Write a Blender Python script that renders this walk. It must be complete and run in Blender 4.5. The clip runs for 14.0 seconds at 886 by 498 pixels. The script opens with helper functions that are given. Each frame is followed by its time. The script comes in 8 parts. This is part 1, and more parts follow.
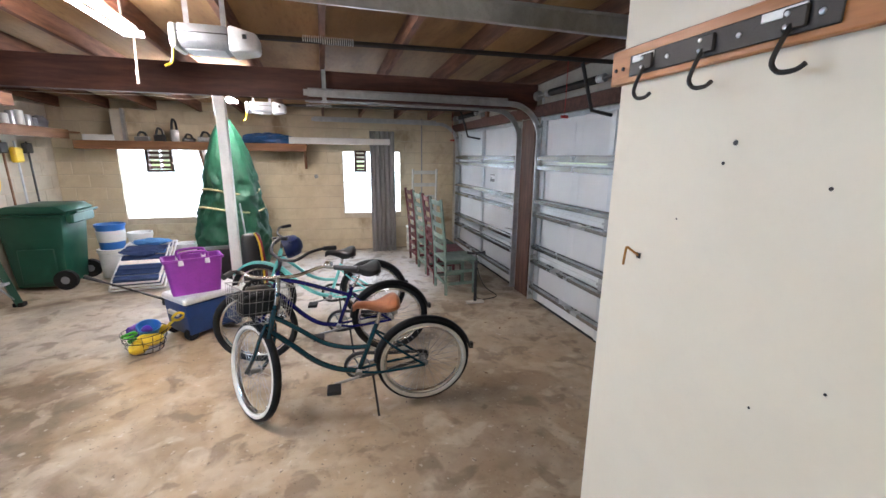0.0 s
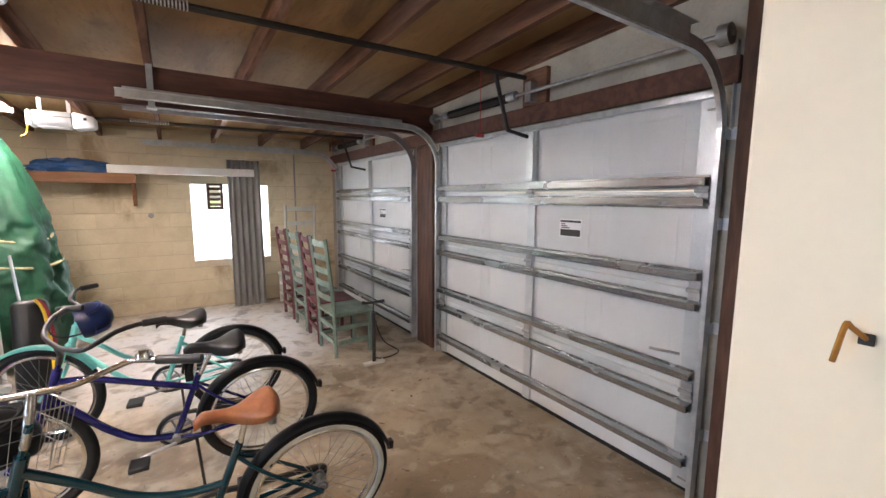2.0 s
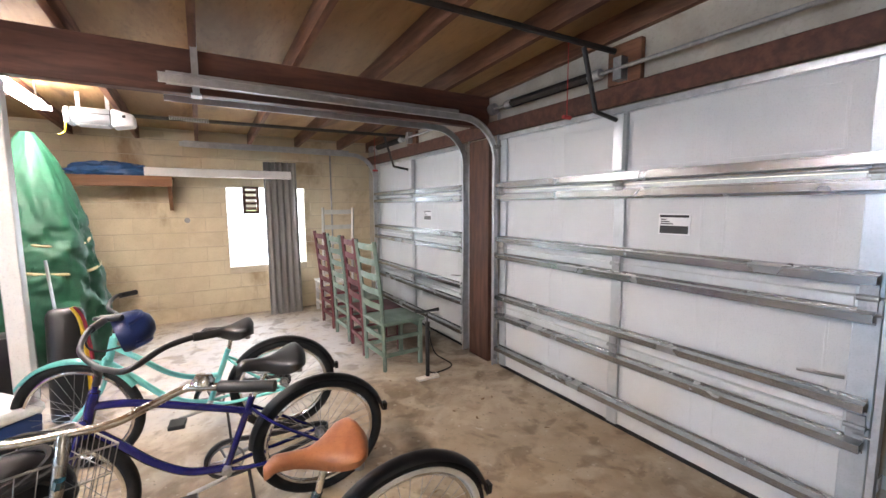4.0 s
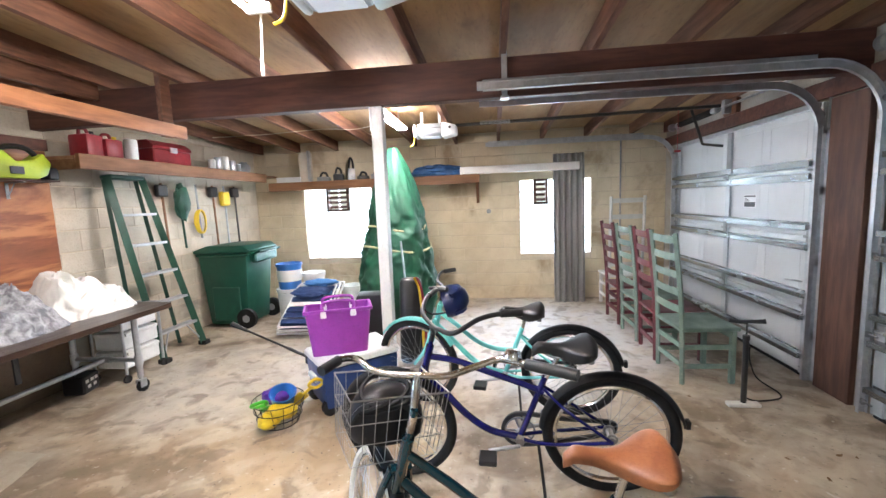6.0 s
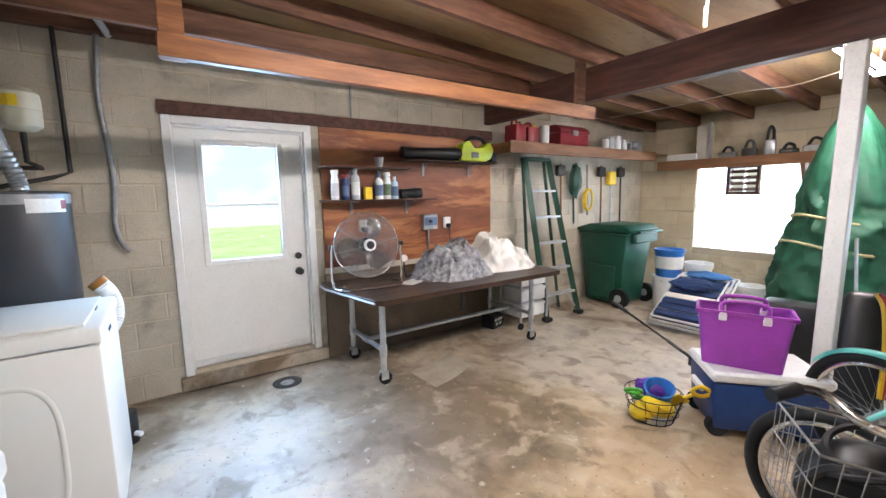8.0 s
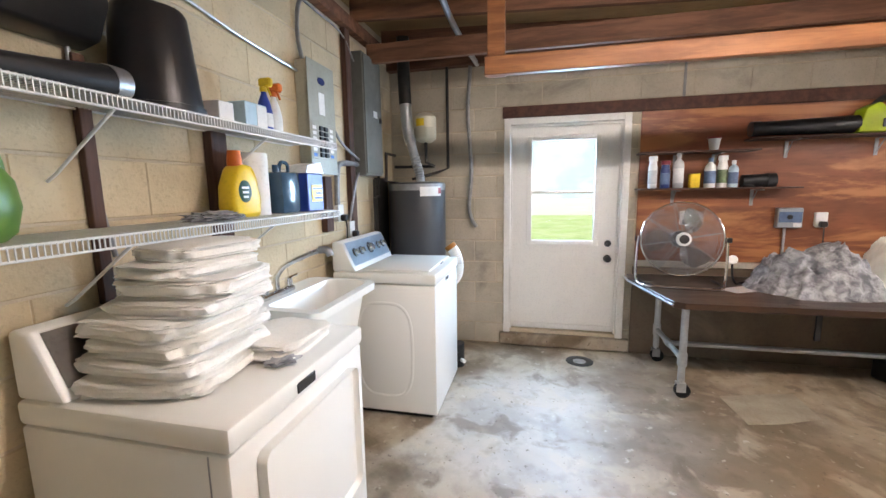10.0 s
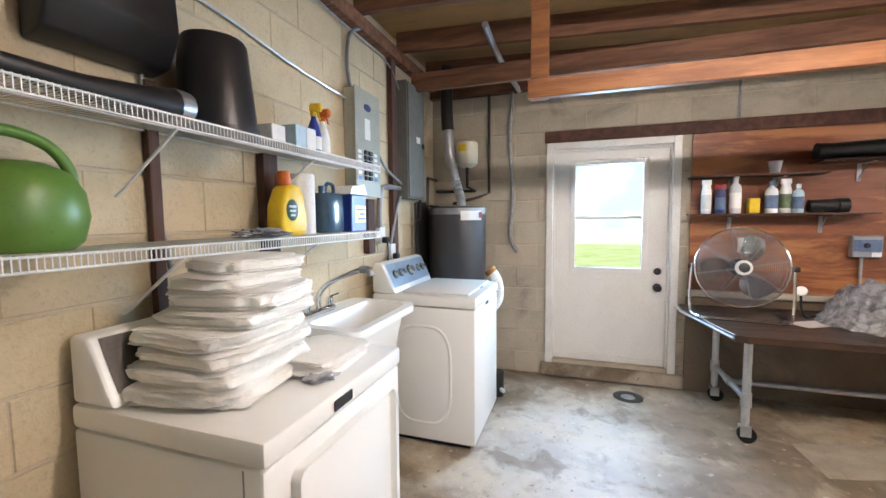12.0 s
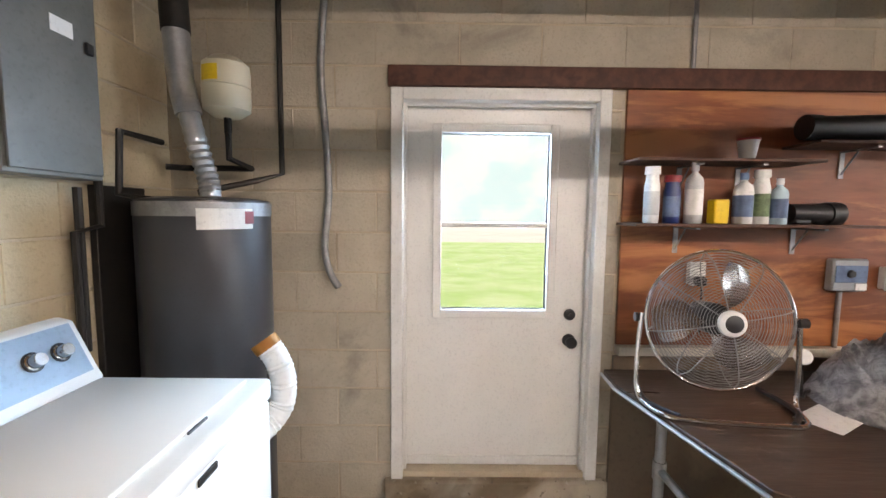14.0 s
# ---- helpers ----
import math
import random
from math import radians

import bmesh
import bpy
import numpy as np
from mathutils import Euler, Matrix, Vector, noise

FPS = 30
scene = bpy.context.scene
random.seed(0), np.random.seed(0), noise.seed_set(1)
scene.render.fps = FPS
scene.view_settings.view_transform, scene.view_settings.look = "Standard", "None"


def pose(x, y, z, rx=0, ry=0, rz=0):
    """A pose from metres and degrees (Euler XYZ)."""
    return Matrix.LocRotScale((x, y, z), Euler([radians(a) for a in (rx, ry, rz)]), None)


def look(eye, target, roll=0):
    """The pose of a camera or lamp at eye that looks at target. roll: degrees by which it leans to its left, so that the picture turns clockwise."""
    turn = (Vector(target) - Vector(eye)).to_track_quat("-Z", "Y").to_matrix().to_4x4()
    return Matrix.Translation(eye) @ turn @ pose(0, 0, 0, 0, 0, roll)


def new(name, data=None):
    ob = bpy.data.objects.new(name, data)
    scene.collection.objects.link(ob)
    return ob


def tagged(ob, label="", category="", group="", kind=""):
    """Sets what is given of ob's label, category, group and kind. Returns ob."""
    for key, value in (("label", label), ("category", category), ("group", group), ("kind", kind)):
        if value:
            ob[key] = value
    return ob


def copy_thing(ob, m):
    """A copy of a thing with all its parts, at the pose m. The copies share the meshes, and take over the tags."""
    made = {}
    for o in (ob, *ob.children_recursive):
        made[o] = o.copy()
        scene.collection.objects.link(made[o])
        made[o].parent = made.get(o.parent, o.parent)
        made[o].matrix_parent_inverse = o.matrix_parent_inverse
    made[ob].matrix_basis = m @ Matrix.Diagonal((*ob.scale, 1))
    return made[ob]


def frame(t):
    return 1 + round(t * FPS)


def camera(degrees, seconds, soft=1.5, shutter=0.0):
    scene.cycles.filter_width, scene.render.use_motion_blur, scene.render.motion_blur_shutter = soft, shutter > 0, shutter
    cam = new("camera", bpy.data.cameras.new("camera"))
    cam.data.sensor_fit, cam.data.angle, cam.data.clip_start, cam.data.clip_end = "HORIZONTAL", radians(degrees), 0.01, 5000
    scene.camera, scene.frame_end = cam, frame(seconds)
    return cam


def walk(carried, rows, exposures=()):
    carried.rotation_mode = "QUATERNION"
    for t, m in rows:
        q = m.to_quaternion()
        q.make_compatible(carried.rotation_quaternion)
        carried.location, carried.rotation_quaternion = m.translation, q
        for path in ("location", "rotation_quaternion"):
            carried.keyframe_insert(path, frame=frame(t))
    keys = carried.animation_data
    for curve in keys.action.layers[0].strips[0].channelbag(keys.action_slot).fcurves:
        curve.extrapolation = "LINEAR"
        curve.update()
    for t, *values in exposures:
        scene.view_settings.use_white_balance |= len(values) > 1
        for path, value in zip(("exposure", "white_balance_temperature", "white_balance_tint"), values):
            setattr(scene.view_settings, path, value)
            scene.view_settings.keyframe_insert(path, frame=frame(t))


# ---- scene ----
cam = camera(94.8, 14.0)
PATH = [
    (0, (0.307, 0.072, 1.748), (0.852, 1.946, 1.308), 0.6),
    (0.5, (0.346, 0.339, 1.724), (0.972, 2.192, 1.305), 0.8),
    (1, (0.392, 0.547, 1.732), (1.143, 2.359, 1.342), 0.8),
    (1.5, (0.441, 0.724, 1.697), (1.359, 2.47, 1.37), 0.7),
    (2, (0.431, 0.893, 1.656), (1.527, 2.548, 1.406), 0.3),
    (2.2, (0.425, 0.96, 1.644), (1.57, 2.584, 1.42), 0.2),
    (4.5, (0.292, 1.437, 1.552), (1.164, 3.225, 1.338), -0.8),
    (5, (0.268, 1.448, 1.54), (0.784, 3.367, 1.314), -1.2),
    (5.5, (0.272, 1.481, 1.567), (0.408, 3.462, 1.327), -1.8),
    (6, (0.258, 1.482, 1.554), (0.006, 3.453, 1.325), -2.2),
    (6.5, (0.213, 1.462, 1.556), (-0.416, 3.347, 1.328), -2.3),
    (7, (0.178, 1.417, 1.544), (-0.816, 3.137, 1.315), -1.9),
    (7.5, (0.097, 1.403, 1.535), (-1.233, 2.876, 1.285), -1.4),
    (8, (0.022, 1.501, 1.524), (-1.616, 2.618, 1.257), -0.8),
    (8.5, (-0.008, 1.664, 1.509), (-1.865, 2.35, 1.221), -0.6),
    (9, (0.004, 1.791, 1.496), (-1.961, 2.001, 1.189), -0.4),
    (9.2, (0.047, 1.84, 1.507), (-1.927, 1.888, 1.191), -0.5),
    (11.3, (0.278, 1.848, 1.491), (-1.56, 1.085, 1.296), -0.9),
    (11.5, (0.275, 1.853, 1.487), (-1.569, 1.1, 1.305), -0.8),
    (12, (0.184, 1.827, 1.469), (-1.707, 1.194, 1.318), -0.5),
    (12.5, (-0.165, 1.767, 1.457), (-2.115, 1.342, 1.327), -0.3),
    (13, (-0.6, 1.811, 1.447), (-2.578, 1.537, 1.328), -0.1),
    (13.5, (-1.106, 1.785, 1.502), (-3.096, 1.655, 1.352), 0.1),
    (14, (-1.609, 1.786, 1.521), (-3.602, 1.799, 1.346), 0.6),
]
walk(cam, [(t, look(eye, target, roll)) for t, eye, target, roll in PATH],
     exposures=[(0, -0.10, 6480, 13), (2, 0.08, 7250, 16), (4.5, 0.36, 6950, 15), (6.5, 0.38, 6400, 10), (7.5, 0.10, 6400, 10), (9, -0.20, 7000, 14), (11.5, -0.12, 7200, 13), (12.5, -0.17, 7050, 13), (13.2, -0.25, 7100, 15), (14, -0.26, 7650, 16)])
# ---- world, sun, lamps ----
scene.view_settings.exposure = 0.0
world = bpy.data.worlds.new("world")
scene.world = world
world.use_nodes = True
wn = world.node_tree.nodes
sky = wn.new("ShaderNodeTexSky")
sky.sky_type = 'NISHITA'
sky.sun_disc = False
sky.sun_elevation, sky.sun_rotation = radians(52), radians(110)
world.node_tree.links.new(sky.outputs[0], wn["Background"].inputs[0])
wn["Background"].inputs[1].default_value = 0.15


def lamp(name, kind, energy, colour, m, size=(1, 1), angle=0.01):
    d = bpy.data.lights.new(name, kind)
    d.energy, d.color = energy, colour
    if kind == 'AREA':
        d.shape, d.size, d.size_y = 'RECTANGLE', size[0], size[1]
    else:
        d.angle = angle
    ob = new(name, d)
    ob.matrix_basis = m
    return ob


lamp("sun", 'SUN', 5.0, (1.0, 0.95, 0.87), look((8, -5, 12), (0, 0, 0)), angle=radians(0.5))
# daylight in the two glass-block windows, in the door's glass and from the house behind the camera
WIN = [(-2.83, -1.32, 0.70, 1.85), (0.66, 1.72, 0.70, 1.85)]
lamp("window_daylight", 'AREA', 140, (0.68, 0.82, 1.0), look((-2.07, 8.30, 1.3), (-2.07, 7, 1.1)), (1.5, 1.15))
lamp("window_daylight", 'AREA', 112, (0.68, 0.82, 1.0), look((1.19, 8.30, 1.3), (1.19, 7, 1.1)), (1.05, 1.15))
lamp("door_daylight", 'AREA', 150, (0.40, 0.66, 1.0), look((-3.98, 2.2, 1.55), (-2.6, 2.2, 0.75)), (0.62, 0.95))
lamp("hall_light", 'AREA', 12, (0.92, 0.94, 1.0), look((0.4, -0.6, 2.35), (0.4, -0.4, 0)), (0.8, 0.8))
TUBE_A, TUBE_B = (-0.85, 2.85, 2.52), (-0.80, 5.75, 2.44)
lamp("tube_light_south", 'AREA', 18, (1.0, 0.95, 0.96), look((TUBE_A[0], TUBE_A[1], TUBE_A[2] - 0.05), (TUBE_A[0], TUBE_A[1], 0)), (0.12, 1.15))
lamp("tube_light_north", 'AREA', 15, (1.0, 0.95, 0.96), look((TUBE_B[0], TUBE_B[1], TUBE_B[2] - 0.05), (TUBE_B[0], TUBE_B[1], 0)), (0.12, 1.15))


# ---- materials ----
def material(name, c1, c2=None, rough=0.6, metal=0.0, scale=6.0, fine=60.0, bump=0.15, stretch=(1, 1, 1), spec=0.5,
             random_shade=0.0, spots=None, spot_scale=2.0, spot_low=0.55, spot_high=0.75, coat=0.0, world_space=False, speck=0.45):
    """A painted, worn or grained surface: two noises mix two colours, a third adds stains, and the fine one gives the relief."""
    m = bpy.data.materials.new(name)
    m.use_nodes = True
    nt = m.node_tree
    n, l = nt.nodes, nt.links
    bsdf = n["Principled BSDF"]
    c2 = c2 or tuple(v * 0.8 for v in c1)
    co = n.new("ShaderNodeTexCoord")
    mp = n.new("ShaderNodeMapping")
    mp.inputs["Scale"].default_value = stretch
    if world_space:
        l.new(n.new("ShaderNodeNewGeometry").outputs["Position"], mp.inputs[0])
    else:
        l.new(co.outputs["Object"], mp.inputs[0])

    def noise_node(s, detail, distort=0.0):
        t = n.new("ShaderNodeTexNoise")
        t.inputs["Scale"].default_value, t.inputs["Detail"].default_value = s, detail
        t.inputs["Roughness"].default_value = 0.6
        t.inputs["Distortion"].default_value = distort
        l.new(mp.outputs[0], t.inputs["Vector"])
        return t

    def ramp(src, a, b):
        r = n.new("ShaderNodeMapRange")
        r.inputs[1].default_value, r.inputs[2].default_value = a, b
        r.interpolation_type = 'SMOOTHSTEP'
        l.new(src, r.inputs[0])
        return r.outputs[0]

    def mix(fac, a, b):
        x = n.new("ShaderNodeMix")
        x.data_type = 'RGBA'
        if isinstance(fac, float):
            x.inputs[0].default_value = fac
        else:
            l.new(fac, x.inputs[0])
        for v, i in ((a, 6), (b, 7)):
            if isinstance(v, tuple):
                x.inputs[i].default_value = (*v, 1)
            else:
                l.new(v, x.inputs[i])
        return x.outputs[2]

    big, small = noise_node(scale, 4, 0.4), noise_node(fine, 3)
    col = mix(ramp(big.outputs[0], 0.32, 0.68), tuple(c1), tuple(c2))
    dark = tuple(v * 0.72 for v in c2)
    fac = n.new("ShaderNodeMath")
    fac.operation = 'MULTIPLY'
    fac.inputs[1].default_value = speck
    l.new(ramp(small.outputs[0], 0.5, 0.75), fac.inputs[0])
    col = mix(fac.outputs[0], col, dark)
    if spots:
        sp = noise_node(spot_scale, 6, 0.8)
        col = mix(ramp(sp.outputs[0], spot_low, spot_high), col, tuple(spots))
    if random_shade:
        info = n.new("ShaderNodeObjectInfo")
        hsv = n.new("ShaderNodeHueSaturation")
        r = n.new("ShaderNodeMapRange")
        r.inputs[3].default_value, r.inputs[4].default_value = 1 - random_shade, 1 + random_shade
        l.new(info.outputs["Random"], r.inputs[0])
        l.new(r.outputs[0], hsv.inputs["Value"])
        l.new(col, hsv.inputs["Color"])
        col = hsv.outputs[0]
    l.new(col, bsdf.inputs["Base Color"])
    rr = n.new("ShaderNodeMapRange")
    rr.inputs[3].default_value, rr.inputs[4].default_value = max(rough - 0.1, 0.03), min(rough + 0.12, 1)
    l.new(big.outputs[0], rr.inputs[0])
    l.new(rr.outputs[0], bsdf.inputs["Roughness"])
    bsdf.inputs["Metallic"].default_value = metal
    bsdf.inputs["Specular IOR Level"].default_value = spec
    bsdf.inputs["Coat Weight"].default_value = coat
    if bump:
        bp = n.new("ShaderNodeBump")
        bp.inputs["Strength"].default_value, bp.inputs["Distance"].default_value = bump, 0.006
        l.new(small.outputs[0], bp.inputs["Height"])
        l.new(bp.outputs[0], bsdf.inputs["Normal"])
    return m


def wood(name, c1, c2, along="y", rough=0.65, grain=3.0, random_shade=0.12, fine=45.0):
    s = {"x": (0.12, 1, 1), "y": (1, 0.12, 1), "z": (1, 1, 0.12)}[along]
    return material(name, c1, c2, rough, 0, grain * 6, fine, 0.25, s, 0.3, random_shade, spots=tuple(v * 0.55 for v in c2),
                    spot_scale=grain * 2, spot_low=0.6, spot_high=0.8, world_space=True)


def glow(name, colour, strength):
    m = bpy.data.materials.new(name)
    m.use_nodes = True
    b = m.node_tree.nodes["Principled BSDF"]
    b.inputs["Base Color"].default_value = (*colour, 1)
    b.inputs["Emission Color"].default_value = (*colour, 1)
    b.inputs["Emission Strength"].default_value = strength
    return m


def clear(name, colour, rough=0.0, alpha_like=0.85):
    """Thin clear sheet: mostly see-through with a glossy surface."""
    m = bpy.data.materials.new(name)
    m.use_nodes = True
    n, l = m.node_tree.nodes, m.node_tree.links
    out = n["Material Output"]
    a, b, x = n.new("ShaderNodeBsdfTransparent"), n.new("ShaderNodeBsdfGlossy"), n.new("ShaderNodeMixShader")
    a.inputs[0].default_value = (*colour, 1)
    b.inputs["Roughness"].default_value = rough
    fr = n.new("ShaderNodeFresnel")
    fr.inputs[0].default_value = 1.45
    l.new(fr.outputs[0], x.inputs[0])
    l.new(a.outputs[0], x.inputs[1])
    l.new(b.outputs[0], x.inputs[2])
    l.new(x.outputs[0], out.inputs[0])
    return m


M = {}
M["block"] = material("painted_block", (0.60, 0.49, 0.325), (0.51, 0.41, 0.265), 0.75, scale=3, fine=70, bump=0.5, random_shade=0.05,
                      spots=(0.36, 0.29, 0.21), spot_scale=1.1, spot_low=0.54, spot_high=0.78, world_space=True)
M["block_w"] = material("painted_block_grey", (0.53, 0.465, 0.365), (0.44, 0.385, 0.30), 0.75, scale=3, fine=70, bump=0.5, random_shade=0.07,
                        spots=(0.27, 0.23, 0.185), spot_scale=1.3, spot_low=0.55, spot_high=0.74, world_space=True)
M["block_n"] = material("painted_block_tan", (0.66, 0.56, 0.39), (0.58, 0.48, 0.33), 0.75, scale=3, fine=70, bump=0.5, random_shade=0.05,
                        spots=(0.30, 0.205, 0.115), spot_scale=0.9, spot_low=0.50, spot_high=0.72, world_space=True)
M["mortar"] = material("mortar", (0.56, 0.47, 0.35), (0.49, 0.41, 0.30), 0.9, fine=90, bump=0.5)
M["white_wall"] = material("white_painted_wall", (0.74, 0.68, 0.545), (0.70, 0.635, 0.50), 0.55, scale=1.5, fine=60, bump=0.03, speck=0.05,
                           spots=(0.66, 0.59, 0.46), spot_scale=0.9, spot_low=0.55, spot_high=0.9)
M["plaster"] = material("pale_plaster", (0.62, 0.57, 0.48), (0.55, 0.50, 0.42), 0.8, fine=60, bump=0.2)
M["gable"] = material("unpainted_render", (0.40, 0.365, 0.31), (0.32, 0.29, 0.245), 0.85, scale=2.5, fine=60, bump=0.25, spots=(0.22, 0.18, 0.14), spot_scale=1.6, world_space=True)
M["beam"] = wood("dark_red_timber", (0.105, 0.042, 0.028), (0.062, 0.025, 0.017), "x", 0.6)
M["joist"] = wood("brown_joist_timber", (0.20, 0.092, 0.052), (0.10, 0.045, 0.027), "y", 0.65)
M["pine"] = wood("orange_pine_timber", (0.32, 0.135, 0.055), (0.19, 0.075, 0.032), "y", 0.55)
M["jamb"] = wood("brown_timber_upright", (0.10, 0.048, 0.031), (0.055, 0.026, 0.018), "z", 0.65)
M["sheath"] = material("roof_plywood", (0.38, 0.235, 0.105), (0.22, 0.125, 0.055), 0.75, scale=2.2, fine=40, bump=0.25, stretch=(1, 0.25, 1),
                       spots=(0.13, 0.075, 0.04), spot_scale=2.5, world_space=True)
M["ply"] = material("stained_plywood", (0.27, 0.09, 0.038), (0.16, 0.05, 0.021), 0.42, scale=5, fine=30, bump=0.12, stretch=(1, 0.22, 1.3),
                    spots=(0.42, 0.17, 0.065), spot_scale=2.6, spot_low=0.5, spot_high=0.62, spec=0.4, world_space=True)
M["door_white"] = material("white_door_paint", (0.80, 0.78, 0.74), (0.75, 0.73, 0.69), 0.4, scale=2, fine=90, bump=0.05)
M["trim_white"] = material("white_trim_paint", (0.80, 0.79, 0.76), (0.72, 0.70, 0.66), 0.45, scale=4, fine=80, bump=0.1)
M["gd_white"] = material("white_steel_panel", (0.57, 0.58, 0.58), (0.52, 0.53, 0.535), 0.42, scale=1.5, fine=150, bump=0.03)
M["galv"] = material("galvanised_steel", (0.60, 0.62, 0.64), (0.48, 0.50, 0.52), 0.34, 0.85, scale=14, fine=120, bump=0.05)
M["galv_d"] = material("dull_steel", (0.36, 0.36, 0.36), (0.26, 0.26, 0.26), 0.45, 0.7, scale=14, fine=120, bump=0.08)
M["chrome"] = material("chrome", (0.80, 0.80, 0.80), (0.70, 0.70, 0.70), 0.14, 1.0, scale=20, fine=90, bump=0.02)
M["strut"] = material("bright_galvanised_steel", (0.42, 0.43, 0.44), (0.32, 0.33, 0.34), 0.24, 0.95, scale=3, fine=90, bump=0.02)
M["black"] = material("black_plastic", (0.013, 0.013, 0.014), (0.009, 0.009, 0.010), 0.40, scale=8, fine=150, bump=0.05)
M["rubber"] = material("black_rubber", (0.015, 0.014, 0.014), (0.010, 0.010, 0.010), 0.72, scale=10, fine=200, bump=0.15, spec=0.25)
M["black_iron"] = material("black_iron", (0.018, 0.017, 0.016), (0.03, 0.025, 0.021), 0.5, 0.4, scale=18, fine=140, bump=0.1)
M["grass"] = material("lawn", (0.44, 0.64, 0.22), (0.62, 0.74, 0.40), 0.9, scale=1.2, fine=30, bump=0.6, world_space=True)


def concrete_floor():
    m = material("worn_concrete", (0.36, 0.265, 0.16), (0.44, 0.38, 0.30), 0.50, 0, 0.6, 55, 0.12, spec=0.45,
                 spots=(0.15, 0.105, 0.062), spot_scale=1.1, spot_low=0.47, spot_high=0.66, world_space=True)
    n, l = m.node_tree.nodes, m.node_tree.links
    bsdf = n["Principled BSDF"]
    src = bsdf.inputs["Base Color"].links[0].from_socket
    geo = n.new("ShaderNodeNewGeometry")

    def layer(src, scale, low, high, colour, amount, distort=1.2, detail=8):
        t = n.new("ShaderNodeTexNoise")
        t.inputs["Scale"].default_value, t.inputs["Detail"].default_value, t.inputs["Distortion"].default_value = scale, detail, distort
        l.new(geo.outputs["Position"], t.inputs["Vector"])
        r = n.new("ShaderNodeMapRange")
        r.inputs[1].default_value, r.inputs[2].default_value, r.inputs[4].default_value = low, high, amount
        l.new(t.outputs[0], r.inputs[0])
        x = n.new("ShaderNodeMix")
        x.data_type = 'RGBA'
        x.inputs[7].default_value = (*colour, 1)
        l.new(r.outputs[0], x.inputs[0])
        l.new(src, x.inputs[6])
        return x.outputs[2]

    # an irregular round patch: a real stain, or a pool of daylight painted pale
    def stain_or_lit_patch(src, c, radius, colour, amount):
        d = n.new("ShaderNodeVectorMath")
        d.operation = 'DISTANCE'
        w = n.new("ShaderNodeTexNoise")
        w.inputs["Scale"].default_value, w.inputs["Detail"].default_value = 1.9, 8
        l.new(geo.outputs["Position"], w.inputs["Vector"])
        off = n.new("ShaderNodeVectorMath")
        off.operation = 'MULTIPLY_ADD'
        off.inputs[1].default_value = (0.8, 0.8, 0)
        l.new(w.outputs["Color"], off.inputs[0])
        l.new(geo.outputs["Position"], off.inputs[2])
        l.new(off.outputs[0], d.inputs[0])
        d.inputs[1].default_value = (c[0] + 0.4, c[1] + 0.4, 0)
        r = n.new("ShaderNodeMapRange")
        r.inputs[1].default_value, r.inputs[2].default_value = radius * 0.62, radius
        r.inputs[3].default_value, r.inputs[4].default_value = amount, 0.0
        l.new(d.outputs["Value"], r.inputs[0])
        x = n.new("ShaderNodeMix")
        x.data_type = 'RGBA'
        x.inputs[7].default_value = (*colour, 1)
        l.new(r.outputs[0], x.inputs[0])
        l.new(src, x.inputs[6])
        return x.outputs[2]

    src = layer(src, 2.3, 0.48, 0.70, (0.50, 0.44, 0.36), 0.65, 0.5)
    src = layer(src, 5.0, 0.48, 0.72, (0.15, 0.10, 0.058), 0.5, 0.3)
    src = layer(src, 1.1, 0.53, 0.64, (0.15, 0.104, 0.06), 0.7, 1.4)
    src = stain_or_lit_patch(src, (-1.3, 3.6), 1.15, (0.42, 0.295, 0.155), 0.55)
    src = stain_or_lit_patch(src, (0.0, 2.5), 1.0, (0.40, 0.28, 0.145), 0.5)
    src = stain_or_lit_patch(src, (-2.2, 4.9), 1.1, (0.40, 0.36, 0.31), 0.5)
    # the next two are no stains: door and window daylight painted as pale patches
    src = stain_or_lit_patch(src, (-2.3, 1.95), 0.95, (0.47, 0.45, 0.43), 0.6)
    src = stain_or_lit_patch(src, (0.6, 6.2), 1.8, (0.56, 0.55, 0.55), 0.8)
    src = stain_or_lit_patch(src, (-2.1, 3.05), 0.95, (0.115, 0.080, 0.048), 0.78)
    src = stain_or_lit_patch(src, (-2.95, 2.7), 0.55, (0.14, 0.10, 0.065), 0.7)
    src = stain_or_lit_patch(src, (1.3, 2.2), 1.0, (0.24, 0.172, 0.105), 0.58)
    src = stain_or_lit_patch(src, (2.1, 3.1), 1.2, (0.29, 0.21, 0.128), 0.5)
    src = layer(src, 3.3, 0.555, 0.615, (0.50, 0.42, 0.31), 0.42, 0.5, 12)
    src = layer(src, 3.9, 0.56, 0.63, (0.10, 0.068, 0.038), 0.55, 0.5, 12)
    src = layer(src, 4.2, 0.50, 0.72, (0.48, 0.41, 0.31), 0.32, 0.25)
    src = layer(src, 9.0, 0.52, 0.74, (0.12, 0.085, 0.05), 0.4, 0.2)
    src = layer(src, 19.0, 0.64, 0.72, (0.60, 0.55, 0.47), 0.45, 0.3)
    src = layer(src, 34.0, 0.64, 0.70, (0.10, 0.075, 0.05), 0.7, 0.2)
    l.new(src, bsdf.inputs["Base Color"])
    return m


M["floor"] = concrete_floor()


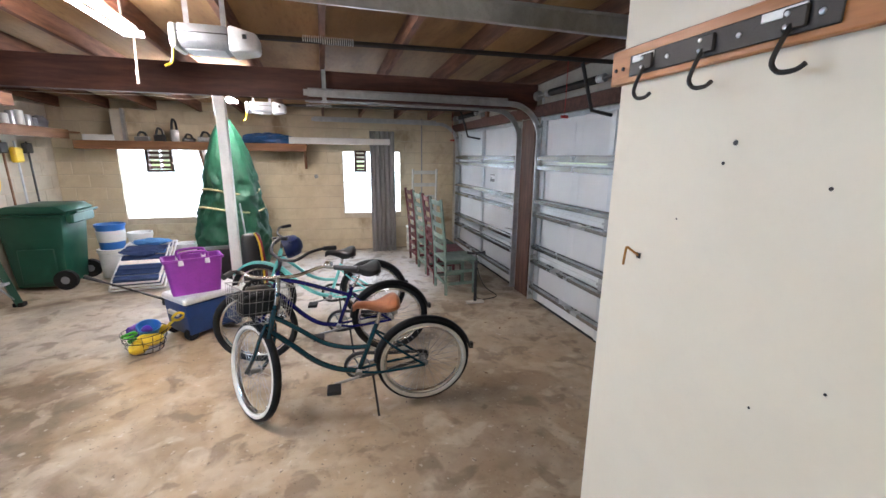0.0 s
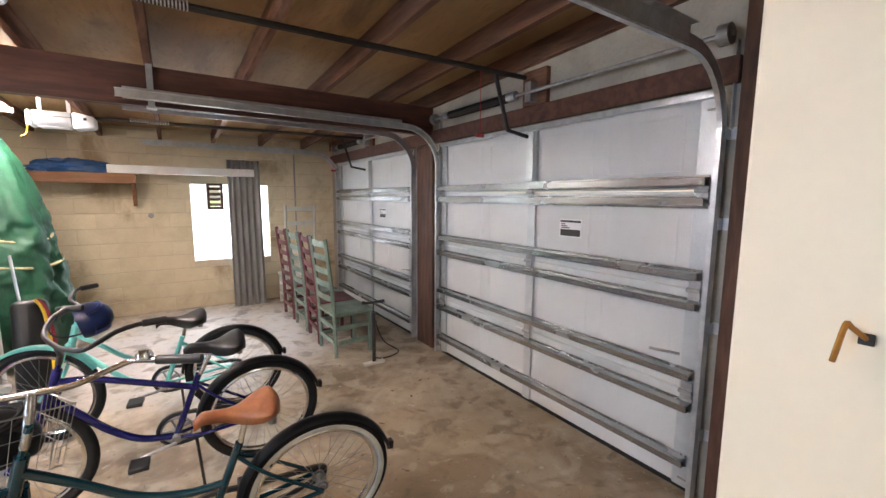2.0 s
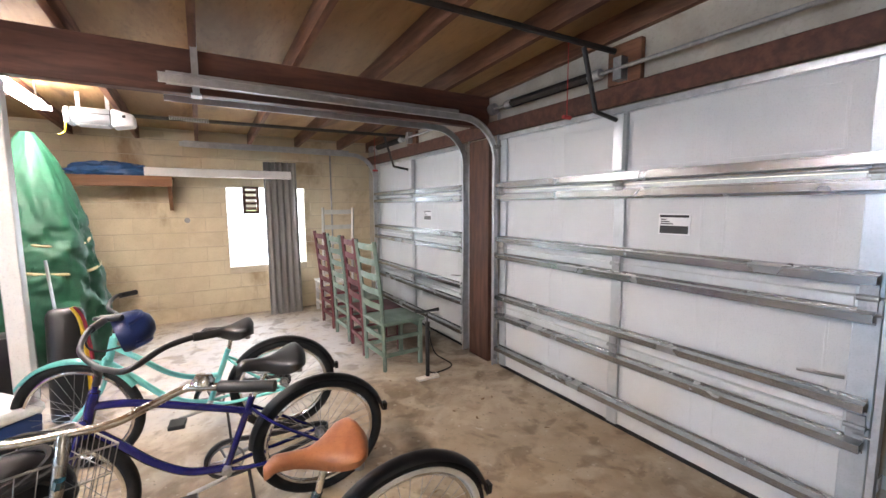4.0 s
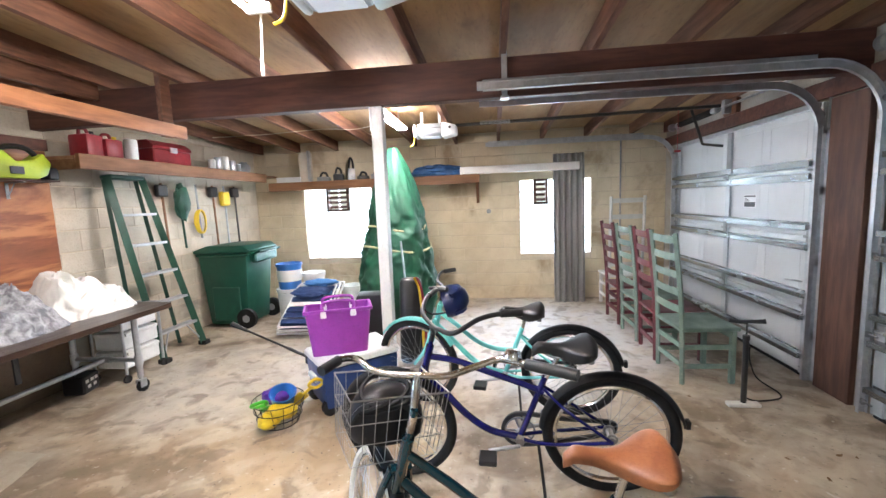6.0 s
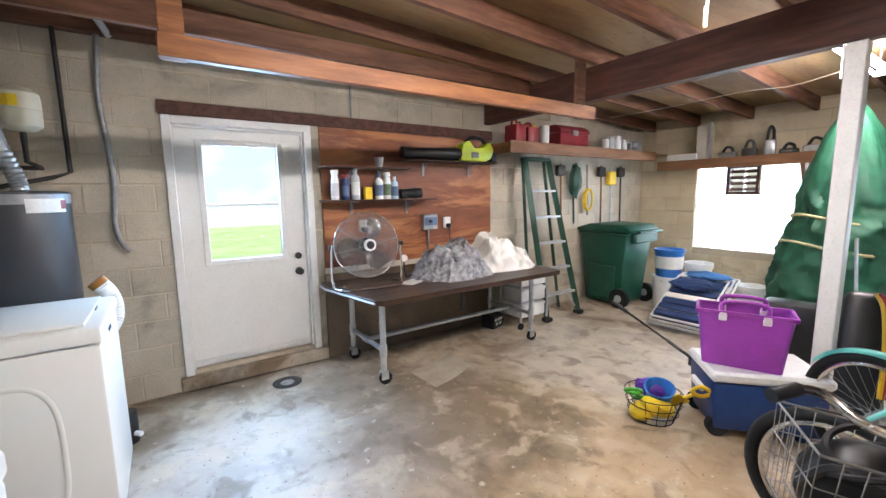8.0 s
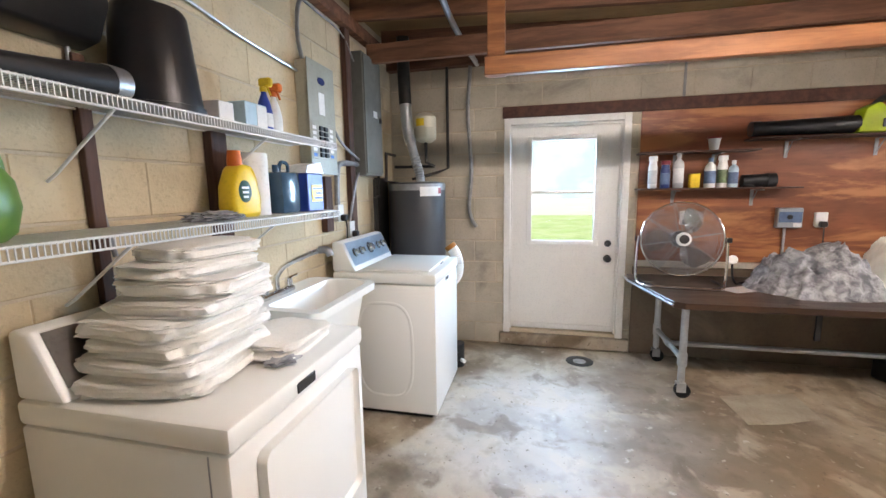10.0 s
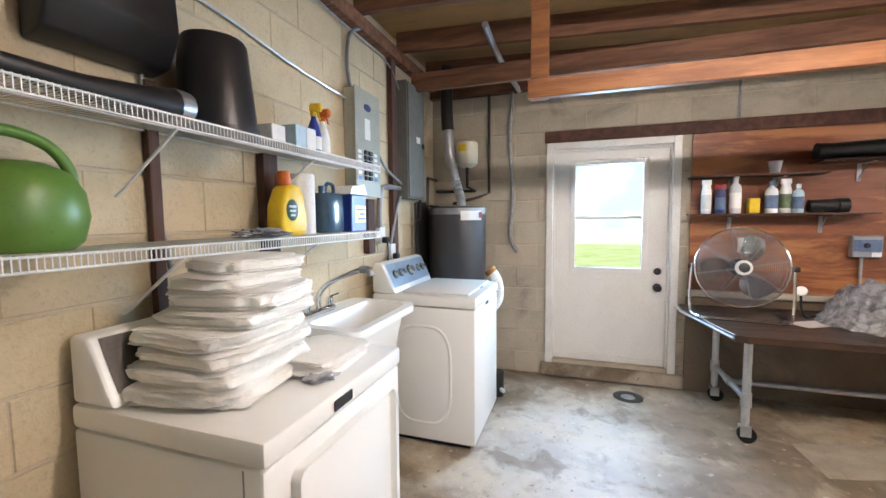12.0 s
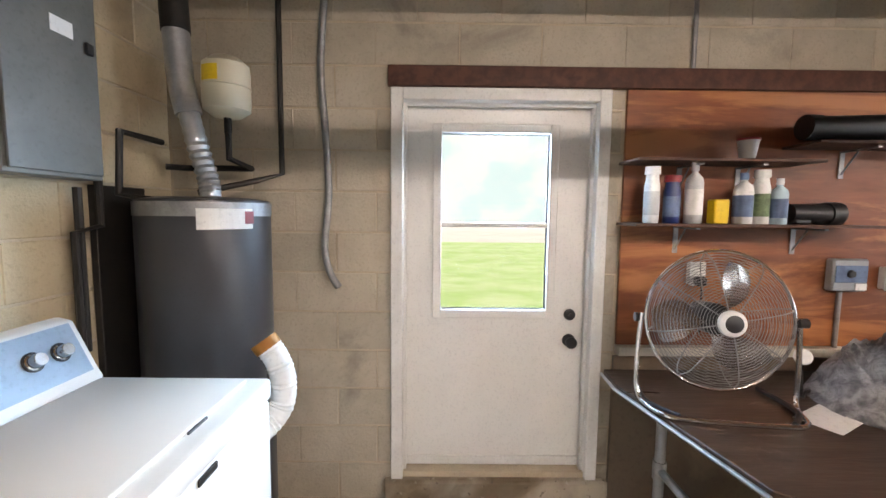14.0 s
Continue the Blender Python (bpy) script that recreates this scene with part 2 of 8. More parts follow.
def glass_block():
    m = bpy.data.materials.new("frosted_glass_block")
    m.use_nodes = True
    n, l = m.node_tree.nodes, m.node_tree.links
    tr, gl, x = n.new("ShaderNodeBsdfTranslucent"), n.new("ShaderNodeBsdfGlossy"), n.new("ShaderNodeMixShader")
    co, nz, mx = n.new("ShaderNodeTexCoord"), n.new("ShaderNodeTexNoise"), n.new("ShaderNodeMix")
    nz.inputs["Scale"].default_value = 9
    l.new(co.outputs["Object"], nz.inputs["Vector"])
    mx.data_type = 'RGBA'
    mx.inputs[6].default_value, mx.inputs[7].default_value = (0.95, 0.90, 0.86, 1), (0.85, 0.93, 0.96, 1)
    l.new(nz.outputs[0], mx.inputs[0])
    l.new(mx.outputs[2], tr.inputs[0])
    gl.inputs["Roughness"].default_value = 0.15
    x.inputs[0].default_value = 0.06
    l.new(tr.outputs[0], x.inputs[1])
    l.new(gl.outputs[0], x.inputs[2])
    l.new(x.outputs[0], n["Material Output"].inputs[0])
    return m


M["glass_block"] = glass_block()
M["pane"] = clear("window_glass", (0.95, 0.97, 0.97))
M["tube"] = glow("fluorescent_tube", (1.0, 0.955, 0.965), 260.0)


# ---- mesh helpers ----
WORLDLY = {}


def root_of(ob):
    while ob.parent:
        ob = ob.parent
    return ob


def mesh_from(name, bm, mat, smooth=False):
    me = bpy.data.meshes.new(name)
    bm.to_mesh(me)
    bm.free()
    for mt in (mat if isinstance(mat, (list, tuple)) else [mat]):
        me.materials.append(mt)
    if smooth:
        for p in me.polygons:
            p.use_smooth = True
        me.set_sharp_from_angle(angle=radians(40))
    return me


def part(name, bm, mat, parent, label="", smooth=True):
    """Links a bmesh as one mesh object under a thing or a part."""
    r = root_of(parent)
    if r in WORLDLY:
        bm.transform(WORLDLY[r])
    ob = new(name, mesh_from(name, bm, mat, smooth))
    ob.parent = parent
    return tagged(ob, label)


def thing(name, label, category, m=None, base=None, group="", kind=""):
    """An Empty at a thing's base. m: its parts are built round its own origin; base: they are built in the room's metres."""
    ob = new(name)
    ob.empty_display_size = 0.1
    if base is not None:
        m = Matrix.Translation(base)
        WORLDLY[ob] = Matrix.Translation([-v for v in base])
    ob.matrix_basis = m if m is not None else Matrix.Identity(4)
    return tagged(ob, label, category, group, kind)


def solid(name, bm, mat, label, category, kind="", group="", smooth=True, m=None):
    """A thing or piece of the setting that is one mesh."""
    ob = new(name, mesh_from(name, bm, mat, smooth))
    if m is not None:
        ob.matrix_basis = m
    return tagged(ob, label, category, group, kind)


def B():
    return bmesh.new()


def box(bm, x0, x1, y0, y1, z0, z1, bevel=0.0, m=None, seg=1):
    r = bmesh.ops.create_cube(bm, size=1.0)
    vs = r["verts"]
    bmesh.ops.scale(bm, vec=(abs(x1 - x0), abs(y1 - y0), abs(z1 - z0)), verts=vs)
    bmesh.ops.translate(bm, vec=((x0 + x1) / 2, (y0 + y1) / 2, (z0 + z1) / 2), verts=vs)
    if bevel > 0:
        es = {e for v in vs for e in v.link_edges}
        out = bmesh.ops.bevel(bm, geom=list(es), offset=bevel, segments=seg, profile=0.5, affect='EDGES')
        vs = list({v for f in out["faces"] for v in f.verts} | {v for v in vs if v.is_valid})
    if m is not None:
        bmesh.ops.transform(bm, matrix=m, verts=vs)
    return bm


def boxes(*rows, bevel=0.0):
    bm = B()
    for r in rows:
        box(bm, *r, bevel=bevel)
    return bm


def cyl(bm, p0, p1, r0, r1=None, n=12, caps=True):
    p0, p1 = Vector(p0), Vector(p1)
    d = p1 - p0
    q = d.to_track_quat('Z', 'Y').to_matrix().to_4x4()
    bmesh.ops.create_cone(bm, cap_ends=caps, segments=n, radius1=r0, radius2=r0 if r1 is None else r1, depth=d.length,
                          matrix=Matrix.Translation((p0 + p1) / 2) @ q)
    return bm


def spline(pts, k=6, closed=False):
    """Points of a smooth curve through pts."""
    P = [Vector(p) for p in pts]
    n = len(P)
    out = []
    for i in range(n if closed else n - 1):
        a, b, c, d = (P[(i + j) % n] if closed else P[min(max(i + j, 0), n - 1)] for j in (-1, 0, 1, 2))
        for s in range(k):
            t = s / k
            out.append(0.5 * (2 * b + (c - a) * t + (2 * a - 5 * b + 4 * c - d) * t * t + (3 * b - a - 3 * c + d) * t ** 3))
    if not closed:
        out.append(P[-1])
    return out


def tube(bm, pts, r, n=8, k=6, closed=False, smooth=True, flat=1.0):
    """A round bar along a curve. r: a radius or a function of 0..1."""
    P = spline(pts, k, closed) if smooth else [Vector(p) for p in pts]
    rings, up = [], None
    m = len(P)
    for i, p in enumerate(P):
        a, b = (P[i - 1], P[(i + 1) % m]) if closed else (P[max(i - 1, 0)], P[min(i + 1, m - 1)])
        t = (b - a).normalized()
        if up is None:
            up = Vector((0, 0, 1)) if abs(t.z) < 0.9 else Vector((1, 0, 0))
        up = (up - t * up.dot(t)).normalized()
        side = t.cross(up)
        rad = r(i / max(m - 1, 1)) if callable(r) else r
        rings.append([bm.verts.new(p + (side * math.cos(2 * math.pi * j / n) + up * flat * math.sin(2 * math.pi * j / n)) * rad) for j in range(n)])
    for i in range(m if closed else m - 1):
        a, b = rings[i], rings[(i + 1) % m]
        for j in range(n):
            bm.faces.new((a[j], a[(j + 1) % n], b[(j + 1) % n], b[j]))
    if not closed:
        bm.faces.new(list(reversed(rings[0])))
        bm.faces.new(rings[-1])
    return bm


def lathe(bm, profile, n=24, m=None, squash=1.0):
    """A turned shape round z from (radius, height) rows."""
    rings = []
    for r, z in profile:
        if r < 1e-5:
            rings.append([bm.verts.new((0, 0, z))])
        else:
            rings.append([bm.verts.new((r * math.cos(2 * math.pi * j / n), squash * r * math.sin(2 * math.pi * j / n), z)) for j in range(n)])
    for a, b in zip(rings, rings[1:]):
        for j in range(n):
            k = (j + 1) % n
            if len(a) == 1 and len(b) == 1:
                continue
            if len(a) == 1:
                bm.faces.new((a[0], b[k], b[j]))
            elif len(b) == 1:
                bm.faces.new((a[j], a[k], b[0]))
            else:
                bm.faces.new((a[j], a[k], b[k], b[j]))
    if m is not None:
        bmesh.ops.transform(bm, matrix=m, verts=[v for r in rings for v in r])
    return bm


def prism(bm, poly, axis, a, b):
    """A polygon of two-number points pushed from a to b along an axis."""
    def at(p, t):
        u, v = p
        return {"x": (t, u, v), "y": (u, t, v), "z": (u, v, t)}[axis]
    lo, hi = [bm.verts.new(at(p, a)) for p in poly], [bm.verts.new(at(p, b)) for p in poly]
    n = len(poly)
    bm.faces.new(lo)
    bm.faces.new(list(reversed(hi)))
    for i in range(n):
        bm.faces.new((lo[(i + 1) % n], lo[i], hi[i], hi[(i + 1) % n]))
    bmesh.ops.recalc_face_normals(bm, faces=bm.faces[:])
    return bm


# ---- the setting ----
XW, XE, YS, YN = -3.66, 2.775, 0.45, 7.90
SLOPE = 0.045


def roof_z(y):
    """The underside of the rafters."""
    return 2.58 + SLOPE * (4.62 - y)


solid("floor", boxes((XW - 0.2, XE + 0.2, YS - 0.2, YN + 0.2, -0.15, 0.0)), M["floor"], "worn stained concrete garage floor, daylight pools painted pale", "floor", "structure")
bm = B()
box(bm, -200, 200, -200, 200, -0.12, -0.06)
solid("ground", bm, M["grass"], "sunlit green lawn outside", "ground", "structure")


def backdrop_glow():
    """Emissive backdrop behind the lawn: hazy sky and sunlit leaves as glowing painted colour."""
    m = bpy.data.materials.new("emissive_haze")
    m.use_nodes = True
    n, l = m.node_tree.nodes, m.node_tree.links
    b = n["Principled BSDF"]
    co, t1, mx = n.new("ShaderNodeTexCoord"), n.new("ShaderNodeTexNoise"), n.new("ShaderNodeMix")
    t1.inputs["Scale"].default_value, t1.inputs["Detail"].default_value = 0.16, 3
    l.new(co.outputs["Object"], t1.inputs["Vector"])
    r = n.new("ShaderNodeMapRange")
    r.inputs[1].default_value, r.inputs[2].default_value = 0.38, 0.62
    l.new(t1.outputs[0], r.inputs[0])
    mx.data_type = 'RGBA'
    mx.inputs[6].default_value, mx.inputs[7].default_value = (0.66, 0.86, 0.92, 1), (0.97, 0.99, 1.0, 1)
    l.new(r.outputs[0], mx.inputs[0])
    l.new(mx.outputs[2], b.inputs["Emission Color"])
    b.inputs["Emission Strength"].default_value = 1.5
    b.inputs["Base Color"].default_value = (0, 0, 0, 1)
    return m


# added sheet that glows to brighten the view through the door's glass
solid("backdrop", boxes((-60.2, -60, -60, 70, -0.05, 40)), backdrop_glow(), "glowing backdrop with pale garden haze painted on, beyond the lawn", "backdrop", "structure")
bm = B()
prism(bm, [(-2.91, 3.14), (-2.55, 3.17), (-2.60, 3.38), (-2.71, 3.65), (-3.05, 3.67), (-2.98, 3.40)], "z", -0.002, 0.003)
solid("floor_patch", bm, material("trowelled_patch", (0.40, 0.35, 0.27), (0.30, 0.25, 0.18), 0.5, scale=4, fine=60, bump=0.15, spots=(0.20, 0.15, 0.10), spot_scale=5, world_space=True), "pale trowelled patch in the concrete floor", "floor patch", "structure", smooth=False)
solid("hall_floor", boxes((-0.02, 1.171, -1.6, 0.62, 0.002, 0.18)), M["plaster"], "pale raised hall floor by the house", "floor", "structure")
solid("hall_wall", boxes((-0.14, -0.02, -1.6, YS - 0.2, 0, 2.9), (-0.14, 1.31, -1.75, -1.6, 0, 2.9)), M["white_wall"],
      "plain white hall walls behind the entrance", "wall", "structure")
solid("hall_ceiling", boxes((-0.02, 1.171, -1.6, YS - 0.2, 2.66, 2.7)), M["white_wall"], "plain white hall ceiling", "ceiling", "structure")
solid("wall_entry", boxes((1.171, 1.31, -1.6, 1.167, 0, 2.84), bevel=0.006), M["white_wall"], "white painted wall beside the entrance, scuffed", "wall", "structure")

# west wall with the door opening, south laundry wall, north wall with two windows, east wall with two doorways
DOOR = (1.575, 2.565, 0.15, 2.09)
solid("wall_west", boxes((XW - 0.2, XW - 0.006, YS - 0.2, DOOR[0], 0, 2.86), (XW - 0.2, XW - 0.006, DOOR[1], YN + 0.2, 0, 2.86),
                         (XW - 0.2, XW - 0.006, DOOR[0], DOOR[1], DOOR[3], 2.86), (XW - 0.2, XW - 0.006, DOOR[0], DOOR[1], 0, DOOR[2])),
      M["mortar"], "painted concrete block wall with a white door", "wall", "structure")
solid("wall_south", boxes((XW, -0.02, YS - 0.2, YS - 0.006, 0, 2.86), (1.31, XE + 0.2, YS - 0.2, YS - 0.006, 0, 2.86),
                          (-0.02, 1.171, YS - 0.2, YS - 0.006, 2.5, 2.86)), M["mortar"], "cream painted concrete block wall behind the laundry", "wall", "structure")
a, b = WIN
Y0, Y1 = YN + 0.006, YN + 0.2
solid("wall_north", boxes((XW, a[0], Y0, Y1, 0, 2.6), (a[1], b[0], Y0, Y1, 0, 2.6), (b[1], XE + 0.2, Y0, Y1, 0, 2.6),
                          (a[0], a[1], Y0, Y1, 0, a[2]), (a[0], a[1], Y0, Y1, a[3], 2.6),
                          (b[0], b[1], Y0, Y1, 0, b[2]), (b[0], b[1], Y0, Y1, b[3], 2.6)), M["mortar"],
      "tan painted block wall with two glass block windows", "wall", "structure")
GD = [(1.88, 4.42), (4.98, 7.46)]
GTOP = 2.21
solid("wall_east", boxes((XE, XE + 0.2, YS, GD[0][0], 0, 2.85), (XE, XE + 0.2, GD[0][1], GD[1][0], 0, 2.6), (XE, XE + 0.2, GD[1][1], YN + 0.2, 0, 2.6),
                         (XE, XE + 0.2, *GD[0], GTOP, 2.8), (XE, XE + 0.2, *GD[1], GTOP, 2.6)), M["gable"],
      "pale wall round the two garage doors", "wall", "structure")

bm = B()
prism(bm, [(4.42, 2.50), (YN + 0.2, 2.50), (YN + 0.2, 2.56), (4.42, 2.755)], "x", XE + 0.004, XE + 0.19)
solid("wall_east_top", bm, M["gable"], "pale wall strip between the doors and the roof", "wall", "structure", smooth=False)
solid("road", boxes((-58, -24, -60, 60, -0.058, -0.045)), material("pale_road", (0.80, 0.77, 0.70), (0.72, 0.69, 0.62), 0.8, scale=0.4, fine=8, world_space=True), "pale sunlit road beyond the lawn", "road", "structure")

# roof deck over the rafters
bm = B()
prism(bm, [(YS - 0.2, roof_z(YS - 0.2) + 0.15), (YN + 0.2, roof_z(YN + 0.2) + 0.15), (YN + 0.2, roof_z(YN + 0.2) + 0.2), (YS - 0.2, roof_z(YS - 0.2) + 0.2)],
      "x", XW - 0.2, XE + 0.2)
solid("ceiling", bm, M["sheath"], "bare brown plywood roof deck over rafters", "ceiling", "structure", smooth=False)

# rafters, beam, post, plates
RAFTERS = [-3.49 + 0.64 * i for i in range(10)] + [XE - 0.026]
for x in RAFTERS:
    bm = B()
    y0, y1 = YS, YN
    prism(bm, [(y0, roof_z(y0)), (y1, roof_z(y1)), (y1, roof_z(y1) + 0.146), (y0, roof_z(y0) + 0.146)], "x", x - 0.022, x + 0.022)
    solid("rafter", bm, M["joist"], "rough brown timber roof rafter", "rafter", "structure", "roof rafters", smooth=False)
solid("main_beam", boxes((XW, XE - 0.02, 4.60, 4.695, 2.30, roof_z(4.6) - 0.002), bevel=0.004), M["beam"], "dark red-brown timber beam across the garage", "beam", "structure")
solid("wall_plate", boxes((XW, XW + 0.09, YS, YN, 2.60, 2.70)), M["joist"], "dark timber plate along the block wall top", "beam", "structure")
solid("wall_plate", boxes((XW + 0.1, -0.05, YS, YS + 0.06, 2.66, 2.75)), M["joist"], "dark timber plate along the laundry wall top", "beam", "structure")
# timber hanger below the rafters
solid("hanging_chord", boxes((-2.24, -2.19, 1.54, 4.595, 2.135, 2.235), bevel=0.004), M["pine"], "orange pine plank hung under the rafters", "beam", "structure")
for y in (1.55, 4.42):
    # north hanger in the darker joist colour: its shade is painted in
    solid("hanger", boxes((-2.285, -2.242, y, y + 0.10, 2.14, roof_z(y) + 0.1), bevel=0.003), M["pine"] if y < 2 else M["joist"], "timber hanger holding the plank", "beam", "structure")
solid("hanging_chord", boxes((-2.99, -2.945, 0.52, 4.595, 2.49, 2.63), bevel=0.004), M["joist"], "dark timber joist under the rafters", "beam", "structure")
post = thing("post", "white painted square timber post under the beam", "post", base=(-0.615, 4.647, 0), kind="structure")
part("shaft", boxes((-0.66, -0.57, 4.60, 4.69, 0, 2.297), bevel=0.006), M["trim_white"], post)
part("bracket", boxes((-0.675, -0.662, 4.62, 4.67, 2.12, 2.42)), M["galv"], post, "small galvanised strap")

# glass-block windows with a small louvre each
BLOCKS = {}
for wi, (x0, x1, z0, z1) in enumerate(WIN):
    w = thing("window_%d" % (wi + 1), "bright glass block window with a small brown louvre vent", "window", base=(x0, YN, z0), kind="structure")
    nx, nz = round((x1 - x0) / 0.2), 6
    sx, sz = (x1 - x0) / nx, (z1 - z0) / nz
    lv = (2, 4, 4, 6) if wi == 0 else (1, 2, 4, 6)
    bm = B()
    for i in range(nx + 1):
        box(bm, x0 + i * sx - 0.006, x0 + i * sx + 0.006, YN + 0.05, YN + 0.13, z0, z1)
    for k in range(nz + 1):
        box(bm, x0, x1, YN + 0.052, YN + 0.128, z0 + k * sz - 0.006, z0 + k * sz + 0.006)
    part("joint_grid", bm, M["trim_white"], w, smooth=False)
    for i in range(nx):
        for k in range(nz):
            if lv[0] <= i < lv[1] and lv[2] <= k < lv[3]:
                continue
            bm = B()
            box(bm, x0 + i * sx + 0.007, x0 + (i + 1) * sx - 0.007, YN + 0.045, YN + 0.125, z0 + k * sz + 0.007, z0 + (k + 1) * sz - 0.007, bevel=0.01)
            g = part("pane", bm, M["glass_block"], w)
            g.visible_shadow = False
    lx0, lx1, lz0, lz1 = x0 + lv[0] * sx, x0 + lv[1] * sx, z0 + lv[2] * sz, z0 + lv[3] * sz
    bm = boxes((lx0, lx0 + 0.035, YN + 0.0, YN + 0.12, lz0, lz1), (lx1 - 0.035, lx1, YN + 0.0, YN + 0.12, lz0, lz1),
               (lx0, lx1, YN + 0.0, YN + 0.12, lz0, lz0 + 0.035), (lx0, lx1, YN + 0.0, YN + 0.12, lz1 - 0.035, lz1), bevel=0.003)
    fr = part("louvre_frame", bm, M["jamb"], w, "brown metal louvre frame")
    for k in range(4):
        zz = lz0 + 0.068 + k * (lz1 - lz0 - 0.07) / 4
        part("slat", box(B(), lx0 + 0.03, lx1 - 0.03, -0.004, 0.004, -0.027, 0.027, m=Matrix.Translation((0, YN + 0.06, zz)) @ pose(0, 0, 0, -48)), M["jamb"], fr)

# back door
d = thing("door_1", "closed white back door with a glazed upper half", "door", base=(XW - 0.06, 2.07, 0.15), kind="structure")
SX = XW - 0.075
GY0, GY1, GZ0, GZ1 = 1.79, 2.345, 1.015, 1.93
part("door_leaf", boxes((SX - 0.045, SX, 1.60, GY0, 0.15, 2.065), (SX - 0.045, SX, GY1, 2.556, 0.15, 2.065), (SX - 0.045, SX, GY0, GY1, 0.15, GZ0),
                        (SX - 0.045, SX, GY0, GY1, GZ1, 2.065)), M["door_white"], d, smooth=False)
lite = part("glazing_frame", boxes((SX - 0.05, SX + 0.014, GY0 - 0.045, GY0, GZ0 - 0.045, GZ1 + 0.045), (SX - 0.05, SX + 0.014, GY1, GY1 + 0.045, GZ0 - 0.045, GZ1 + 0.045),
                                   (SX - 0.05, SX + 0.014, GY0, GY1, GZ0 - 0.045, GZ0), (SX - 0.05, SX + 0.014, GY0, GY1, GZ1, GZ1 + 0.045), bevel=0.004), M["door_white"], d)
part("glazing_bar", boxes((SX - 0.03, SX + 0.010, GY0, GY1, 1.450, 1.475), bevel=0.003), M["door_white"], lite)
for z0, z1 in ((GZ0, 1.450), (1.475, GZ1)):
    g = part("pane", boxes((SX - 0.022, SX - 0.018, GY0, GY1, z0, z1)), M["pane"], lite, "clear glass")
    g.visible_shadow = False
part("sweep", boxes((SX, SX + 0.012, 1.605, 2.55, 0.155, 0.205), bevel=0.003), M["trim_white"], d, "pale door sweep strip")
kx = SX
for z, r in ((0.852, 0.030), (0.992, 0.027)):
    bm = B()
    mm = Matrix.Translation((kx, 2.475, z)) @ pose(0, 0, 0, 0, 90)
    lathe(bm, [(0, 0), (0.034, 0), (0.034, 0.008), (0.014, 0.014), (0.013, 0.034), (r, 0.042), (r, 0.058), (r * 0.8, 0.066), (0, 0.068)] if z < 0.9 else
          [(0, 0), (0.030, 0), (0.030, 0.012), (0.026, 0.02), (0.010, 0.022), (0.010, 0.03), (0, 0.031)], 20, mm)
    part("door_knob" if z < 0.9 else "deadbolt", bm, M["black"], d, "dark round knob" if z < 0.9 else "dark round deadbolt")
cas = part("casing", boxes((XW - 0.10, XW + 0.022, 1.538, 1.598, 0.124, 2.129), (XW - 0.10, XW + 0.022, 2.558, 2.617, 0.124, 2.129),
                           (XW - 0.10, XW + 0.022, 1.598, 2.558, 2.07, 2.129), bevel=0.004), M["trim_white"], d, "white door casing")
part("stop", boxes((XW - 0.062, XW - 0.030, 1.598, 1.612, 0.15, 2.07), (XW - 0.062, XW - 0.030, 2.544, 2.558, 0.15, 2.07), (XW - 0.062, XW - 0.03, 1.612, 2.544, 2.054, 2.07)), M["trim_white"], cas)
solid("door_sill", boxes((XW - 0.2, XW + 0.035, 1.50, 2.68, 0, 0.122), bevel=0.012), M["floor"], "rough concrete step under the back door", "step", "structure")
solid("door_header", boxes((XW + 0.002, XW + 0.032, 1.525, 4.70, 2.131, 2.228), bevel=0.003), M["beam"], "dark red board over door and plywood", "trim", "structure")
solid("plywood_sheet", boxes((XW + 0.002, XW + 0.020, 2.69, 4.68, 0.86, 2.129), bevel=0.002), M["ply"], "red-stained plywood sheet on the block wall", "panel", "structure")
M["dull_board"] = material("dull_brown_board", (0.20, 0.145, 0.10), (0.15, 0.105, 0.07), 0.6, scale=2, fine=40, bump=0.15, spots=(0.27, 0.2, 0.14), world_space=True)
solid("lower_board", boxes((XW + 0.002, XW + 0.030, 2.68, 4.68, 0.0, 0.80), bevel=0.002), M["dull_board"], "dull brown board along the wall foot", "panel", "structure")
solid("ledge", boxes((XW + 0.002, XW + 0.06, 2.69, 4.68, 0.815, 0.857)), M["plaster"], "pale ledge strip under the plywood", "trim", "structure")


# ---- garage doors ----
M["gd_frame"] = material("white_steel_frame", (0.62, 0.64, 0.65), (0.54, 0.56, 0.57), 0.38, 0.35, scale=5, fine=120, bump=0.03)
SECT = [0.03, 0.60, 1.17, 1.70, GTOP - 0.01]


